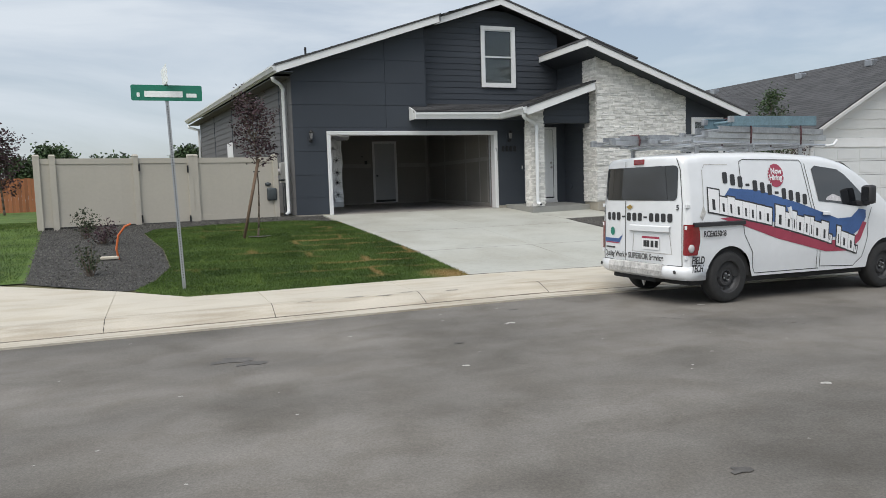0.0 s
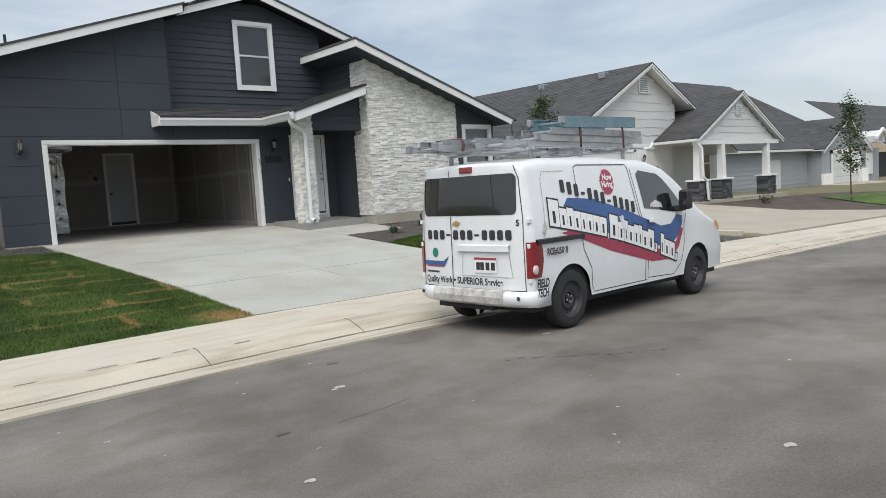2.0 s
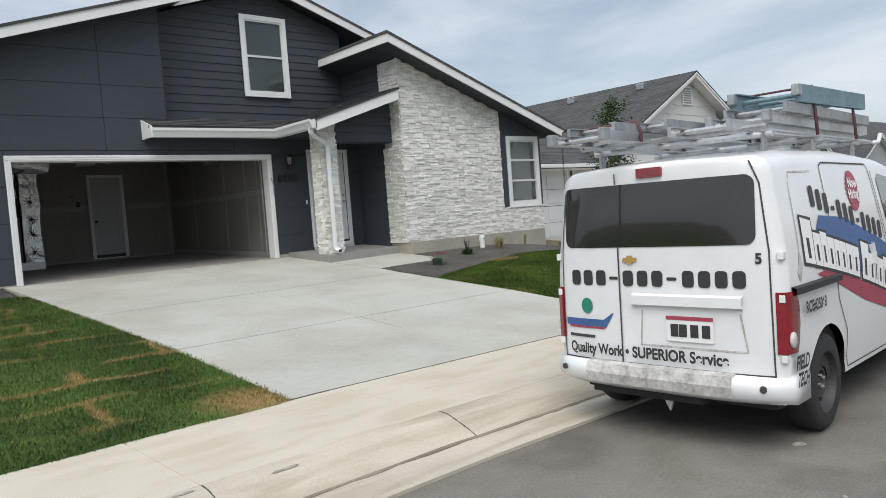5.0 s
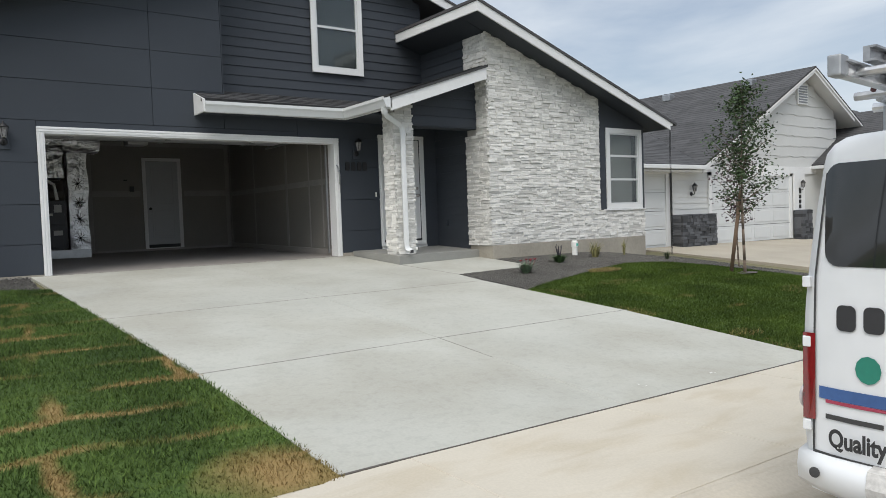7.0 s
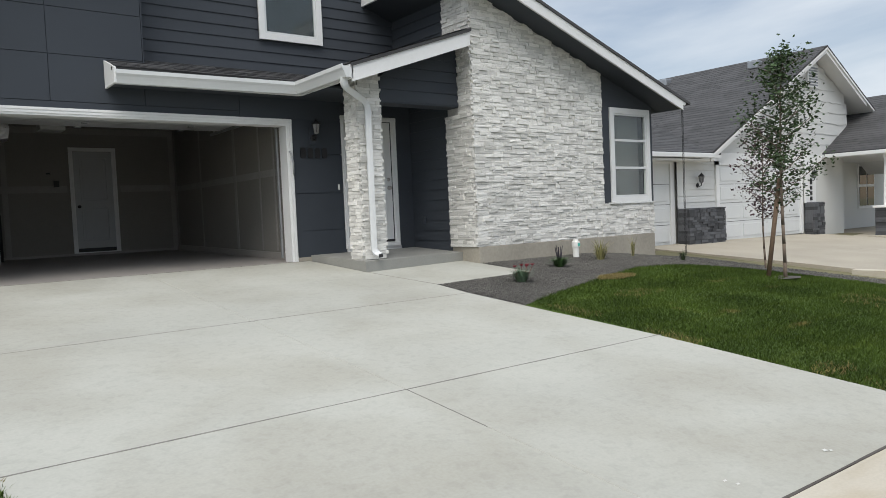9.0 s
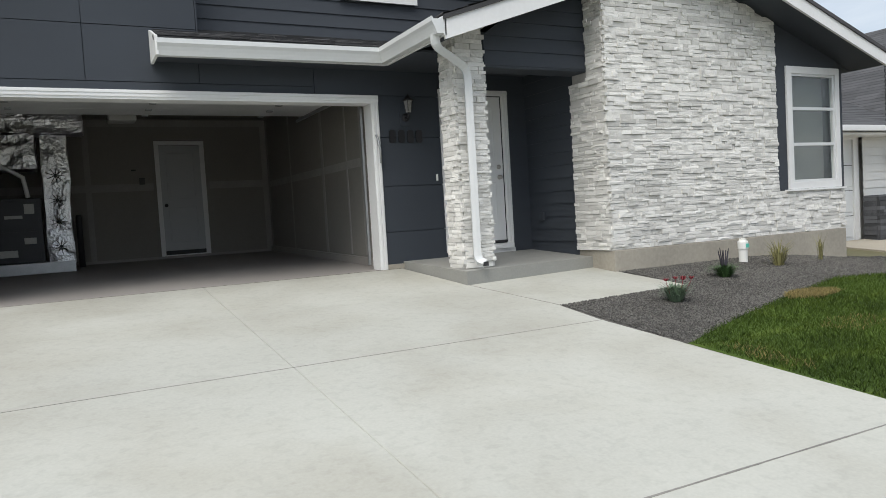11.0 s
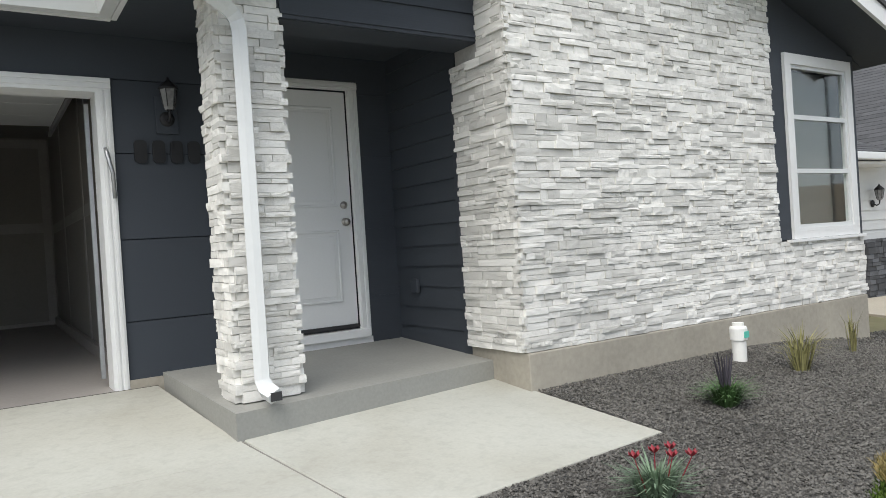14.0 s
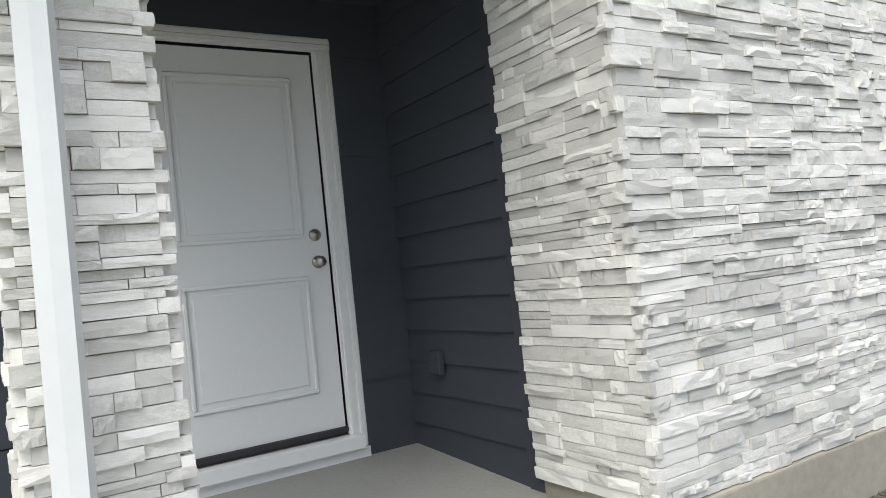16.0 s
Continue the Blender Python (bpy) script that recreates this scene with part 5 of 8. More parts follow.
local("sticker", patch([(0.74, 0.68), (0.42, 0.68), (0.40, 0.694), (0.74, 0.694)], rear_at, 0.006), M["decal_red"], van)
local("bar", patch([(0.74, 0.615), (0.50, 0.615), (0.50, 0.635), (0.74, 0.635)], rear_at, 0.006), M["seam"], van)


def lettering(text, size, place, material, parent, name="lettering"):
    """Words in the built-in font; place(u, v) sets a point of the line on its surface."""
    cu = bpy.data.curves.new(name, "FONT")
    cu.body, cu.size, cu.offset = text, size, size * 0.035
    ob = bpy.data.objects.new(name, cu)
    scene.collection.objects.link(ob)
    me = bpy.data.meshes.new_from_object(ob.evaluated_get(bpy.context.evaluated_depsgraph_get()))
    bpy.data.objects.remove(ob)
    bm = bmesh.new()
    bm.from_mesh(me)
    bpy.data.meshes.remove(me)
    for v in bm.verts:
        v.co = place(v.co.x, v.co.y)
    return local(name, bm, material, parent)


lettering("Quality Work", 0.10, lambda u, v: rear_at(0.715 - u * 0.80, 0.514 + v, 0.032), M["decal_black"], van)
lettering("• SUPERIOR Service", 0.10, lambda u, v: rear_at(0.235 - u * 0.90, 0.514 + v, 0.032), M["decal_black"], van)
lettering("5", 0.085, lambda u, v: rear_at(-0.68 - u, 1.13 + v, 0.008), M["decal_black"], van)
# bumper, lamps, tow hook
bm = bmesh.new()
prof = [(-0.02, 0.30), (-0.075, 0.34), (-0.085, 0.40), (-0.07, 0.455), (0.0, 0.465), (0.2, 0.465), (0.2, 0.30)]
rows = []
for k in range(17):
    q = -1 + 2 * k / 16
    bend = 0.14 * abs(q) ** 4
    rows.append([bm.verts.new((0.05 + dx + bend, q * 0.87, z)) for dx, z in prof])
for a, b in zip(rows, rows[1:]):
    for i in range(len(prof)):
        j = (i + 1) % len(prof)
        bm.faces.new((a[i], a[j], b[j], b[i]))
bm.faces.new(rows[0])
bm.faces.new(rows[-1][::-1])
bumper = local("bumper", bm, M["van_paint"], van, "white rear bumper with a scraped step", True)
bm = bmesh.new()
rows = []
for k in range(13):
    q = -0.62 + 1.24 * k / 12
    rows.append([bm.verts.new((0.05 + dx + 0.14 * abs(q) ** 4, q * 0.87, z)) for dx, z in ((-0.082, 0.335), (-0.093, 0.40), (-0.074, 0.461), (0.0, 0.470))])
for a, b in zip(rows, rows[1:]):
    for i in range(3):
        bm.faces.new((a[i], a[i + 1], b[i + 1], b[i]))
local("scraped_step", bm, M["van_worn"], bumper, "scraped grey step")
for Y in (-0.72, 0.76):
    local("sensor", lathe(bmesh.new(), [(0.022, 0), (0.022, -0.006), (0.012, -0.008)], 12, (0.03, Y, 0.40), "x"), M["seam"], bumper)
local("tow_hook", prism(bmesh.new(), [(0.10, 0.02, 0.30), (0.10, -0.10, 0.30), (0.10, -0.05, 0.17)], (0.02, 0, 0)), M["van_worn"], van)
local("tow_bracket", block(0.08, 0.30, -0.30, 0.55, 0.24, 0.30, 0.01), M["under"], van)
for s in (-1, 1):
    bm = bmesh.new()
    rows = []
    for z in (0.60, 0.66, 0.76, 0.86, 0.93, 0.96):
        w = van_half(z, 0.16)
        rows.append([bm.verts.new(p) for p in (rear_at(s * (w - 0.06), z, 0.008), (0.105, s * (w - 0.005), z), (0.16, s * (w + 0.014), z), (0.23 + 0.05 * math.sin((z - .6) * 8), s * (van_half(z, 0.26) + 0.012), z), (0.275 + 0.05 * math.sin((z - .6) * 8), s * (van_half(z, 0.31) - 0.004), z))])
    for a, b in zip(rows, rows[1:]):
        for i in range(4):
            bm.faces.new((a[i], a[i + 1], b[i + 1], b[i]))
    lamp = local("tail_lamp", bm, M["lamp_red"], van, "red and clear tail lamp", True)
    bm = lathe(bmesh.new(), [(0.05, 0.0), (0.048, 0.012), (0.036, 0.018), (0.01, 0.02)], 16, (0, 0, 0), "y")
    bm.transform(pose(0.165, s * (van_half(0.68, 0.2) + 0.006), 0.68, 0, 0, 0) @ Matrix.Diagonal((0.9, s, 1, 1)))
    local("reversing_lens", bm, M["lamp_clear"], lamp, "", True)
local("brake_lamp", block(0.04, 0.13, -0.095, 0.095, 1.685, 1.75, 0.012), M["lamp_red"], van, "high red brake lamp")
# near side: seams, rail, window, mirror
for pts in ([(1.0, 1.70), (1.0, 1.25), (1.0, 0.98), (1.03, 0.82), (1.17, 0.60), (1.19, 0.42), (1.24, 0.335), (2.40, 0.335)],
            [(1.0, 1.70), (1.06, 1.725), (2.06, 1.725), (2.10, 1.68), (2.20, 1.2), (2.32, 0.80), (2.36, 0.335)],
            [(2.15, 1.68), (2.25, 1.2), (2.37, 0.80), (2.42, 0.36), (3.08, 0.335), (3.24, 0.45), (3.33, 0.72), (3.33, 0.95), (3.40, 1.10)],
            [(0.40, 1.62), (0.42, 1.66), (0.80, 1.665)], [(0.38, 1.60), (0.36, 1.15)]):
    local("panel_seam", stripe(dense(pts), 0.010, near, 0.004), M["seam"] if len(pts) > 3 else M["van_worn"], van)
local("sliding_rail", stripe(dense([(0.19, 0.955), (1.02, 0.965)]), 0.055, near, 0.002, 0.03), M["black_plastic"], van, "black sliding-door rail")
local("side_window", patch([(2.36, 1.20), (2.66, 1.175), (3.04, 1.13), (3.30, 1.115), (3.36, 1.16), (3.12, 1.37), (2.90, 1.54), (2.76, 1.61), (2.34, 1.655), (2.27, 1.61)], near, 0.005), M["dark_glass"], van, "dark side window", True)
local("side_window", patch([(2.36, 1.20), (2.66, 1.175), (3.04, 1.13), (3.30, 1.115), (3.36, 1.16), (3.12, 1.37), (2.90, 1.54), (2.76, 1.61), (2.34, 1.655), (2.27, 1.61)], far_, 0.005), M["dark_glass"], van, "", True)
local("papers", patch([(2.50, 1.215), (2.80, 1.19), (2.78, 1.25), (2.64, 1.29), (2.52, 1.25)], near, 0.0065), M["lamp_clear"], van)
bm = bmesh.new()
rows = []
for X, z in ((3.06, 1.70), (3.2, 1.62), (3.35, 1.525), (3.5, 1.42), (3.65, 1.31), (3.78, 1.225)):
    w = van_half(z, X) - 0.12
    rows.append([bm.verts.new((X + 0.05 * (1 - abs(k / 4 - 1) ** 2), w * (k / 4 - 1), z + 0.005 + 0.02 * (1 - abs(k / 4 - 1) ** 2))) for k in range(9)])
for a, b in zip(rows, rows[1:]):
    for i in range(8):
        bm.faces.new((a[i], a[i + 1], b[i + 1], b[i]))
local("windscreen", bm, M["dark_glass"], van, "", True)
for s in (-1, 1):
    mir = local("mirror", block(3.08, 3.22, s * 0.99 - 0.07, s * 0.99 + 0.07, 1.15, 1.40, 0.04), M["black_plastic"], van, "black door mirror", True)
    local("mirror_glass", block(3.072, 3.081, s * 0.985 - 0.055, s * 0.985 + 0.055, 1.19, 1.37), M["dark_glass"], mir)
    local("mirror_arm", block(3.10, 3.24, min(s * 0.82, s * 0.95), max(s * 0.82, s * 0.95), 1.13, 1.20, 0.02), M["black_plastic"], mir)
local("door_pull", stripe(dense([(2.40, 1.045), (2.56, 1.04)]), 0.05, near, 0.003, 0.03), M["van_paint"], van)
local("door_pull", stripe(dense([(1.80, 1.14), (1.84, 1.00)]), 0.05, near, 0.003, 0.03), M["van_paint"], van)
local("indicator", patch([(4.32, 0.90), (4.52, 0.80), (4.55, 0.86), (4.36, 0.965)], near, 0.006), M["amber"], van)
# flat grey patch in place of a dent; the body keeps its shape
local("dent", patch([(0.34, 1.0), (0.40, 1.10), (0.36, 1.18), (0.30, 1.05)], near, 0.003), M["van_worn"], van)
# painted sign on the side: a brush-stroke band of blue over red, with letter-sized blocks
sign_blue = patch([(0.80, 1.38), (1.3, 1.35), (2.0, 1.18), (2.72, 0.97), (2.98, 0.98), (3.14, 1.09), (3.28, 1.07), (3.28, 0.97), (3.20, 0.84), (2.98, 0.72), (2.4, 0.74), (1.6, 0.94), (0.9, 1.12), (0.60, 1.18)], near, 0.0045)
local("painted_sign", sign_blue, M["decal_blue"], van, "blue and red painted sign stroke")
local("painted_sign", patch([(0.62, 1.02), (0.9, 1.045), (1.6, 0.88), (2.4, 0.70), (2.96, 0.68), (3.12, 0.76), (3.22, 0.92), (3.30, 0.90), (3.18, 0.68), (2.96, 0.54), (2.5, 0.55), (1.6, 0.75), (1.0, 0.93)], near, 0.0048), M["decal_red"], van)
LINE = lambda u: (0.44 + 2.86 * u, 1.17 - 0.66 * u + 0.06 * math.sin(math.pi * u))
WORD = [(0.0, .058, 1.35), (.062, .043, 1), (.108, .038, 1.1), (.148, .043, 1), (.194, .036, 1), (.232, .040, 1), (.275, .043, 1), (.320, .045, 1), (.390, .058, 1.3), (.45, .045, 1), (.498, .022, 1.2), (.523, .045, 1), (.571, .036, 1.15),
        (.61, .022, 1.2), (.635, .047, 1), (.684, .047, 1.2), (.735, .02, .5), (.79, .026, 1.25), (.82, .047, 1), (.87, .042, 1), (.915, .018, .4)]
for k, (u, wd, hh) in enumerate(WORD):
    def blockpoly(grow):
        (a, b), (c, d) = LINE(u), LINE(u + wd)
        h = 0.20 * hh
        return [(a - grow, b - 0.06 - grow), (c + grow, d - 0.06 - grow), (c + grow + .01, d - 0.06 + h + grow), (a - grow + .01, b - 0.06 + h + grow)]
    local("sign_block_shadow", patch(blockpoly(0.020), near, 0.0062), M["decal_black"], van)
    local("sign_block", patch(blockpoly(0.002), near, 0.0075), M["decal_white"], van)
    (a, b), (c, d) = LINE(u + wd * .36), LINE(u + wd * .64)
    local("bar", patch([(a, b - 0.03), (c, d - 0.03), (c, d + 0.07 * hh), (a, b + 0.07 * hh)], near, 0.0085), M["decal_black"], van)
for k in range(12):
    if k in (3, 7):
        hh, wd = 0.03, 0.07
    else:
        hh, wd = 0.135, 0.078
    a = 0.70 + 0.124 * k
    b = 1.445 - 0.025 * k + (0.04 if hh < .1 else 0)
    local("bar", patch(round_rect(a, a + wd, b - 0.008, b - 0.008 + hh, 0.008 if hh < .1 else 0.022), near, 0.006), M["decal_black"], van)
local("burst", patch([(1.61 + (0.145 if k % 2 else 0.118) * math.cos(k * math.pi / 22), 1.53 + (0.145 if k % 2 else 0.118) * math.sin(k * math.pi / 22)) for k in range(44)], near, 0.006), M["decal_red"], van, "dark red star-shaped sticker")
lettering("Now", 0.095, lambda u, v: near(1.525 + u, 1.555 + v, 0.009), M["decal_white"], van)
lettering("Hiring", 0.095, lambda u, v: near(1.495 + u * .95, 1.475 + v, 0.009), M["decal_white"], van)
lettering("RCE#25068", 0.095, lambda u, v: near(0.34 + u * 0.78, 0.815 + v, 0.026), M["decal_black"], van)
lettering("FIELD", 0.12, lambda u, v: near(0.165 + u * 0.66, 0.50 + v, 0.03), M["decal_black"], van)
lettering("TECH", 0.12, lambda u, v: near(0.155 + u * 0.58, 0.405 + v, 0.05), M["decal_black"], van)
# underside and wheels
local("underbody", block(0.25, 4.5, -0.72, 0.72, 0.22, 0.42, 0.03), M["under"], van)
for c in (REAR_AXLE, FRONT_AXLE):
    for s in (-1, 1):
        bm = lathe(bmesh.new(), [(ARCH + 0.02, 0), (ARCH + 0.02, 0.24), (0.1, 0.25)], 24, (c, 0, 0.31), "y")
        bm.transform(Matrix.Translation((0, 0.55, 0)))
        if s < 0:
            bm.transform(Matrix.Diagonal((1, -1, 1, 1)))
        bmesh.ops.delete(bm, geom=[v for v in bm.verts if v.co.z < 0.28], context="VERTS")
        local("wheel_housing", bm, M["under"], van)


def wheel(X, s):
    def axis(h):
        return s * h
    bm = lathe(bmesh.new(), [(0.195, -0.10), (0.26, -0.105), (0.298, -0.09), (0.312, -0.06), (0.315, 0.0), (0.312, 0.06), (0.298, 0.09), (0.26, 0.105), (0.195, 0.10)], 36, (0, 0, 0), "y", False)
    q = pose(X, s * 0.735, 0.312, 0, 0, 0) @ Matrix.Diagonal((1, s, 1, 1))
    bm.transform(q)
    tyre = local("tyre", bm, M["tyre"], van, "black worn tyre", True)
    bm = lathe(bmesh.new(), [(0.203, 0.10), (0.195, 0.094), (0.185, 0.05), (0.165, 0.025), (0.13, 0.028), (0.105, 0.055), (0.075, 0.058), (0.055, 0.02), (0.035, 0.02), (0.03, 0.05), (0.004, 0.055)], 36, (0, 0, 0), "y", False)
    bm.transform(q)
    rim = local("rim", bm, M["steel_rim"], tyre, "black steel rim")
    # the rim is not pierced: dark discs paint the shade of its holes
    for k in range(12):
        a = 2 * math.pi * k / 12
        bm = lathe(bmesh.new(), [(0.017, 0.015), (0.017, 0.031), (0.004, 0.031)], 8, (0.147 * math.cos(a), 0, 0.152 * math.sin(a)), "y")
        bm.transform(q)
        local("rim_hole", bm, M["under"], rim)
    for k in range(4):
        a = 2 * math.pi * k / 4 + .4
        bm = lathe(bmesh.new(), [(0.013, 0.05), (0.011, 0.07), (0.004, 0.072)], 6, (0.042 * math.cos(a), 0, 0.042 * math.sin(a)), "y")
        bm.transform(q)
        local("wheel_nut", bm, M["galv"], rim)


for X in (REAR_AXLE, FRONT_AXLE):
    for s in (-1, 1):
        wheel(X, s)

# roof rack (part of the van) and the ladders that lie on it
rack = local("roof_rack", rod(rod(bmesh.new(), (0.35, -0.62, 1.93), (2.75, -0.62, 1.93), 0.016), (0.35, 0.62, 1.93), (2.75, 0.62, 1.93), 0.016), M["aluminium"], van, "aluminium tube roof rack")
for X in (0.45, 1.35, 2.25):
    local("cross_bar", rod(bmesh.new(), (X, -0.68, 1.905), (X, 0.68, 1.905), 0.02), M["aluminium"], rack)
    for s in (-1, 1):
        local("foot", block(X - 0.03, X + 0.03, s * 0.62 - 0.012, s * 0.62 + 0.012, 1.72, 1.905, 0.006), M["old_aluminium"], rack)
local("roller", rod(bmesh.new(), (0.30, -0.70, 1.94), (0.30, 0.70, 1.94), 0.018), M["old_aluminium"], rack)
local("end_hoop", tube(bmesh.new(), [(2.70, -0.66, 1.92), (2.84, -0.66, 1.93), (2.89, -0.66, 1.97), (2.91, -0.66, 2.0)], ring(0.018, 8)), M["white_metal"], rack, "", True)


def ladder(X0, X1, Y, z, width, deep, rungs, material, label, flat=True, rise=0.0):
    """Two channel rails with round rungs between them; flat, or standing on its edge."""
    th = new("ladder")
    th.matrix_world = VAN @ pose(X0, Y, z)
    bpy.context.view_layer.update()
    tagged(th, label, "ladder", group="ladders on the van")
    L = X1 - X0
    for s in (-1, 1):
        bm = bmesh.new()
        if flat:
            y = s * width / 2
            box(bm, 0, L, y - 0.012, y + 0.012, 0, deep)
            box(bm, 0, L, y - (0.034 if s > 0 else -0.0121), y - (0.0121 if s > 0 else -0.034), 0, 0.008)
            box(bm, 0, L, y - (0.034 if s > 0 else -0.0121), y - (0.0121 if s > 0 else -0.034), deep - 0.008, deep)
        else:
            zz = 0 if s < 0 else width
            box(bm, 0, L, -deep / 2, deep / 2, zz, zz + 0.024)
        bm.transform(th.matrix_world @ pose(0, 0, 0, 0, -rise, 0))
        part("rail", bm, material, th)
    for k in range(rungs):
        x = L * (k + 0.5) / rungs
        bm = rod(bmesh.new(), (x, -width / 2, deep / 2), (x, width / 2, deep / 2), 0.017, sides=8) if flat else rod(bmesh.new(), (x, 0, 0.012), (x, 0, width), 0.017, sides=8)
        bm.transform(th.matrix_world @ pose(0, 0, 0, 0, -rise, 0))
        part("rung", bm, material, th)
    return th


ladder(-0.28, 2.55, 0.32, 1.930, 0.42, 0.060, 10, M["aluminium"], "long silver extension ladder lying flat on the van", True)
ladder(-0.16, 2.45, 0.30, 1.992, 0.36, 0.055, 9, M["old_aluminium"], "dull aluminium ladder lying on another ladder", True)
ladder(0.10, 2.60, -0.34, 1.930, 0.40, 0.062, 8, M["aluminium"], "silver step ladder lying flat on the van", True)
ladder(0.62, 2.78, -0.38, 1.994, 0.40, 0.070, 7, M["aluminium"], "folded silver step ladder on top of another", True)
ladder(0.80, 2.66, -0.42, 2.066, 0.42, 0.070, 6, M["old_aluminium"], "dull folded step ladder in the middle of the stack", True)
ladder(0.98, 2.50, -0.42, 2.138, 0.46, 0.120, 5, M["blue_fibreglass"], "blue fibreglass step ladder on top of the stack", True, 1.6)
ladder(0.15, 1.0, 0.02, 1.994, 0.22, 0.06, 4, M["old_aluminium"], "short dull ladder section beside the stack", True)
for X, Y0, Y1, z1 in ((0.12, 0.08, 0.56, 2.06), (1.3, -0.67, -0.17, 2.27), (2.2, -0.67, -0.17, 2.27)):
    local("strap", tube(bmesh.new(), [(X, Y0, 1.93), (X + 0.03, Y0 + 0.02, (1.93 + z1) / 2), (X, Y0 + 0.03, z1), (X + 0.02, Y1 - 0.03, z1), (X + 0.05, Y1, (1.93 + z1) / 2), (X, Y1, 1.93)], ring(0.012, 6)), M["strap"], rack, "dark red lashing strap", True)
for X, Y, z in ((0.62, -0.58, 2.07), (0.62, -0.18, 2.07), (0.98, -0.65, 2.25), (0.98, -0.19, 2.25), (-0.28, 0.11, 2.0), (-0.28, 0.53, 2.0)):
    local("rail_boot", block(X - 0.04, X + 0.03, Y - 0.025, Y + 0.025, z - 0.07, z + 0.005, 0.006), M["old_aluminium"], rack)

# ---- the white house next door ----
M["white_lap"] = mat("white_lap", (0.58, 0.585, 0.57), 0.6, vary=0.05, big=1, fine=20, bump=0.1, each=0.12)
M["grey_lap"] = mat("grey_lap", (0.30, 0.32, 0.34), 0.6, vary=0.06, big=1, fine=20, bump=0.1, each=0.12)
M["dark_lap"] = mat("dark_lap", (0.05, 0.05, 0.055), 0.6, vary=0.1)
M["dark_stone"] = mat("dark_stone", (0.075, 0.078, 0.085), 0.85, vary=0.4, big=5, fine=40, bump=0.7, each=0.8)
M["vinyl"] = mat("vinyl", (0.46, 0.425, 0.36), 0.55, vary=0.05, big=1, fine=15, bump=0.05, each=0.1)
M["cedar"] = mat("cedar", (0.30, 0.115, 0.05), 0.8, vary=0.25, big=2, fine=20, each=0.4, stretch=(3, 3, .4))
M["mulch"] = mat("mulch", (0.075, 0.058, 0.045), 0.95, vary=0.45, big=1.0, fine=20, bump=1.0, depth=0.03)
M["far_hill"] = mat("far_hill", (0.22, 0.17, 0.11), 0.95, vary=0.25, big=0.02, fine=0.3, bump=0.0)


def roof_plane(parent, a, b, c, d, rows=0, thick=0.12):
    """A roof slope from the eave a-b to the ridge d-c, with overlapping courses."""
    part("roof", prism(bmesh.new(), [a, b, c, d], (0, 0, -0.05)), M["shingle"], parent)
    part("soffit", prism(bmesh.new(), [(p[0], p[1], p[2] - 0.052) for p in (a, b, c, d)], (0, 0, 0.052 - thick)), M["trim"], parent)
    if rows:
        a, b, c, d = (Vector(p) for p in (a, b, c, d))
        nor = (b - a).cross(d - a).normalized()
        nor = nor if nor.z > 0 else -nor
        bm = bmesh.new()
        for i in range(rows):
            t0, t1 = i / rows, min(1, (i + 1.1) / rows)
            p = [a.lerp(d, t0) + nor * .012, b.lerp(c, t0) + nor * .012, b.lerp(c, t1) + nor * .006, a.lerp(d, t1) + nor * .006]
            n = max(1, int((p[1] - p[0]).length / 0.5))
            cuts = sorted({0.0, 1.0} | {min(1, max(0, (k + random.random() * .7) / n)) for k in range(n)})
            for q0, q1 in zip(cuts, cuts[1:]):
                e = [p[0].lerp(p[1], q0), p[0].lerp(p[1], q1), p[3].lerp(p[2], q1), p[3].lerp(p[2], q0)]
                v = [bm.verts.new(x) for x in e] + [bm.verts.new(e[0] - nor * .008), bm.verts.new(e[1] - nor * .008)]
                bm.faces.new(v[:4])
                bm.faces.new((v[4], v[5], v[1], v[0]))
        tagged(part("shingle_course", bm, M["shingle"], parent), kind="stuff")


def board(parent, a, b, deep, wide, axis, material=None, name="fascia"):
    a, b, s, d = Vector(a), Vector(b), Vector(axis) * wide, Vector((0, 0, -deep))
    return part(name, hexa(bmesh.new(), [a + d, b + d, b + d + s, a + d + s, a, b, b + s, a + s]), material or M["trim"], parent)


def boards_on(parent, x0, x1, y, z0, z1, material, step=0.18, top=None, wave=0.0):
    """Lap boards on a front wall, cut to a gable where top(x) is given."""
    z = z0
    while z < z1 - 0.01:
        t = min(z + step, z1)
        lo, hi = x0, x1
        if top:
            xs_ = [x0 + (x1 - x0) * k / 200 for k in range(201)]
            ok = [q for q in xs_ if top(q) > z + step * .6]
            if not ok:
                break
            lo, hi = ok[0], ok[-1]
        bm = bmesh.new()
        n = max(1, int((hi - lo) / 0.22)) if wave else 1
        lows = [(lo + (hi - lo) * k / n, z + (wave * (random.random() - .5) if wave else 0)) for k in range(n + 1)]
        f = [bm.verts.new((x, y - 0.025, zz)) for x, zz in lows]
        g = [bm.verts.new((x, y - 0.006, t + step * .05)) for x, zz in lows]
        h = [bm.verts.new((x, y, zz)) for x, zz in lows]
        for k in range(n):
            bm.faces.new((f[k], f[k + 1], g[k + 1], g[k]))
            bm.faces.new((h[k], h[k + 1], f[k + 1], f[k]))
        part("board", bm, material, parent)
        z = t


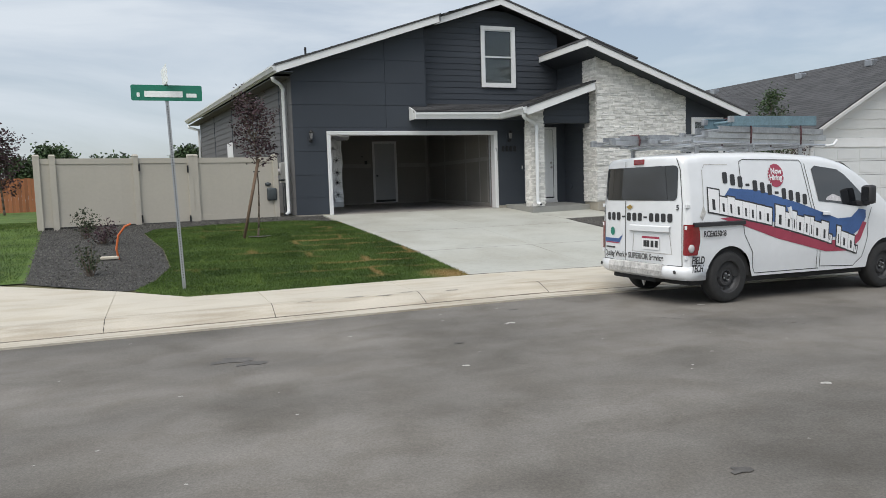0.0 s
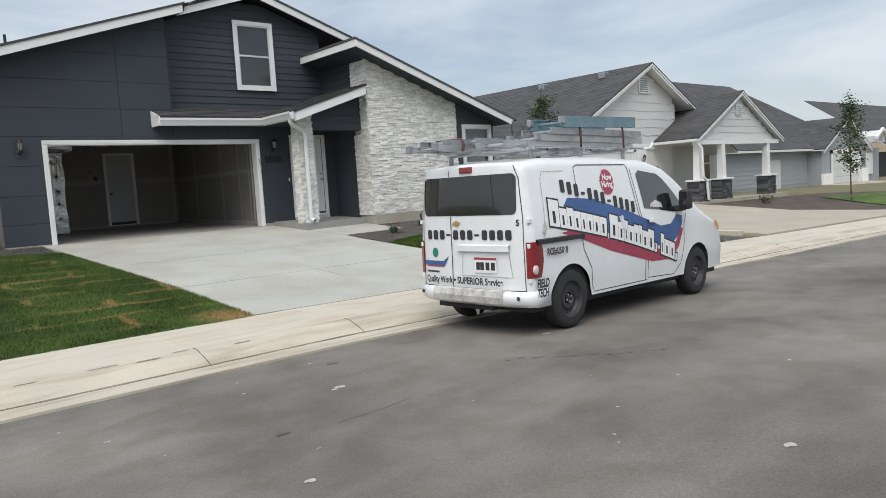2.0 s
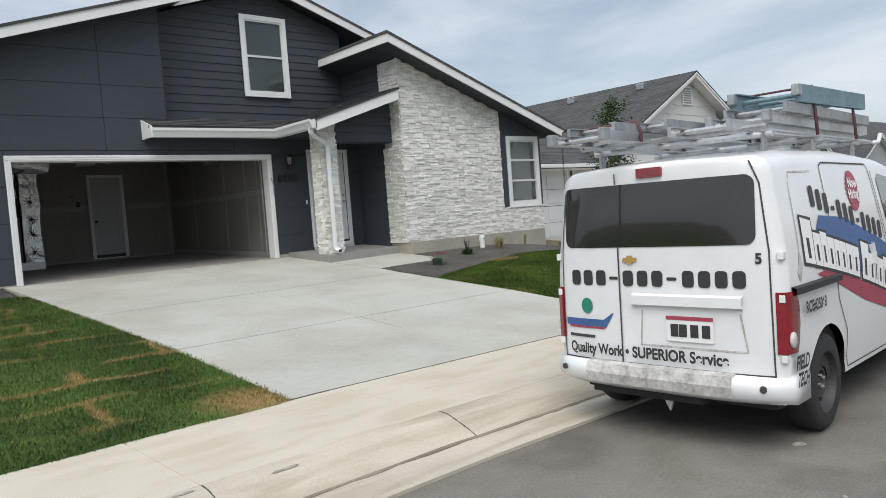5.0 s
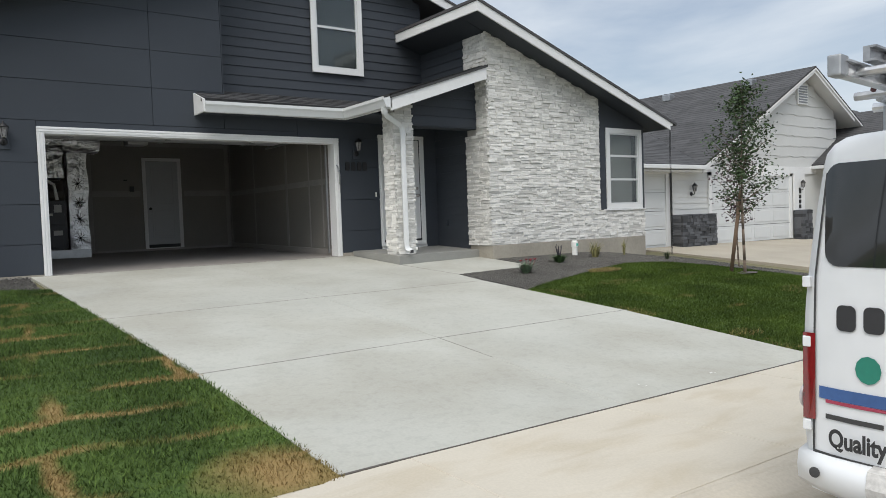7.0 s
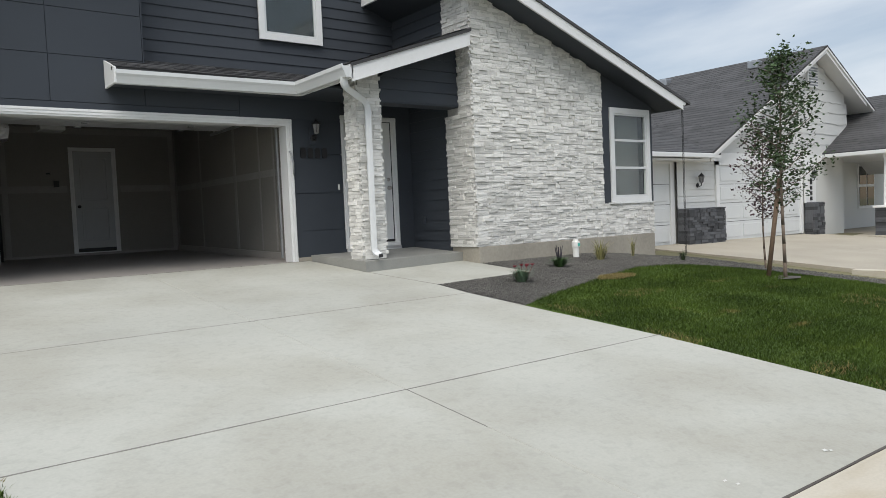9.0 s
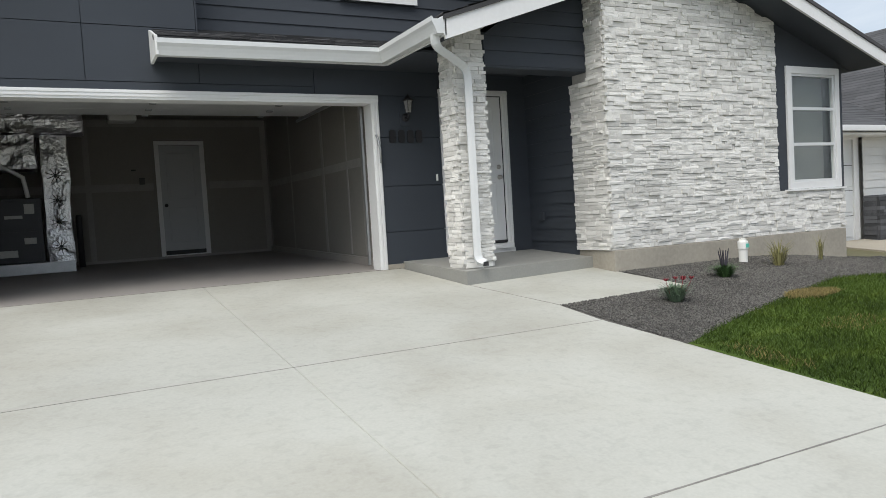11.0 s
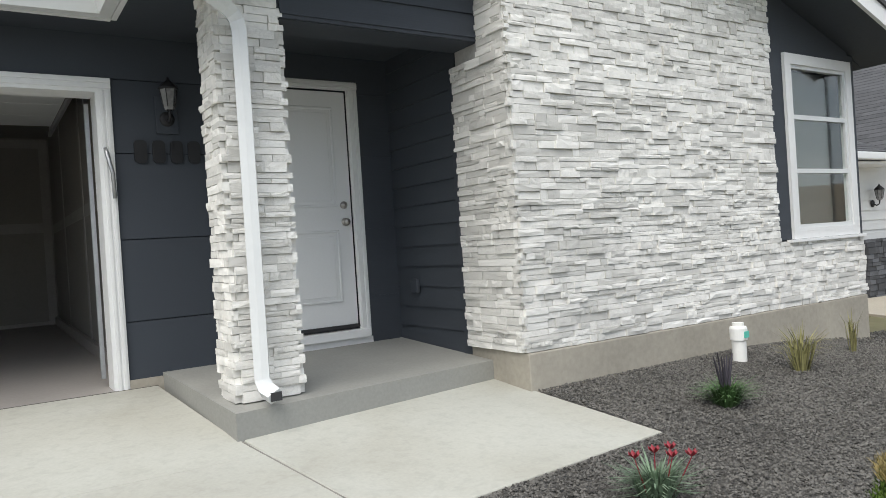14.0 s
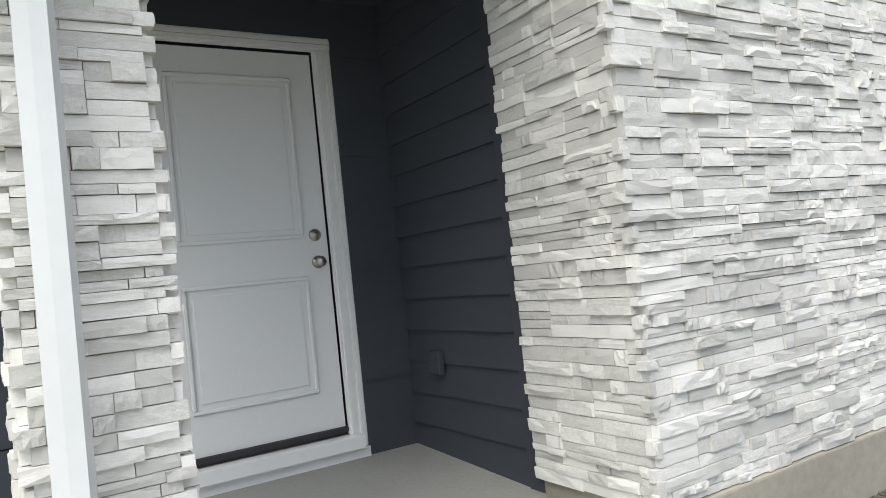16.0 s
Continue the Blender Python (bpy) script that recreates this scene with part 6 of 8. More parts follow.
def sectional_door(parent, x0, x1, y, z0, z1, rows=4, cols=4, material=None):
    door_ = part("garage_door", block(x0, x1, y, y + 0.05, z0, z1), material or M["white_metal"], parent, "white sectional garage door")
    for r in range(rows):
        for c in range(cols):
            a0, a1 = x0 + (x1 - x0) * (c + .08) / cols, x0 + (x1 - x0) * (c + .92) / cols
            b0, b1 = z0 + (z1 - z0) * (r + .16) / rows, z0 + (z1 - z0) * (r + .84) / rows
            part("panel", block(a0, a1, y - 0.012, y, b0, b1, 0.01), material or M["white_metal"], door_)
        if r:
            z = z0 + (z1 - z0) * r / rows
            part("panel_gap", block(x0, x1, y - 0.003, y, z - 0.006, z + 0.006), M["seam"], door_)
    return door_


def stone_pier(parent, x0, x1, y0, y1, z0, z1, seed):
    """A pier of dark ledge stone."""
    rr = random.Random(seed)
    core = part("stone_pier", block(x0 + .03, x1 - .03, y0 + .03, y1, z0, z1), M["dark_stone"], parent, "dark grey ledge-stone pier")
    z = z0
    while z < z1 - 0.02:
        h = min(rr.choice((.06, .08, .11)), z1 - z)
        x = x0
        while x < x1 - 0.02:
            w_ = min(rr.uniform(.12, .34), x1 - x)
            part("stone", block(x + .003, x + w_ - .003, y0 + rr.uniform(-.02, .02), y0 + .06, z + .003, z + h - .003), M["dark_stone"], core)
            x += w_
        y = y0
        part("stone", block(x0 + rr.uniform(-.02, .01), x0 + .06, y0 + .062, y1, z + .003, z + h - .003), M["dark_stone"], core)
        z += h


white_house = thing("white_house", "white gabled house with dark shingle roof, garages and stone piers", "house")
W = white_house
part("wall", block(17.2, 29.7, 21.35, 42, 0.2, 2.85), M["white_lap"], W)
part("wall", prism(bmesh.new(), [(20.9, 21.2, 0.2), (29.5, 21.2, 0.2), (29.5, 21.2, 5.0), (27.31, 21.2, 6.05), (20.9, 21.2, 2.72)], (0, 0.15, 0)), M["white_lap"], W)
boards_on(W, 20.9, 29.8, 21.2, 2.85, 6.2, M["white_lap"], 0.36, lambda x: 6.1 - abs(x - 27.31) * 0.53, 0.07)
boards_on(W, 19.85, 21.6, 21.19, 1.35, 2.75, M["white_lap"], 0.17)
part("frieze", block(20.9, 28.2, 21.14, 21.2, 2.62, 2.86), M["trim"], W)
sectional_door(W, 17.5, 19.7, 21.30, 0.42, 2.55, 4, 2)
sectional_door(W, 21.75, 26.35, 21.16, 0.40, 2.52, 4, 4)
for x0, x1, z0, z1, y in ((17.3, 17.5, .4, 2.7, 21.26), (19.68, 19.85, .4, 2.7, 21.26), (17.3, 19.85, 2.55, 2.72, 21.255), (21.6, 21.75, .4, 2.62, 21.12), (26.35, 26.5, .4, 2.62, 21.12), (21.6, 26.5, 2.521, 2.62, 21.12), (26.5, 27.2, 1.35, 2.62, 21.05)):
    part("casing", block(x0, x1, y, y + 0.05, z0, z1), M["trim"], W)
stone_pier(W, 19.87, 21.58, 20.85, 21.2, 0.36, 1.36, 41)
stone_pier(W, 26.55, 27.25, 20.80, 21.1, 0.30, 1.36, 42)
SL = 0.53
roof_plane(W, (20.70, 42, 2.80), (20.70, 20.66, 2.80), (27.31, 20.66, 6.30), (27.31, 42, 6.30), 38)
roof_plane(W, (34.6, 20.66, 2.44), (34.6, 42, 2.44), (27.31, 42, 6.30), (27.31, 20.66, 6.30), 20)
roof_plane(W, (16.2, 20.72, 2.80), (21.2, 20.72, 2.80), (24.5, 27.0, 5.10), (16.2, 27.0, 5.10), 34)
board(W, (20.70, 20.70, 2.77), (27.31, 20.70, 6.27), 0.20, 0.04, (0, 1, 0))
board(W, (27.31, 20.70, 6.27), (30.2, 20.70, 4.74), 0.20, 0.04, (0, 1, 0))
part("gutter", block(16.3, 20.75, 20.60, 20.72, 2.66, 2.78, 0.02), M["white_metal"], W)
part("soffit", block(16.3, 20.9, 20.72, 21.3, 2.60, 2.64), M["trim"], W)
vent = part("gable_vent", block(26.95, 27.65, 21.12, 21.17, 5.05, 5.75), M["trim"], W, "white louvred gable vent")
for k in range(7):
    part("slat", hexa(bmesh.new(), [(27.02, 21.11, 5.10 + k * .09), (27.58, 21.11, 5.10 + k * .09), (27.58, 21.12, 5.12 + k * .09), (27.02, 21.12, 5.12 + k * .09), (27.02, 21.095, 5.14 + k * .09), (27.58, 21.095, 5.14 + k * .09), (27.58, 21.12, 5.16 + k * .09), (27.02, 21.12, 5.16 + k * .09)]), M["grey_lap"], vent)
for y in (22.5, 26, 31.5, 35.5):
    part("roof_vent", block(26.4, 26.75, y, y + 0.35, 5.85, 6.12, 0.04), M["galv"], W)
# its porch
part("porch_wall", block(29.0, 36.2, 22.5, 22.7, 0.2, 3.0), M["white_lap"], W)
part("porch_wall", block(29.0, 29.15, 21.3, 22.5, 0.2, 3.0), M["white_lap"], W)
win = part("window", block(33.7, 35.2, 22.46, 22.5, 1.0, 2.75), M["trim"], W, "white-framed porch window")
for x0, x1, z0, z1 in ((33.8, 34.4, 1.1, 1.85), (34.5, 35.1, 1.1, 1.85), (33.8, 34.4, 1.95, 2.65), (34.5, 35.1, 1.95, 2.65)):
    part("pane", block(x0, x1, 22.44, 22.459, z0, z1), M["dark_glass"], win)
roof_plane(W, (27.95, 24.5, 2.93), (27.95, 19.0, 2.93), (32.0, 19.0, 5.07), (32.0, 24.5, 5.07), 26)
roof_plane(W, (36.1, 19.0, 2.93), (36.1, 24.5, 2.93), (32.0, 24.5, 5.07), (32.0, 19.0, 5.07), 0)
board(W, (27.95, 19.04, 2.90), (32.0, 19.04, 5.04), 0.2, 0.04, (0, 1, 0))
board(W, (32.0, 19.04, 5.04), (36.1, 19.04, 2.90), 0.2, 0.04, (0, 1, 0))
part("gutter", block(27.84, 27.96, 19.0, 21.8, 2.78, 2.90, 0.02), M["white_metal"], W)
part("gable", prism(bmesh.new(), [(28.3, 19.3, 2.85), (35.7, 19.3, 2.85), (32.0, 19.3, 4.82)], (0, 0.1, 0)), M["white_lap"], W)
boards_on(W, 28.3, 35.7, 19.3, 2.88, 4.8, M["white_lap"], 0.30, lambda x: 4.86 - abs(x - 32) * SL, 0.06)
vent = part("gable_vent", block(31.75, 32.25, 19.22, 19.27, 3.95, 4.45), M["trim"], W)
for k in range(5):
    part("slat", block(31.8, 32.2, 19.20, 19.219, 4.0 + k * .09, 4.03 + k * .09), M["grey_lap"], vent)
part("beam", block(28.2, 35.8, 19.15, 19.45, 2.66, 2.86), M["trim"], W)
part("ceiling", block(28.2, 35.9, 19.45, 22.5, 2.80, 2.84), M["trim"], W)
for k, x in enumerate((28.35, 30.35, 34.7)):
    stone_pier(W, x - 0.38, x + 0.38, 19.0, 19.6, 0.15, 1.10, 50 + k)
    part("pier_cap", block(x - 0.45, x + 0.45, 18.93, 19.65, 1.10, 1.17, 0.015), M["trim"], W)
    part("column", hexa(bmesh.new(), [(x - .15, 19.14, 1.17), (x + .15, 19.14, 1.17), (x + .15, 19.44, 1.17), (x - .15, 19.44, 1.17), (x - .13, 19.16, 2.68), (x + .13, 19.16, 2.68), (x + .13, 19.42, 2.68), (x - .13, 19.42, 2.68)]), M["trim"], W, "white tapered porch column")
part("downpipe", tube(bmesh.new(), [(27.95, 19.1, 2.8), (28.05, 19.05, 2.6), (28.15, 18.98, 2.5), (28.15, 18.95, 1.3), (28.35, 18.9, 1.1), (28.42, 18.88, 0.3)], ring(0.06, 8)), M["white_metal"], W)
part("porch_floor", block(27.2, 36.2, 18.9, 22.5, 0.0, 0.24), M["tan_concrete"], W)


M["shade_glass"] = mat("shade_glass", (0.20, 0.20, 0.20), 0.12, vary=0.3, big=20, coat=1.0)


def lantern(x, y, z, name="wall_lantern", parent=None, s=1.0, label="black metal wall lantern with a glass shade"):
    """A coach lantern on a bracket, facing -y."""
    th = thing(name, label, "lamp", (x, y, z))
    part("back_plate", lathe(bmesh.new(), [(0.055 * s, 0), (0.055 * s, -0.012), (0.03 * s, -0.02)], 16, (x, y, z - 0.07 * s), "y"), M["black_metal"], th, "", True)
    part("arm", tube(bmesh.new(), [(x, y - 0.01, z - 0.07 * s), (x, y - 0.06 * s, z - 0.10 * s), (x, y - 0.10 * s, z - 0.08 * s), (x, y - 0.11 * s, z - 0.02 * s)], ring(0.010 * s, 8)), M["black_metal"], th, "", True)
    c = y - 0.11 * s
    part("shade", lathe(bmesh.new(), [(0.032 * s, -0.02 * s), (0.040 * s, 0.0), (0.062 * s, 0.13 * s)], 6, (x, c, z), "z"), M["shade_glass"], th, "clear glass shade")
    part("cap", lathe(bmesh.new(), [(0.07 * s, 0.13 * s), (0.072 * s, 0.14 * s), (0.045 * s, 0.17 * s), (0.012 * s, 0.20 * s), (0.010 * s, 0.22 * s)], 12, (x, c, z), "z"), M["black_metal"], th, "", True)
    for k in range(6):
        a = math.pi * 2 * k / 6
        part("bar", rod(bmesh.new(), (x + .041 * s * math.cos(a), c + .041 * s * math.sin(a), z), (x + .064 * s * math.cos(a), c + .064 * s * math.sin(a), z + 0.13 * s), 0.004 * s, sides=6), M["black_metal"], th)
    return th


lantern(20.75, 21.16, 2.05, s=1.15, label="black wall lantern beside the white garage doors")
lantern(26.85, 21.05, 2.15, s=1.15, label="black wall lantern beside the white garage doors")
for k in range(4):
    part("bar", block(26.80, 26.92, 21.03, 21.05, 1.42 + k * .17, 1.54 + k * .17), M["black_metal"], W)
next_drive = thing("neighbour_driveway", "tan concrete driveway of the white house", "driveway", kind="structure")
ND = lambda x, y: height(x, y) + 0.05
for a, b in ((11.68, 14.5), (14.5, 17.5), (17.5, 21.2)):
    slab("drive_slab", [(18.2, a), (22.6, a), (22.6, b), (18.2, b)], next_drive, M["tan_concrete"], z=ND)
    slab("drive_slab", [(22.6, a), (27.2, a), (27.2, b), (22.6, b)], next_drive, M["tan_concrete"], z=ND)
for k in range(4):
    a = 12.3 + k * 0.95
    part("edging_block", block(17.95, 18.18, a, a + 0.93, height(18, a) - 0.2, height(18, a) + 0.11 + (0.03 if k % 2 else 0), 0.01), M["walk_concrete"], next_drive)
far_bed = bed("gravel_bed", [(27.3, 15.2), (29.5, 13.2), (33, 12.3), (47, 11.9), (48, 16), (40, 18.8), (27.3, 18.8)], M["mulch"], "dark mulched planting bed before the white house", -0.01, 2.0)
bed("lawn", [(33.0, 13.4), (43.5, 12.6), (45, 16.4), (36, 17.3)], M["turf"], "green lawn before the grey house", 0.02, 2.0)

for x0, x1 in ((53.0, 57.6), (57.6, 62.4)):
    slab("drive_slab", [(x0, 11.68), (x1, 11.68), (x1, 23.9), (x0, 23.9)], next_drive, M["tan_concrete"], z=ND)
slab("drive_slab", [(27.2, 11.68), (31.2, 11.68), (29.3, 13.0), (27.2, 15.0)], next_drive, M["tan_concrete"], z=ND)

# ---- the grey house and what stands beyond ----
grey_house = thing("grey_house", "pale grey house with a dark roof and small white-trimmed dormers", "house")
G = grey_house
part("wall", block(41.0, 62.0, 25.0, 42, -0.4, 2.6), M["grey_lap"], G)
boards_on(G, 41.0, 53.4, 25.0, 0.2, 2.5, M["grey_lap"], 0.28)
part("wall", prism(bmesh.new(), [(53.4, 24.0, -0.4), (61.8, 24.0, -0.4), (61.8, 24.0, 2.5), (57.6, 24.0, 4.6), (53.4, 24.0, 2.5)], (0, 1.0, 0)), M["grey_lap"], G)
sectional_door(G, 55.2, 60.2, 23.95, -0.1, 2.15, 4, 4, M["white_lap"])
for x0, x1, z0, z1 in ((54.9, 55.2, -.3, 2.4), (60.2, 60.5, -.3, 2.4), (54.9, 60.5, 2.15, 2.45)):
    part("casing", block(x0, x1, 23.9, 23.96, z0, z1), M["trim"], G)
part("stone_base", block(53.3, 54.9, 23.85, 24.0, -.4, 0.75), M["stone"], G)
part("stone_base", block(60.6, 61.9, 23.85, 24.0, -.4, 0.95), M["stone"], G)
roof_plane(G, (40.5, 24.5, 2.6), (62.5, 24.5, 2.6), (58.0, 33.0, 8.3), (45.0, 33.0, 8.3), 12)
roof_plane(G, (40.5, 42, 2.6), (40.5, 24.5, 2.6), (45.0, 33.0, 8.3), (45.0, 33.1, 8.3), 0)
roof_plane(G, (53.0, 31, 2.5), (53.0, 23.6, 2.5), (57.6, 23.6, 4.8), (57.6, 31, 4.8), 8)
roof_plane(G, (62.2, 23.6, 2.5), (62.2, 31, 2.5), (57.6, 31, 4.8), (57.6, 23.6, 4.8), 0)
board(G, (53.0, 23.64, 2.47), (57.6, 23.64, 4.77), .25, .05, (0, 1, 0))
board(G, (57.6, 23.64, 4.77), (62.2, 23.64, 2.47), .25, .05, (0, 1, 0))
part("gutter", block(40.5, 53.0, 24.38, 24.5, 2.42, 2.56), M["white_metal"], G)
for x, y, z in ((64.5, 23.8, 2.9),):
    d_ = part("dormer", prism(bmesh.new(), [(x - .9, y, z), (x + .9, y, z), (x + .9, y, z + .5), (x, y, z + .95), (x - .9, y, z + .5)], (0, 1.5, 0)), M["white_lap"], G, "small white gabled dormer")
    for s in (-1, 1):
        board(d_, (x, y - .25, z + 1.15), (x + s * 1.35, y - .25, z + .45), .2, .2, (0, 1, 0))
    part("vent", block(x - .3, x + .3, y - .03, y - .001, z + .1, z + .65), M["grey_lap"], d_)
part("wall", block(62.0, 66.5, 24.6, 40, -0.5, 2.5), M["grey_lap"], G)
part("window", block(63.6, 64.9, 24.52, 24.6, 0.4, 2.1), M["trim"], G)
part("utility_door", block(47.6, 49.0, 24.93, 24.98, -.2, 1.9), M["white_lap"], G)
dark_house = thing("dark_house", "dark grey house with a long low roof", "house")
part("wall", block(78, 110, 27, 45, -1.0, 2.2), M["dark_lap"], dark_house)
roof_plane(dark_house, (76, 26, 2.2), (112, 26, 2.2), (108, 36, 8.2), (80, 36, 8.2), 8)
part("window", block(88, 91, 26.9, 27, 0.5, 1.8), M["dark_glass"], dark_house)
part("gutter", block(76, 112, 25.8, 26, 2.0, 2.2), M["white_metal"], dark_house)
far_fence = thing("tan_fence", "tan vinyl fence beyond the grey house", "fence")
for k in range(18):
    part("fence_panel", block(66.6 + k * 2.4, 68.9 + k * 2.4, 29.9, 29.98, -0.8, 0.95), M["vinyl"], far_fence)
    part("post", block(68.9 + k * 2.4, 69.0 + k * 2.4, 29.85, 30.03, -0.8, 1.05), M["vinyl"], far_fence)
part("fence_panel", block(36.4, 40.9, 25.2, 25.3, -0.2, 1.55), M["vinyl"], far_fence)
# hills on the horizon
bm = bmesh.new()
rows = []
for k in range(61):
    a = radians(40 + 80 * k / 60)
    r_ = 900
    hgt = 22 + 26 * smooth_step(20, 50, k) + 9 * noise.noise((k * .13, 0, 5)) + 4 * noise.noise((k * .6, 2, 5))
    rows.append([bm.verts.new((r_ * math.sin(a), r_ * math.cos(a), -2)), bm.verts.new((1.06 * r_ * math.sin(a), 1.06 * r_ * math.cos(a), hgt * .6)), bm.verts.new((1.2 * r_ * math.sin(a), 1.2 * r_ * math.cos(a), hgt))])
for a, b in zip(rows, rows[1:]):
    for i in range(2):
        bm.faces.new((a[i], b[i], b[i + 1], a[i + 1]))
tagged(part("backdrop", bm, M["far_hill"], smooth=True), "dry brown hills on the horizon", "hills", kind="structure")

# ---- things round the dark house ----
M["sign_green"] = mat("sign_green", (0.012, 0.16, 0.10), 0.35, vary=0.1)
M["sign_white"] = mat("sign_white", (0.75, 0.78, 0.76), 0.4)
M["bark"] = mat("bark", (0.13, 0.10, 0.075), 0.9, vary=0.35, big=8, fine=60, bump=0.8)
M["stake"] = mat("stake", (0.15, 0.10, 0.065), 0.85, vary=0.25, big=6, fine=40, bump=0.4)
M["leaf_green"] = mat("leaf_green", (0.045, 0.075, 0.030), 0.55, vary=0.45, big=2, each=0.8, spec=0.3)
M["leaf_purple"] = mat("leaf_purple", (0.060, 0.034, 0.040), 0.55, vary=0.45, big=2, each=0.8, spec=0.3)
M["leaf_bush"] = mat("leaf_bush", (0.040, 0.055, 0.026), 0.6, vary=0.5, big=6, each=0.8, spec=0.3)
M["leaf_fresh"] = mat("leaf_fresh", (0.060, 0.115, 0.040), 0.6, vary=0.4, big=6, each=0.7, spec=0.3)
M["leaf_grey"] = mat("leaf_grey", (0.13, 0.19, 0.12), 0.6, vary=0.3, big=6, each=0.6)
M["leaf_straw"] = mat("leaf_straw", (0.25, 0.235, 0.10), 0.7, vary=0.4, big=6, each=0.8)
M["flower_red"] = mat("flower_red", (0.20, 0.010, 0.02), 0.6, vary=0.3)
M["lavender"] = mat("lavender", (0.036, 0.032, 0.042), 0.7, vary=0.3, each=0.5)
M["pvc"] = mat("pvc", (0.76, 0.76, 0.73), 0.35, vary=0.05)
M["teal"] = mat("teal", (0.10, 0.50, 0.40), 0.5)
M["orange"] = mat("orange", (0.70, 0.17, 0.05), 0.5)
M["meter_grey"] = mat("meter_grey", (0.055, 0.065, 0.068), 0.5, metal=0.3, vary=0.2)
M["box_grey"] = mat("box_grey", (0.42, 0.42, 0.40), 0.5, vary=0.1)
M["furnace"] = mat("furnace", (0.028, 0.030, 0.036), 0.5, vary=0.2)


def fence_run(th, a, b, z0, z1, posts, material):
    """Vinyl privacy fence: posts with caps, two rails, tongued boards."""
    a, b = Vector((*a, 0)), Vector((*b, 0))
    d = (b - a).normalized()
    n = Vector((d.y, -d.x, 0))

    def bar(u0, u1, o0, o1, za, zb):
        c = [a + d * u0 + n * o0, a + d * u1 + n * o0, a + d * u1 + n * o1, a + d * u0 + n * o1]
        return hexa(bmesh.new(), [(*p.xy, za) for p in c] + [(*p.xy, zb) for p in c])

    for u in posts:
        p = part("post", bar(u - .065, u + .065, -.065, .065, z0 - .1, z1 + .06), material, th)
        c = a + d * u
        part("post_cap", hexa(bmesh.new(), [(*(c - d * .075 - n * .075).xy, z1 + .06), (*(c + d * .075 - n * .075).xy, z1 + .06), (*(c + d * .075 + n * .075).xy, z1 + .06), (*(c - d * .075 + n * .075).xy, z1 + .06),
                                            (*(c - d * .05 - n * .05).xy, z1 + .10), (*(c + d * .05 - n * .05).xy, z1 + .10), (*(c + d * .05 + n * .05).xy, z1 + .10), (*(c - d * .05 + n * .05).xy, z1 + .10)]), material, p)
    for u0, u1 in zip(posts, posts[1:]):
        u0, u1 = u0 + .065, u1 - .065
        if u1 - u0 < .05:
            continue
        part("rail", bar(u0, u1, -.03, .03, z1 - .12, z1 + .01), material, th)
        part("rail", bar(u0, u1, -.03, .03, z0 + .04, z0 + .18), material, th)
        k = max(1, round((u1 - u0) / .28))
        for i in range(k):
            part("fence_board", bar(u0 + (u1 - u0) * i / k + .0002, u0 + (u1 - u0) * (i + 1) / k - .0002, -.012, .012 + .0012 * (i % 2), z0 + .18, z1 - .12), material, th)


fence = thing("vinyl_fence", "tan vinyl privacy fence with a gate beside the house", "fence")
FA, FB = (-3.38, 19.85), (2.35, 20.78)
fl = math.hypot(FB[0] - FA[0], FB[1] - FA[1])
fence_run(fence, FA, FB, 0.80, 2.42, [0.0, 0.32, 2.10, 3.38, 3.50, fl - 0.25], M["vinyl"])
fence_run(fence, (-3.38, 19.85), (-4.0, 33.0), 0.80, 2.42, [0.0, 2.4, 4.8, 7.2, 9.6, 12.0], M["vinyl"])
for u, z in ((2.19, 0.95), (2.19, 2.2), (3.32, 0.9), (3.32, 2.15)):
    p = Vector((*FA, 0)).lerp(Vector((*FB, 0)), u / fl)
    part("gate_hinge", block(p.x - .02, p.x + .02, p.y - .09, p.y - .06, z - .09, z + .09), M["black_metal"], fence)
cedar_fence = thing("wooden_fence", "reddish-brown cedar board fence behind the lawn", "fence")
for k in range(100):
    x0 = -20 + k * 0.155
    part("fence_board", block(x0, x0 + .148, 44.0, 44.02, 0.75, 2.62 + 0.02 * math.sin(k * 2.1)), M["cedar"], cedar_fence)
part("rail", block(-20, -4.5, 44.02, 44.06, 1.2, 1.3), M["cedar"], cedar_fence)

sign = thing("street_sign", "green street-name sign on a perforated galvanised post", "sign")
POST = lambda z: (-0.50 - 0.028 * (z - .2), 12.25, z)
post = part("post", tube(bmesh.new(), [POST(0.05), POST(2.86)], [(-.024, -.024), (.024, -.024), (.024, .024), (-.024, .024)]), M["galv"], sign, "perforated steel post")
# the post is solid: black squares on its face paint the shaded perforations
for k in range(66):
    c = POST(0.3 + k * 0.038)
    part("post_hole", block(c[0] - .007, c[0] + .007, c[1] - .0262, c[1] - .0245, c[2] - .008, c[2] + .008), M["black_metal"], post)
panel_ = part("sign_panel", prism(bmesh.new(), [(a, 12.20, b) for a, b in round_rect(-1.045, -0.095, 2.85, 3.07, 0.025)], (0, 0.012, 0)), M["sign_green"], sign, "green reflective panel")
for x0, x1, z0, z1 in ((-.97, -.93, 2.90, 2.96), (-.87, -.36, 2.90, 2.985), (-.31, -.17, 2.90, 2.955)):
    part("bar", prism(bmesh.new(), [(a, 12.196, b) for a, b in round_rect(x0, x1, z0, z1, 0.008)], (0, 0.0035, 0)), M["sign_white"], panel_)
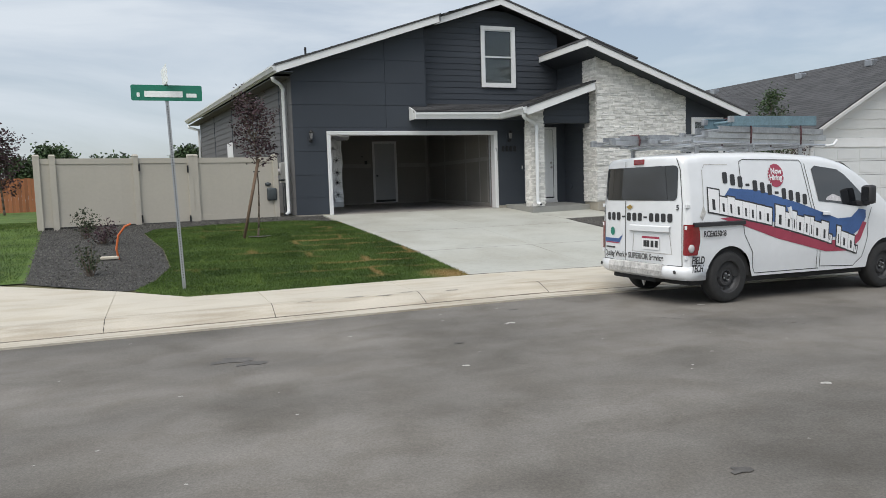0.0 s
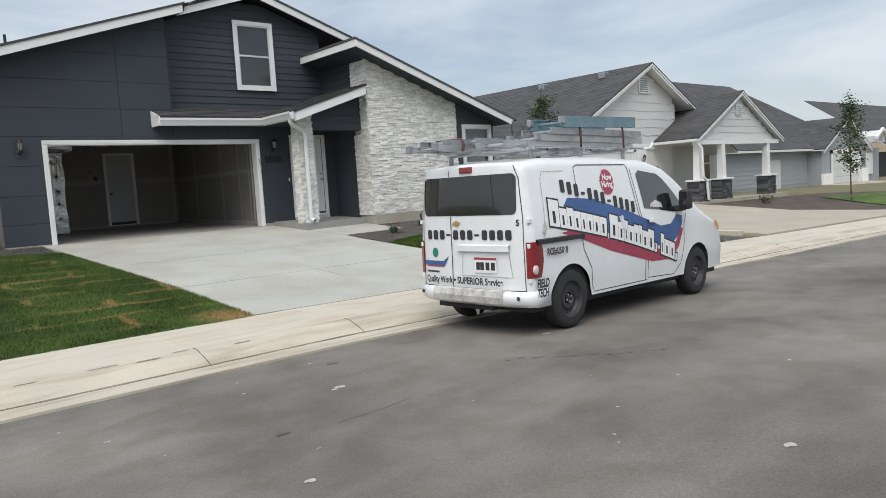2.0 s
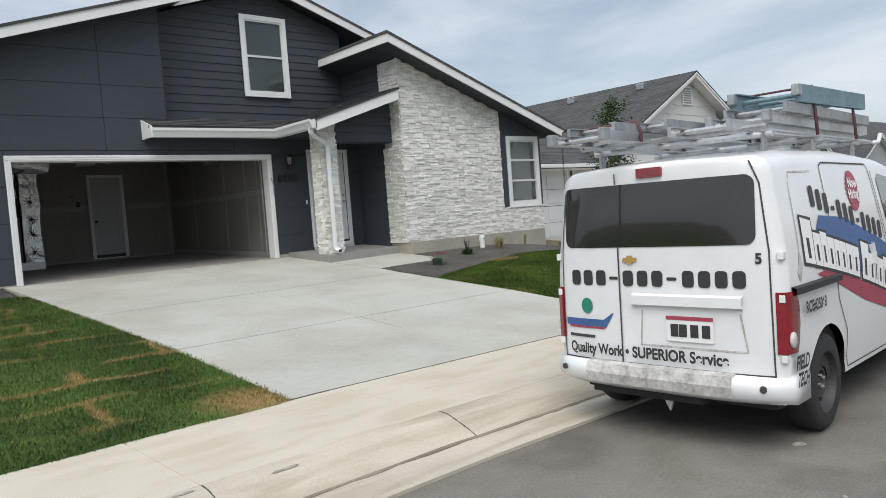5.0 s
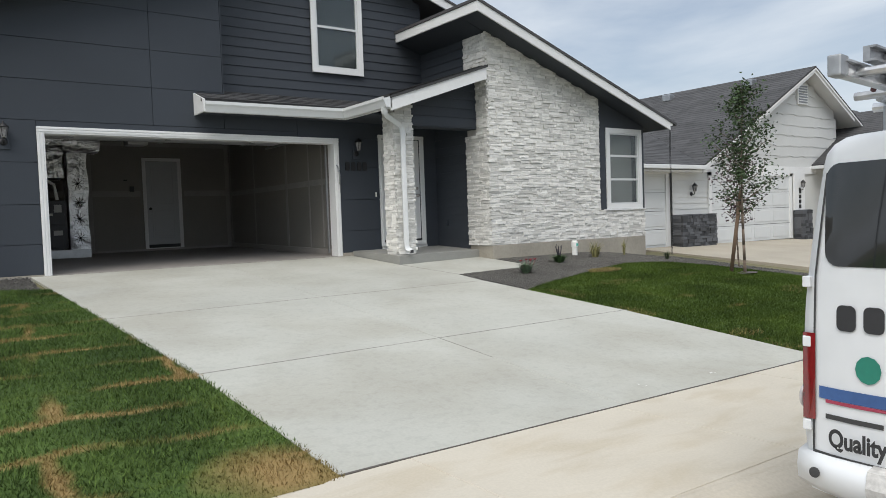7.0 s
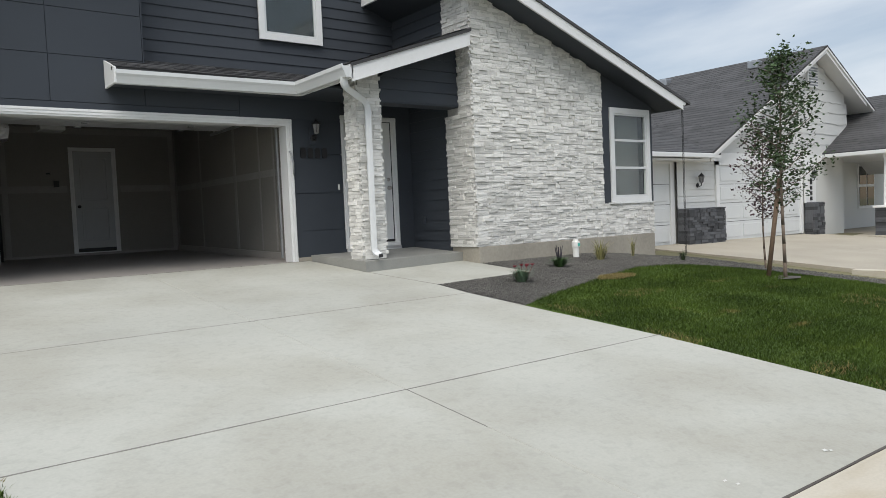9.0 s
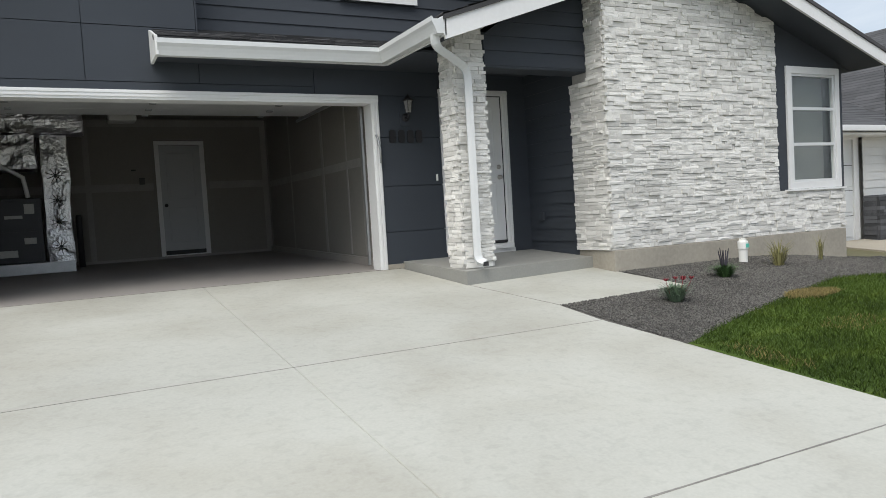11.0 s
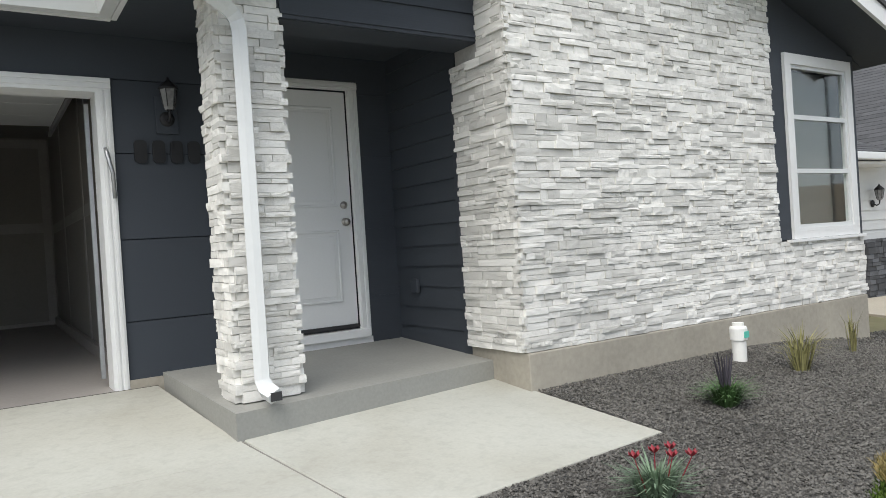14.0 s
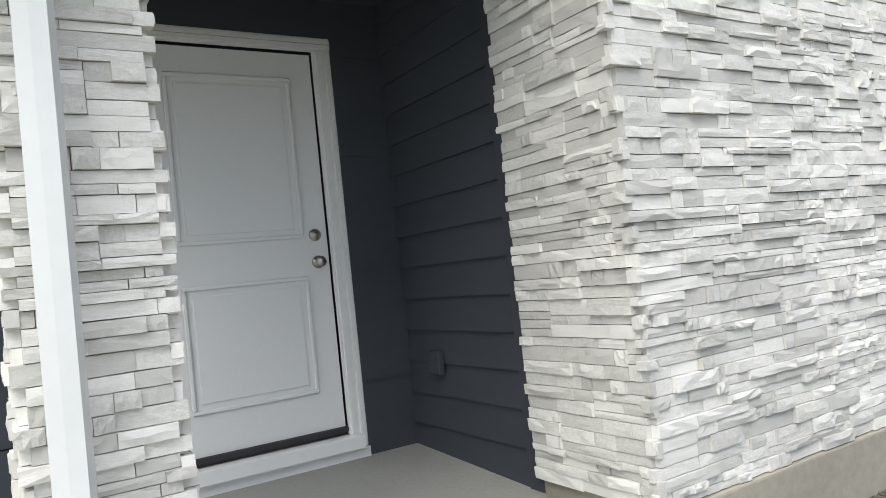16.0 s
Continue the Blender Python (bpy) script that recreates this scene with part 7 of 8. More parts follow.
part("sign_panel", hexa(bmesh.new(), [(-.565, 11.9, 3.08), (-.55, 11.9, 3.08), (-.60, 12.55, 3.08), (-.615, 12.55, 3.08), (-.575, 11.9, 3.32), (-.56, 11.9, 3.32), (-.62, 12.55, 3.32), (-.635, 12.55, 3.32)]), M["sign_white"], sign, "pale back of the crossing sign")
part("bracket", block(-.60, -.55, 12.2, 12.3, 3.06, 3.09), M["galv"], sign)


# trees and shrubs
def leaves(name, parent, centres, count, size, material, seed, flat=0.4):
    """Many small folded leaves scattered about twig points."""
    rr = np.random.RandomState(seed)
    c = np.array(centres)
    pick = rr.randint(0, len(c), count)
    pos = c[pick, :3] + rr.normal(0, 1, (count, 3)) * c[pick, 3:4]
    a = rr.normal(0, 1, (count, 3))
    a[:, 2] *= flat
    a /= np.linalg.norm(a, axis=1)[:, None]
    b = np.cross(a, rr.normal(0, 1, (count, 3)))
    b /= np.linalg.norm(b, axis=1)[:, None]
    s = size * rr.uniform(.6, 1.25, (count, 1))
    nrm = np.cross(a, b) * s * .12
    v = np.stack([pos, pos + a * s * .45 + b * s * .30 + nrm, pos + a * s, pos + a * s * .45 - b * s * .30 + nrm], 1).reshape(-1, 3)
    f = np.arange(count * 4).reshape(-1, 4)
    faces = np.concatenate([f[:, [0, 1, 2]], f[:, [0, 2, 3]]])
    me = bpy.data.meshes.new(name)
    me.from_pydata(v.tolist(), [], faces.tolist())
    me.materials.append(material)
    ob = new(name, me)
    ob.parent = parent
    ob.matrix_parent_inverse = parent.matrix_world.inverted()
    return ob


def young_tree(label, at, top, crown0, spread, count, leaf, material, seed, lean=(0, 0), taper=0.6, trunk_r=0.028, name="tree", shoots=0):
    """A slim tree: tapered trunk, rising limbs, twigs, and a loose crown of leaves."""
    rr = random.Random(seed)
    x, y = at
    z0 = height(x, y)
    th = thing(name, label, "tree", (x, y, z0))
    stem = lambda t: (x + lean[0] * t + .04 * math.sin(t * 5 + seed), y + lean[1] * t + .03 * math.cos(t * 4 + seed), z0 - .05 + (top - z0) * t)
    bm = bmesh.new()
    n = 12
    for k in range(n):
        rod(bm, stem(k / n), stem((k + 1) / n), trunk_r * (1 - .8 * k / n), trunk_r * (1 - .8 * (k + 1) / n), 8)
    part("trunk", bm, M["bark"], th, smooth=True)
    cents = []
    bm = bmesh.new()
    t0 = (crown0 - z0) / (top - z0)
    for k in range(26):
        t = t0 * .85 + (1 - t0 * .85) * (k / 26) ** 0.9
        p = Vector(stem(t))
        a = k * 2.4 + rr.uniform(-.5, .5)
        f = (k / 25)
        ln = spread * (1 - taper * f) * rr.uniform(.55, 1.1) * (0.65 + 0.35 * min(1, f * 5))
        q = p + Vector((math.cos(a) * ln, math.sin(a) * ln, ln * rr.uniform(.35, 1.0)))
        m = p.lerp(q, .55) + Vector((0, 0, -.04 * ln))
        rod(bm, p, m, .009, .006, 5)
        rod(bm, m, q, .006, .003, 5)
        for s in range(7):
            w_ = p.lerp(q, .3 + .7 * s / 6)
            tw = w_ + Vector((rr.uniform(-.16, .16), rr.uniform(-.16, .16), rr.uniform(-.06, .18))) * spread
            rod(bm, w_, tw, .003, .002, 4)
            cents.append((*tw, .055 * (0.6 + spread)))
    for k in range(shoots):
        a = rr.uniform(0, 6.3)
        p = Vector(stem(.72))
        q = p + Vector((math.cos(a) * .55, math.sin(a) * .35, rr.uniform(.7, 1.1)))
        rod(bm, p, q, .008, .003, 5)
        for s in range(4):
            cents.append((*p.lerp(q, .75 + s * .08), .05))
    part("branchwork", bm, M["bark"], th)
    leaves("crown", th, cents, count, leaf, material, seed)
    return th


young_tree("slim young tree with dull green leaves on the lawn", (13.55, 15.14), 3.62, 1.60, 0.74, 3300, 0.062, M["leaf_green"], 3, (0.10, 0.02), 0.72)
young_tree("small dark-leaved tree beside the gravel bed", (16.05, 16.75), 2.75, 1.35, 0.62, 1300, 0.06, M["leaf_purple"], 4, (-0.05, 0), 0.5, 0.02)
young_tree("purple-leaved young tree tied to a leaning stake", (1.17, 17.07), 3.42, 2.36, 0.56, 1750, 0.072, M["leaf_purple"], 6, (0.02, 0), 0.35, 0.022, shoots=6)
young_tree("dark-leaved tree before the wooden fence", (-7.4, 38.0), 4.3, 1.9, 1.25, 2000, 0.14, M["leaf_purple"], 8, (0, 0), 0.4, 0.05)
young_tree("dark-leaved tree before the wooden fence", (-9.4, 36.0), 4.6, 1.9, 1.25, 2000, 0.14, M["leaf_purple"], 9, (0, 0), 0.4, 0.05)
young_tree("slim pale-green street tree before the grey house", (35.0, 15.6), 4.2, 1.2, 1.0, 1800, 0.12, M["leaf_green"], 10, (0, 0), 0.6, 0.04)
stk = thing("tree_stake", "brown wooden stake leaning on a young tree", "stake", (0.84, 16.95, 0.55), group="tree stakes")
part("pole", rod(bmesh.new(), (0.84, 16.95, 0.5), (1.24, 17.02, 2.22), 0.032), M["stake"], stk, smooth=True)
part("tie", tube(bmesh.new(), [(1.12, 16.98, 1.95), (1.22, 17.10, 1.97), (1.17, 17.0, 2.0)], ring(.012, 6)), M["black_plastic"], stk)
stk = thing("tree_stake", "brown wooden stake leaning on a young tree", "stake", (13.45, 15.40, 0.35), group="tree stakes")
part("pole", rod(bmesh.new(), (13.47, 15.33, 0.3), (13.61, 15.20, 1.80), 0.032), M["stake"], stk, smooth=True)
part("tie", tube(bmesh.new(), [(13.62, 15.26, 1.6), (13.57, 15.12, 1.62), (13.53, 15.22, 1.64)], ring(.012, 6)), M["black_plastic"], stk)
for x, y in ((13.55, 15.14), (1.17, 17.07)):
    bm = bmesh.new()
    z = height(x, y)
    bm.faces.new([bm.verts.new((x + .24 * math.cos(k * .524) * (1 + .2 * math.sin(k * 3)), y + .24 * math.sin(k * .524), z + .012)) for k in range(12)])
    tagged(part("soil", bm, M["joint"]), "bare dark soil round a tree", "soil", kind="structure")


def far_tree(x, y, w_, h_, seed, material):
    rr = random.Random(seed)
    th = thing("tree", "dark green broad tree far behind the fence", "tree", (x, y, .8), group="far trees")
    part("trunk", rod(bmesh.new(), (x, y, .6), (x, y, .8 + h_ * .4), .4, .2), M["bark"], th)
    cents = []
    for k in range(60):
        a, u = rr.uniform(0, 6.3), rr.random()
        r_ = w_ * math.sqrt(rr.random()) * (1 - .5 * u)
        cents.append((x + r_ * math.cos(a), y + r_ * math.sin(a) * .6, .8 + h_ * (.25 + .7 * u) * (1 - .12 * (r_ / w_) ** 2), h_ * .055))
    leaves("crown", th, cents, 4200, h_ * .075, material, seed, 1.0)


for i, (x, y, w_, h_) in enumerate(((-22, 118, 6.0, 7.4), (-16, 120, 5.0, 8.4), (-8, 124, 6.5, 7.0), (3.0, 122, 3.0, 8.2), (7.2, 124, 2.8, 9.0), (-40, 110, 7, 8.5), (-47, 105, 7, 9))):
    far_tree(x, y, w_, h_, 20 + i, M["leaf_green"])


def shrub(name, label, x, y, w_, h_, count, leaf, material, seed, category="shrub"):
    rr = random.Random(seed)
    z = height(x, y) - .02
    th = thing(name, label, category, (x, y, z))
    bm = bmesh.new()
    cents = []
    for k in range(22):
        a, r_ = rr.uniform(0, 6.3), w_ * math.sqrt(rr.random())
        q = Vector((x + r_ * math.cos(a), y + r_ * math.sin(a), z + h_ * rr.uniform(.45, 1) * (1 - .3 * r_ / w_)))
        rod(bm, (x + .2 * r_ * math.cos(a), y + .2 * r_ * math.sin(a), z), q, .006, .002, 4)
        for s in (.45, .7, .9, 1.0):
            cents.append((*Vector((x, y, z)).lerp(q, s), w_ * .16))
    part("stems", bm, M["bark"], th)
    leaves("foliage", th, cents, count, leaf, material, seed, .8)
    return th


shrub("shrub", "dark green shrub in the gravel bed", -2.28, 18.2, .28, .78, 420, .055, M["leaf_bush"], 31)
shrub("shrub", "purplish shrub in the gravel bed", -1.92, 17.2, .33, .55, 450, .055, M["leaf_purple"], 32)
shrub("shrub", "small green shrub near the pavement", -1.86, 13.75, .22, .60, 330, .045, M["leaf_bush"], 33)
shrub("shrub", "low green shrub by the white house", 30.5, 17.4, .35, .5, 200, .07, M["leaf_bush"], 34)
shrub("shrub", "low green shrub by the grey house", 40.5, 15.0, .5, .9, 300, .1, M["leaf_bush"], 35)
shrub("shrub", "low green shrub by the grey house", 45.5, 14.6, .6, 1.1, 300, .1, M["leaf_bush"], 36)
shrub("shrub", "low green shrub by the grey house", 37.4, 13.3, .5, .7, 300, .1, M["leaf_bush"], 37)


def tuft(name, label, x, y, h_, spread, count, material, seed, heads=None, head_mat=None):
    """A clump of narrow blades, some with flower heads."""
    rr = random.Random(seed)
    z = height(x, y) - .01
    th = thing(name, label, "plant", (x, y, z))
    bm = bmesh.new()
    for k in range(count):
        a, l_ = rr.uniform(0, 6.3), h_ * rr.uniform(.5, 1.1)
        o = spread * rr.uniform(.1, 1.0)
        b0 = Vector((x + .25 * o * math.cos(a), y + .25 * o * math.sin(a), z))
        m = b0 + Vector((math.cos(a) * o * .35, math.sin(a) * o * .35, l_ * .7))
        t = b0 + Vector((math.cos(a) * o, math.sin(a) * o, l_ * (.75 if rr.random() < .4 else 1)))
        s = Vector((-math.sin(a), math.cos(a), 0)) * .0045
        v = [bm.verts.new(p) for p in (b0 - s, b0 + s, m + s, m - s, t)]
        bm.faces.new(v[:4])
        bm.faces.new((v[3], v[2], v[4]))
    part("foliage", bm, material, th)
    for k in range(heads or 0):
        a, o = rr.uniform(0, 6.3), spread * (rr.uniform(.2, .8) if head_mat is M["flower_red"] else rr.uniform(.1, .45))
        q = Vector((x + o * math.cos(a), y + o * math.sin(a), z + h_ * (rr.uniform(.95, 1.25) if head_mat is M["flower_red"] else rr.uniform(1.6, 2.1))))
        bm = bmesh.new()
        if head_mat is M["flower_red"]:
            rod(bm, (x + o * .3 * math.cos(a), y + o * .3 * math.sin(a), z), q, .003, .002, 4)
            for j in range(6):
                b_ = j * 1.05
                bm.faces.new([bm.verts.new(q + Vector(p)) for p in ((0, 0, 0), (.024 * math.cos(b_ - .5), .024 * math.sin(b_ - .5), .018), (.028 * math.cos(b_), .028 * math.sin(b_), .034), (.024 * math.cos(b_ + .5), .024 * math.sin(b_ + .5), .018))])
        else:
            rod(bm, (x + o * .4 * math.cos(a), y + o * .4 * math.sin(a), z + h_ * .8), q, .009, .004, 6)
        part("flower", bm, head_mat, th)
    return th


tuft("pinks", "grey-green flowering clump with crimson blooms", 10.08, 16.93, .20, .20, 420, M["leaf_grey"], 51, 5, M["flower_red"])
tuft("lavender", "green clump with dark purple flower spikes", 11.58, 17.64, .17, .22, 420, M["leaf_fresh"], 52, 9, M["lavender"])
tuft("ornamental_grass", "yellowing tuft of ornamental grass", 12.80, 17.86, .34, .24, 120, M["leaf_straw"], 53)
tuft("dry_plant", "dry tan plant by the foundation", 13.9, 18.05, .36, .10, 40, M["leaf_straw"], 54)
tuft("small_plant", "small dark plant by the house corner", 14.6, 17.5, .20, .14, 60, M["leaf_bush"], 55)
pipe = thing("cleanout_pipe", "white plastic pipe stub with a cap and teal label", "pipe", (12.70, 18.31, .66))
part("tube", lathe(bmesh.new(), [(.055, .58), (.055, .86)], 24, (12.70, 18.31, 0)), M["pvc"], pipe)
part("cap", lathe(bmesh.new(), [(.066, .83), (.068, .92), (.062, .935), (.045, .94), (.045, .965), (.02, .967)], 24, (12.70, 18.31, 0)), M["pvc"], pipe, "white screw cap")
part("label", block(12.68, 12.735, 18.238, 18.246, .85, .90), M["teal"], pipe)
chain = thing("rain_chain", "dark metal rain chain hanging from the gutter corner", "chain", (15.74, 18.2, .5))
for k in range(72):
    zc = 3.36 - k * .04
    if zc < height(15.74, 18.2) + .02:
        break
    bm = tube(bmesh.new(), [(.012, 0, .022), (.020, 0, 0), (.012, 0, -.022), (-.012, 0, -.022), (-.020, 0, 0), (-.012, 0, .022), (.012, 0, .022)], ring(.005, 5))
    bm.transform(pose(15.74, 18.2, zc, 0, 0, 90 * (k % 2)))
    part("link", bm, M["black_metal"], chain)
hose = thing("conduit_stub", "orange plastic conduit bent out of the gravel", "conduit", (-1.5, 15.2, .4))
part("tube", tube(bmesh.new(), [(-1.52, 15.2, .38), (-1.55, 15.18, .58), (-1.50, 15.12, .82), (-1.38, 15.05, .98), (-1.28, 15.0, 1.02)], ring(.018, 8)), M["orange"], hose, smooth=True)
part("pad", block(-1.82, -1.52, 15.15, 15.35, .40, .445, .01), M["walk_concrete"], hose)

M["digit_black"] = mat("digit_black", (0.006, 0.006, 0.007), 0.5, vary=0.2)
# lamps, digits and fittings on the front
lantern(8.91, 20.40, 2.88, s=1.0, label="black wall lantern beside the garage opening")
lantern(3.04, 20.40, 2.91, s=1.0, label="black wall lantern beside the garage opening")
part("lamp_plate", block(8.83, 8.99, 20.392, 20.409, 2.70, 2.98, .004), M["panel"], house)
part("lamp_plate", block(2.96, 3.12, 20.392, 20.409, 2.73, 3.0, .004), M["panel"], house)
for k in range(4):
    part("bar", prism(bmesh.new(), [(a, 20.392, b) for a, b in round_rect(8.665 + k * .128, 8.755 + k * .128, 2.48, 2.65, .03)], (0, .016, 0)), M["digit_black"], house)
part("latch_handle", tube(bmesh.new(), [(8.47, 20.38, 2.58), (8.47, 20.34, 2.55), (8.50, 20.33, 2.40), (8.51, 20.36, 2.22)], ring(.014, 8)), M["galv"], house, smooth=True)
part("doorbell", block(9.315, 9.345, 20.395, 20.409, 1.97, 2.06, .004), M["pvc"], house)
part("outlet_cover", block(10.775, 10.812, 20.03, 20.13, 1.34, 1.46, .008), M["lap"], house, "dark outdoor outlet cover")
# meters and pipes on the side wall
em = thing("electric_meter", "grey electric meter box with conduit on the side wall", "meter", (2.4, 21.0, 1.9))
part("box", block(2.30, 2.50, 20.98, 21.28, 1.75, 2.30, .01), M["box_grey"], em)
part("dial", lathe(bmesh.new(), [(.09, 0), (.09, -.08), (.07, -.11)], 20, (2.30, 21.13, 2.05), "x"), M["lamp_clear"], em, smooth=True)
part("conduit", rod(bmesh.new(), (2.42, 21.08, .8), (2.42, 21.08, 1.75), .035), M["meter_grey"], em)
gm = thing("gas_meter", "grey gas meter on pipes by the fence", "meter", (2.2, 21.1, .85))
part("meter", block(1.86, 2.12, 20.62, 20.86, 1.28, 1.62, .05), M["meter_grey"], gm, smooth=True)
part("regulator", lathe(bmesh.new(), [(.02, -.05), (.08, -.03), (.08, .03), (.02, .05)], 14, (1.90, 20.70, 1.72)), M["meter_grey"], gm, smooth=True)
part("pipe", tube(bmesh.new(), [(1.99, 20.74, 1.62), (1.99, 20.74, 1.78), (2.10, 20.78, 1.82), (2.42, 20.86, 1.82)], ring(.02, 8)), M["meter_grey"], gm, smooth=True)
part("pipe", rod(bmesh.new(), (1.92, 20.74, .8), (1.92, 20.74, 1.30), .022), M["black_plastic"], gm)
for k, (x, y) in enumerate(((5.4, 25.0), (3.6, 27.0))):
    zr = ROOF(x)
    part("roof_pipe", rod(bmesh.new(), (x if k else 3.1, 20.9 if not k else y, ROOF(3.1) - .1 if not k else zr - .1), (x if k else 3.1, 20.9 if not k else y, (ROOF(3.1) if not k else zr) + .3), .03 if not k else .09), M["black_metal"], house)
part("side_window", hexa(bmesh.new(), [(XL(27.6) - .045, 27.6, 2.3), (XL(27.6), 27.6, 2.3), (XL(28.5), 28.5, 2.3), (XL(28.5) - .045, 28.5, 2.3), (XL(27.6) - .045, 27.6, 3.3), (XL(27.6), 27.6, 3.3), (XL(28.5), 28.5, 3.3), (XL(28.5) - .045, 28.5, 3.3)]), M["trim"], house, "white-framed side window")

# inside the garage
fu = thing("furnace", "black furnace cabinet on a low stand", "furnace", (4.2, 25.3, FL(25.3)))
part("cabinet", block(3.75, 4.52, 25.0, 25.7, 1.12, 2.15, .01), M["furnace"], fu)
part("stand", block(3.72, 4.95, 24.98, 25.75, .93, 1.11, .005), M["galv"], fu)
part("door_panel", block(3.80, 4.47, 24.985, 24.999, 1.65, 2.10, .004), M["furnace"], fu)
part("door_panel", block(3.80, 4.47, 24.985, 24.999, 1.17, 1.62, .004), M["furnace"], fu)
for x0, x1, z0, z1 in ((4.0, 4.25, 1.83, 1.88), (4.28, 4.42, 1.90, 2.06), (4.25, 4.42, 1.42, 1.52), (3.9, 4.15, 1.22, 1.33)):
    part("sticker", block(x0, x1, 24.98, 24.984, z0, z1), M["box_grey"], fu)
du = thing("foil_duct", "shiny foil-wrapped duct beside the furnace", "duct", (4.75, 25.3, FL(25.3)))


def crinkle(x0, x1, y0, y1, z0, z1, seed):
    bm = block(x0, x1, y0, y1, z0, z1)
    bmesh.ops.subdivide_edges(bm, edges=bm.edges[:], cuts=7, use_grid_fill=True)
    for v in bm.verts:
        d = noise.noise_vector(v.co * 5 + Vector((seed, 0, 0))) * .035
        v.co += d
    return bm


part("riser", crinkle(4.57, 4.95, 25.05, 25.5, 1.08, 3.16, 1), M["foil"], du)
part("plenum", crinkle(3.0, 5.22, 24.95, 25.55, 3.18, 3.55, 2), M["foil"], du)
part("top_box", crinkle(3.78, 4.5, 25.05, 25.6, 2.62, 3.17, 3), M["foil"], du)
for z in (1.35, 1.75, 2.1, 2.5):
    bm = bmesh.new()
    for k in range(9):
        a = k * .7
        rod(bm, (4.76, 25.03, z), (4.76 + .13 * math.cos(a), 25.0, z + .13 * math.sin(a)), .008, .003, 5)
    part("tape_star", bm, M["black_plastic"], du)
fl_ = thing("flue_pipe", "white plastic flue pipes over the furnace", "pipe", (4.0, 25.2, 2.15))
part("pipe", tube(bmesh.new(), [(3.2, 25.1, 3.1), (3.9, 25.05, 2.75), (4.30, 25.0, 2.48), (4.35, 25.0, 2.16)], ring(.035, 8)), M["pvc"], fl_, smooth=True)
bo = thing("bollard", "black steel bollard on the garage floor", "bollard", (5.06, 26.0, FL(26.0)))
part("post", lathe(bmesh.new(), [(.05, FL(26) - .01), (.05, FL(26) + .88), (.04, FL(26) + .92), (.01, FL(26) + .93)], 16, (5.06, 26.0, 0)), M["black_plastic"], bo, smooth=True)
part("keypad", block(6.15, 6.25, 26.585, 26.61, 2.40, 2.53, .005), M["black_plastic"], house)
part("light_switch", block(6.02, 6.10, 26.60, 26.61, 2.66, 2.69), M["black_plastic"], house)
od = thing("overhead_door", "white sectional garage door rolled up under the ceiling", "garage door", (6, 22, 3.2))
for k in range(4):
    part("section", block(3.62, 8.38, 20.95 + k * .56, 21.50 + k * .56, 3.22, 3.27, .004), M["white_metal"], od)
    for x in (4.3, 6.0, 7.7):
        part("hinge", block(x - .04, x + .04, 21.46 + k * .56, 21.56 + k * .56, 3.20, 3.22), M["galv"], od)
for x in (3.60, 8.40):
    part("track", tube(bmesh.new(), [(x, 20.70, .9), (x, 20.70, 2.95), (x, 20.80, 3.15), (x, 21.0, 3.20), (x, 23.6, 3.20)], [(-.015, -.02), (.015, -.02), (.015, .02), (-.015, .02)]), M["galv"], od)
    part("hanger", block(x - .015, x + .015, 23.4, 23.43, 3.2, 3.64), M["galv"], od)
part("spring_shaft", rod(bmesh.new(), (3.6, 20.72, 3.34), (8.4, 20.72, 3.34), .018), M["galv"], od)
part("spring", rod(bmesh.new(), (4.2, 20.72, 3.34), (6.4, 20.72, 3.34), .035), M["black_metal"], od)
op = thing("door_opener", "grey garage-door opener hung from the ceiling", "opener", (5.75, 24.1, 3.3))
part("housing", block(5.55, 5.95, 23.9, 24.3, 3.24, 3.42, .02), M["box_grey"], op)
part("rail", block(5.73, 5.77, 20.75, 23.9, 3.36, 3.40), M["galv"], op)
part("strut", block(5.6, 5.63, 24.1, 24.13, 3.42, 3.64), M["galv"], op)
part("strut", block(5.87, 5.9, 24.1, 24.13, 3.42, 3.64), M["galv"], op)
# marks on the road and the drive
M["paint_fleck"] = mat("paint_fleck", (0.40, 0.385, 0.35), 0.8, vary=0.35, big=30)
M["kerb_mark"] = mat("kerb_mark", (0.30, 0.28, 0.245), 0.85, vary=0.35, big=14)
M["stain"] = mat("stain", (0.095, 0.088, 0.080), 0.8, vary=0.35, big=6)
M["rust"] = mat("rust", (0.36, 0.33, 0.28), 0.8, vary=0.2, big=6)


def fleck(name, x, y, r_, material, label, seed, lift=.0015, long=1.0):
    rr = random.Random(seed)
    bm = bmesh.new()
    pts = []
    for k in range(10):
        q = r_ * rr.uniform(.5, 1.2)
        px, py = x + long * q * math.cos(k * .628), y + q * math.sin(k * .628)
        pts.append((px, py, height(px, py) + lift if y > 9.4 else fall(px, py) - .003 * abs(py - 3) + lift + .002))
    bm.faces.new([bm.verts.new(p) for p in pts])
    tagged(part(name, bm, material), label, "mark", kind="structure")


rr = random.Random(77)
for k in range(70):
    fleck("paint_fleck", rr.uniform(-3, 13), rr.uniform(2.6, 9.2), rr.uniform(.005, .015), M["paint_fleck"], "pale fleck of paint on the asphalt", k, long=rr.uniform(1, 2))
for x, y, r_ in ((2.79, 8.13, .035), (2.72, 8.10, .02), (5.39, 8.13, .035), (3.71, 4.87, .03), (1.6, 6.6, .025)):
    fleck("paint_fleck", x, y, r_, M["paint_fleck"], "pale fleck of paint on the asphalt", 5, long=1.5)
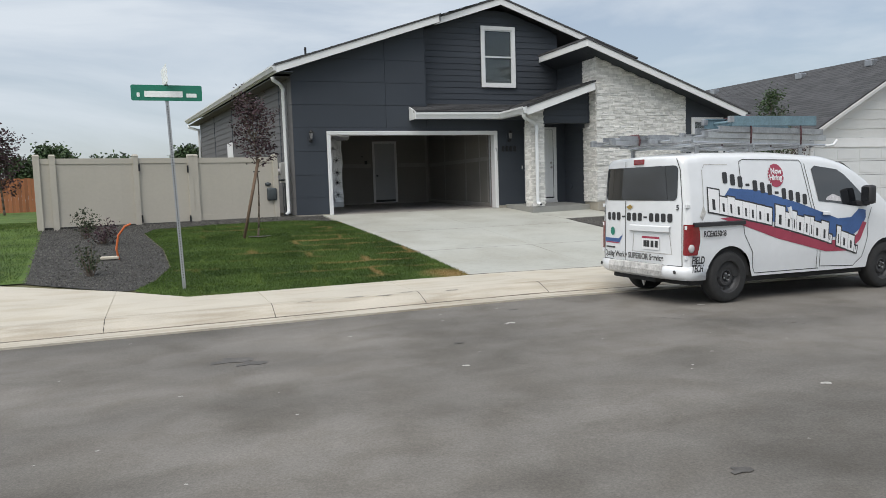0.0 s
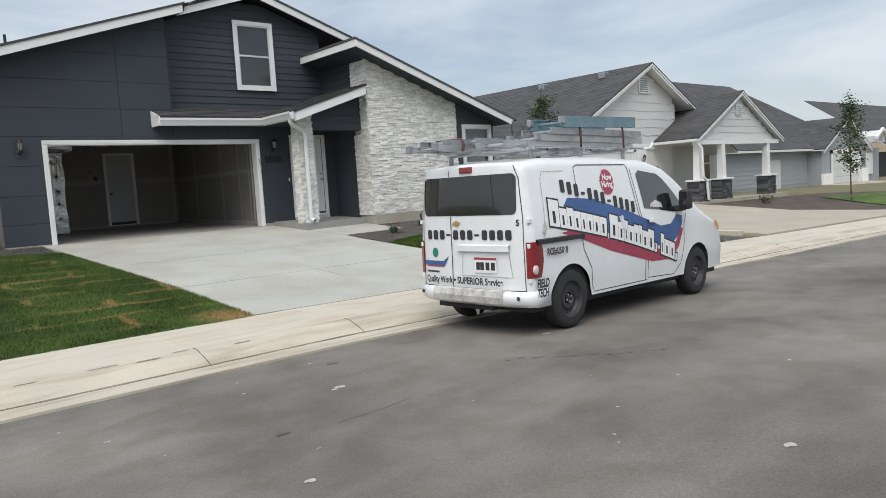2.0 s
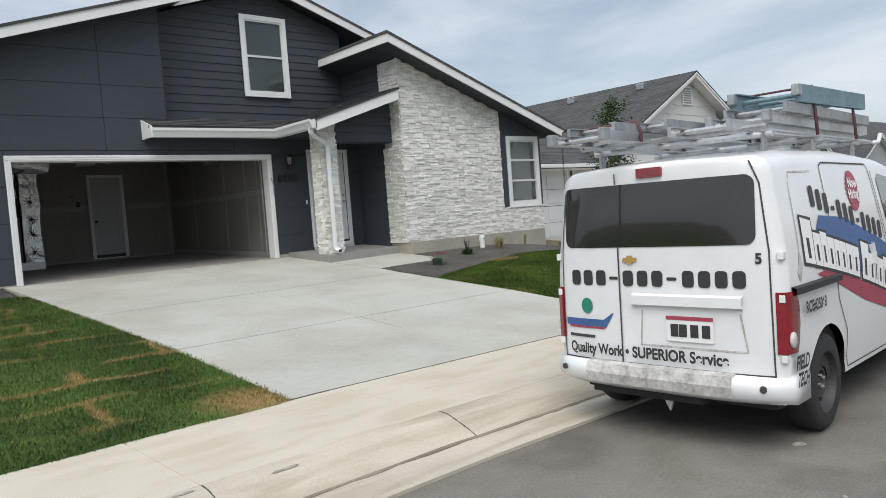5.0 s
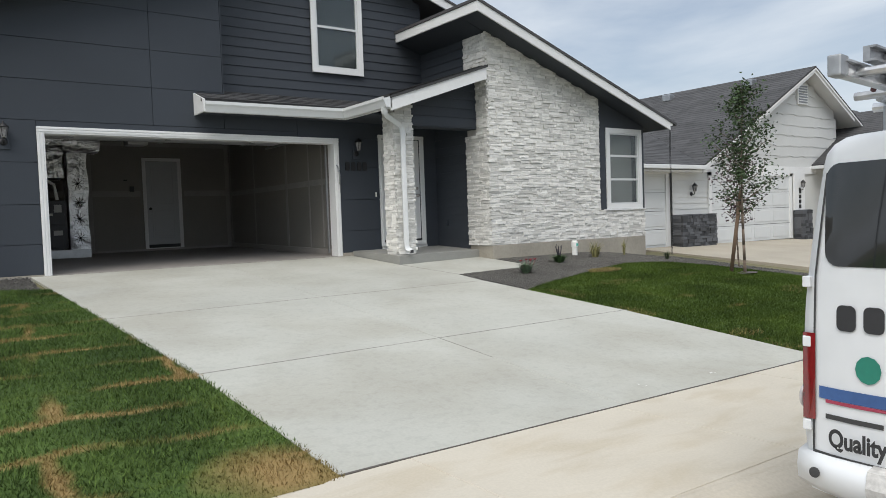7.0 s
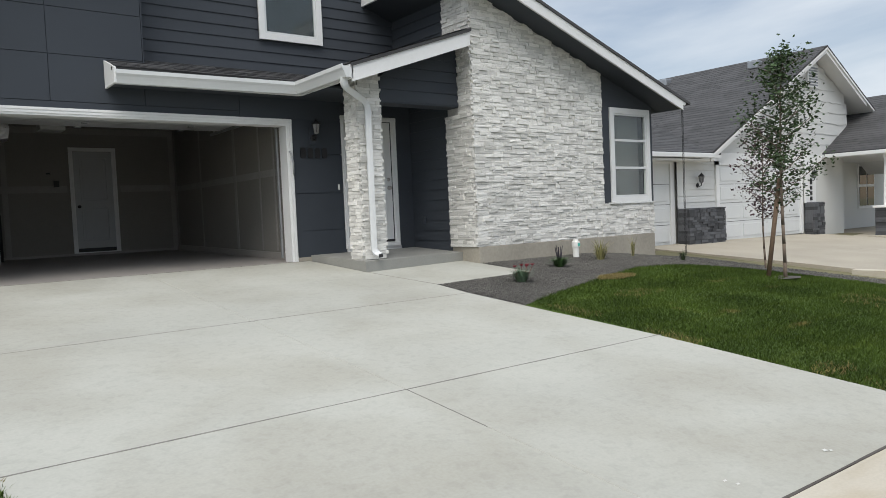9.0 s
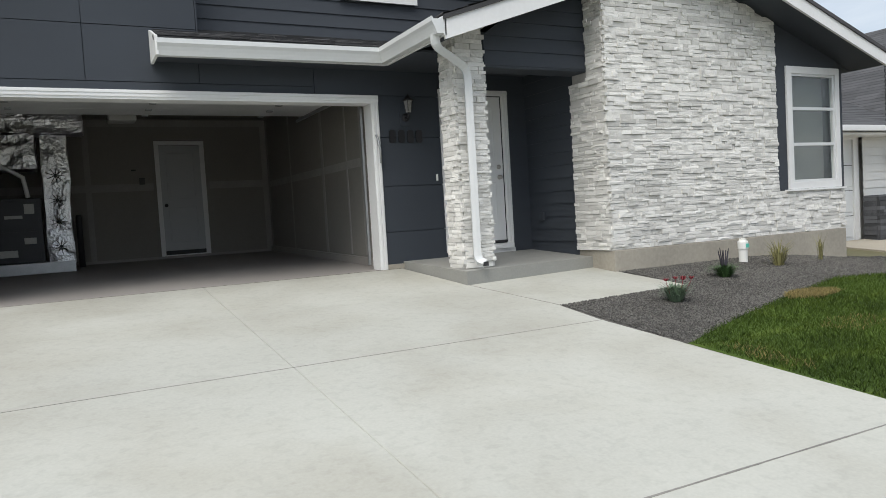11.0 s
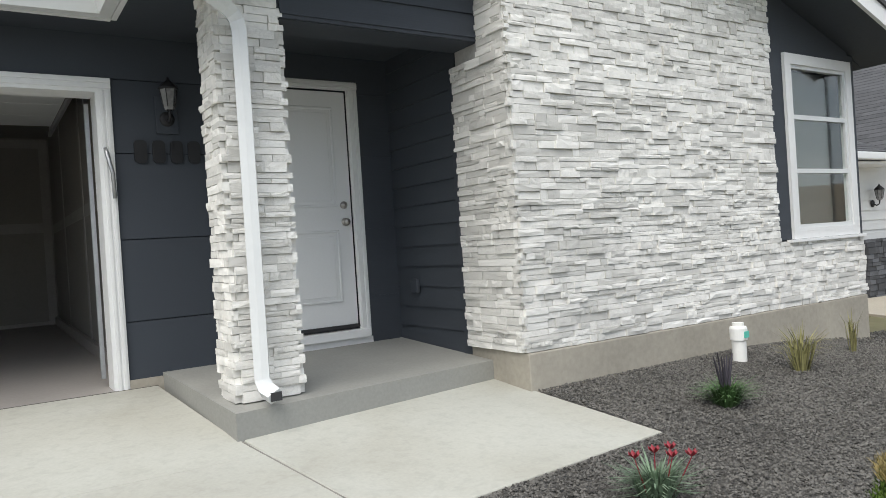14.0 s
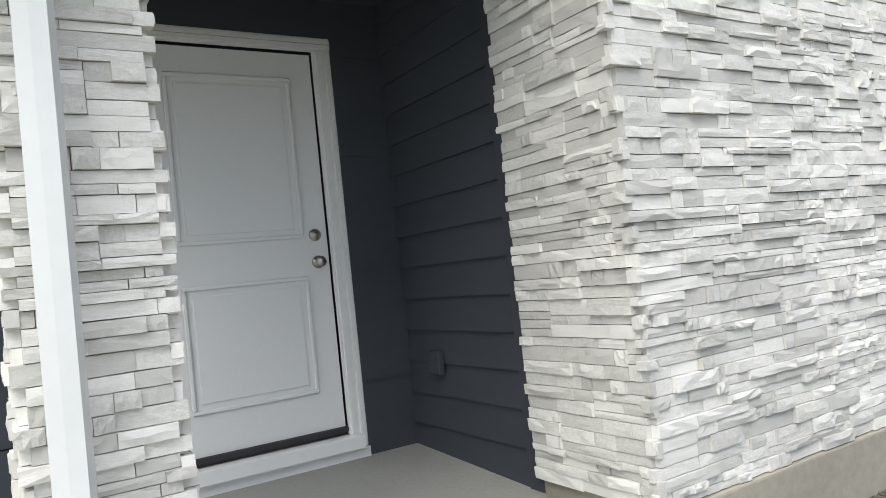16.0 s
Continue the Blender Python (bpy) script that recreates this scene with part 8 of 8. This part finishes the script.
for x, y, r_ in ((1.89, 7.46, .04), (-0.2, 7.8, .14), (-0.05, 7.6, .1), (4.0, 3.0, .05), (6.2, 3.2, .05), (3.2, 8.9, .05), (7.3, 4.6, .04), (2.0, 3.9, .05)):
    fleck("tar_stain", x, y, r_, M["stain"], "dark tar stain on the asphalt", 9, long=1.6)
for x, y, r_, l_ in ((6.9, 12.6, .03, 9), (7.5, 12.5, .014, 12), (6.5, 12.2, .04, 3), (7.6, 12.0, .05, 2)):
    fleck("scuff", x, y, r_, M["paint_fleck"], "pale scuff on the concrete", 12, long=l_)

CRACKS = (((2.28, 7.35), (2.71, 7.35), (2.92, 7.40)), ((3.94, 6.49), (3.85, 6.20), (3.88, 5.96)))


def road_crack(points, wide, seed):
    """A wandering hairline crack in the asphalt."""
    rr = random.Random(seed)
    line = [points[0]]
    for (x0, y0), (x1, y1) in zip(points, points[1:]):
        n = max(2, int(math.hypot(x1 - x0, y1 - y0) / .06))
        for k in range(1, n + 1):
            line.append((x0 + (x1 - x0) * k / n + rr.uniform(-.02, .02), y0 + (y1 - y0) * k / n + rr.uniform(-.02, .02)))
    bm = bmesh.new()
    prev = None
    for i, (x, y) in enumerate(line):
        w_ = wide * rr.uniform(.3, 1.0)
        z = fall(x, y) - .003 * abs(y - 3) + .003
        row = [bm.verts.new((x, y - w_, z)), bm.verts.new((x, y + w_, z))]
        if prev:
            bm.faces.new((prev[0], row[0], row[1], prev[1]))
        prev = row
    tagged(part("road_crack", bm, M["stain"]), "thin dark crack in the asphalt", "crack", kind="structure")


for k, pts in enumerate(CRACKS):
    road_crack(pts, .0045, 60 + k)
# pale chalk marks on the driveway
M["chalk"] = mat("chalk", (0.60, 0.60, 0.57), 0.8, vary=0.25, big=20)
for x, y, r_ in ((7.58, 11.84, .016), (7.61, 11.82, .012), (6.71, 11.94, .011), (6.73, 11.88, .011)):
    fleck("chalk_mark", x, y, r_, M["chalk"], "white chalk spot on the driveway", 8, lift=.006, long=1.5)
rr = random.Random(91)
for k in range(16):
    u = k / 15
    fleck("tar_stain", 4.28 + 1.2 * u + rr.uniform(-.04, .04), 7.62 - .95 * u + rr.uniform(-.03, .03), rr.uniform(.010, .026), M["stain"], "dark tar drop on the asphalt", 200 + k, long=rr.uniform(1.2, 2.4))

for x, y, r_, l_ in ((1.55, 10.20, .02, 7), (1.95, 10.16, .014, 9), (2.28, 10.23, .018, 5), (2.9, 10.14, .012, 8), (0.9, 10.18, .012, 8)):
    fleck("kerb_scuff", x, y, r_, M["kerb_mark"], "grey tyre scuff on the kerb", 33, .004, l_)

# ---- grass blades and loose gravel ----
def scatter(poly, count, seed):
    rr = np.random.RandomState(seed)
    p = np.array(poly)
    lo, hi = p.min(0), p.max(0)
    out = []
    got = 0
    while got < count:
        q = rr.uniform(lo, hi, (count, 2))
        c = np.zeros(len(q), bool)
        for (x0, y0), (x1, y1) in zip(poly, poly[-1:] + poly[:-1]):
            hit = (y0 > q[:, 1]) != (y1 > q[:, 1])
            with np.errstate(divide="ignore", invalid="ignore"):
                c ^= hit & (q[:, 0] < (x1 - x0) * (q[:, 1] - y0) / (y1 - y0) + x0)
        out.append(q[c])
        got += c.sum()
    return np.concatenate(out)[:count]


def heights(q):
    return np.array([height(x, y) for x, y in q])


def blades(poly, count, seed, tall, label, material="turf"):
    rr = np.random.RandomState(seed)
    q = scatter(poly, count, seed)
    z = heights(q) - .01
    n = len(q)
    a = rr.uniform(0, 6.28, n)
    h = tall * rr.uniform(.5, 1.2, n)
    w = rr.uniform(.003, .006, n)
    lean = rr.normal(0, .5, (n, 2)) * h[:, None]
    base = np.c_[q, z]
    side = np.c_[np.cos(a) * w, np.sin(a) * w, np.zeros(n)]
    tip = base + np.c_[lean, h]
    v = np.stack([base - side, base + side, tip], 1).reshape(-1, 3)
    me = bpy.data.meshes.new("grass")
    me.from_pydata(v.tolist(), [], np.arange(n * 3).reshape(-1, 3).tolist())
    me.materials.append(M[material])
    tagged(new("grass", me), label, "grass", kind="stuff")


def pebbles(poly, count, seed, size, label):
    rr = np.random.RandomState(seed)
    q = scatter(poly, count, seed)
    z = heights(q)
    n = len(q)
    s = size * rr.uniform(.45, 1.3, (n, 1, 1))
    o = np.array([(1, 0, 0), (-1, 0, 0), (0, 1, 0), (0, -1, 0), (0, 0, .7), (0, 0, -.7)])[None] * s * rr.uniform(.6, 1.2, (n, 6, 1)) + rr.normal(0, .18, (n, 6, 3)) * s
    a = rr.uniform(0, 6.28, n)
    c, d = np.cos(a)[:, None], np.sin(a)[:, None]
    o = np.stack([o[:, :, 0] * c - o[:, :, 1] * d, o[:, :, 0] * d + o[:, :, 1] * c, o[:, :, 2]], 2)
    v = (o + np.c_[q, z + size * .2][:, None, :]).reshape(-1, 3)
    f = np.array([(0, 2, 4), (2, 1, 4), (1, 3, 4), (3, 0, 4), (2, 0, 5), (1, 2, 5), (3, 1, 5), (0, 3, 5)])
    faces = (np.arange(n)[:, None, None] * 6 + f[None]).reshape(-1, 3)
    me = bpy.data.meshes.new("gravel")
    me.from_pydata(v.tolist(), [], faces.tolist())
    me.materials.append(M["gravel"])
    tagged(new("gravel", me), label, "gravel", kind="stuff")


blades(LAWN_L, 150000, 1, .034, "short green grass blades of the turf lawn")
blades([(-3.3, 19.2), (-2.85, 13.6), (-9.0, 13.6), (-9.0, 24.0), (-3.8, 24.0)], 60000, 6, .04, "green grass blades of the far lawn")
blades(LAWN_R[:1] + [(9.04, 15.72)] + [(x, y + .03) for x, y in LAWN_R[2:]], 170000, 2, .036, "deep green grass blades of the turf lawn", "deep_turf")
# dried patches in the turf beside the driveway
M["dry_turf"] = mat("dry_turf", (0.21, 0.165, 0.060), 0.8, vary=0.4, big=8, each=0.6)
for k, (x, y, rx_, ry_, count, tall) in enumerate(((11.50, 16.50, .40, .17, 5200, .046), (9.44, 12.62, .30, .13, 260, .040), (9.17, 13.96, .10, .35, 220, .040), (10.74, 15.50, .45, .22, 280, .038),
                                                   (12.89, 13.76, .50, .30, 320, .038), (9.25, 15.2, .12, .40, 200, .040), (9.3, 12.0, .14, .40, 200, .040))):
    rr = random.Random(300 + k)
    ring = [(x + rx_ * rr.uniform(.65, 1.2) * math.cos(j * math.pi / 7), y + ry_ * rr.uniform(.65, 1.2) * math.sin(j * math.pi / 7)) for j in range(14)]
    blades(ring, count, 40 + k, tall, "dried straw-coloured patch of grass in the lawn", "dry_turf")
pebbles([(9.0, 15.74), (9.03, 17.40), (10.87, 17.53), (10.86, 18.62), (14.6, 18.60), (14.6, 16.3), (13.6, 16.80), (12.55, 16.94), (11.4, 16.59), (10.16, 16.19), (9.4, 15.90)], 60000, 3, .0095, "dark grey crushed gravel")
pebbles([(14.6, 16.3), (14.6, 18.6), (17.3, 19.3), (17.4, 11.8), (16.05, 11.72), (15.85, 12.9), (15.25, 14.6)], 14000, 4, .014, "dark grey crushed gravel")
pebbles(GRAVEL_L, 14000, 5, .014, "dark grey crushed gravel")

# ---- the stones, last ----
for lay in STONES:
    lay()
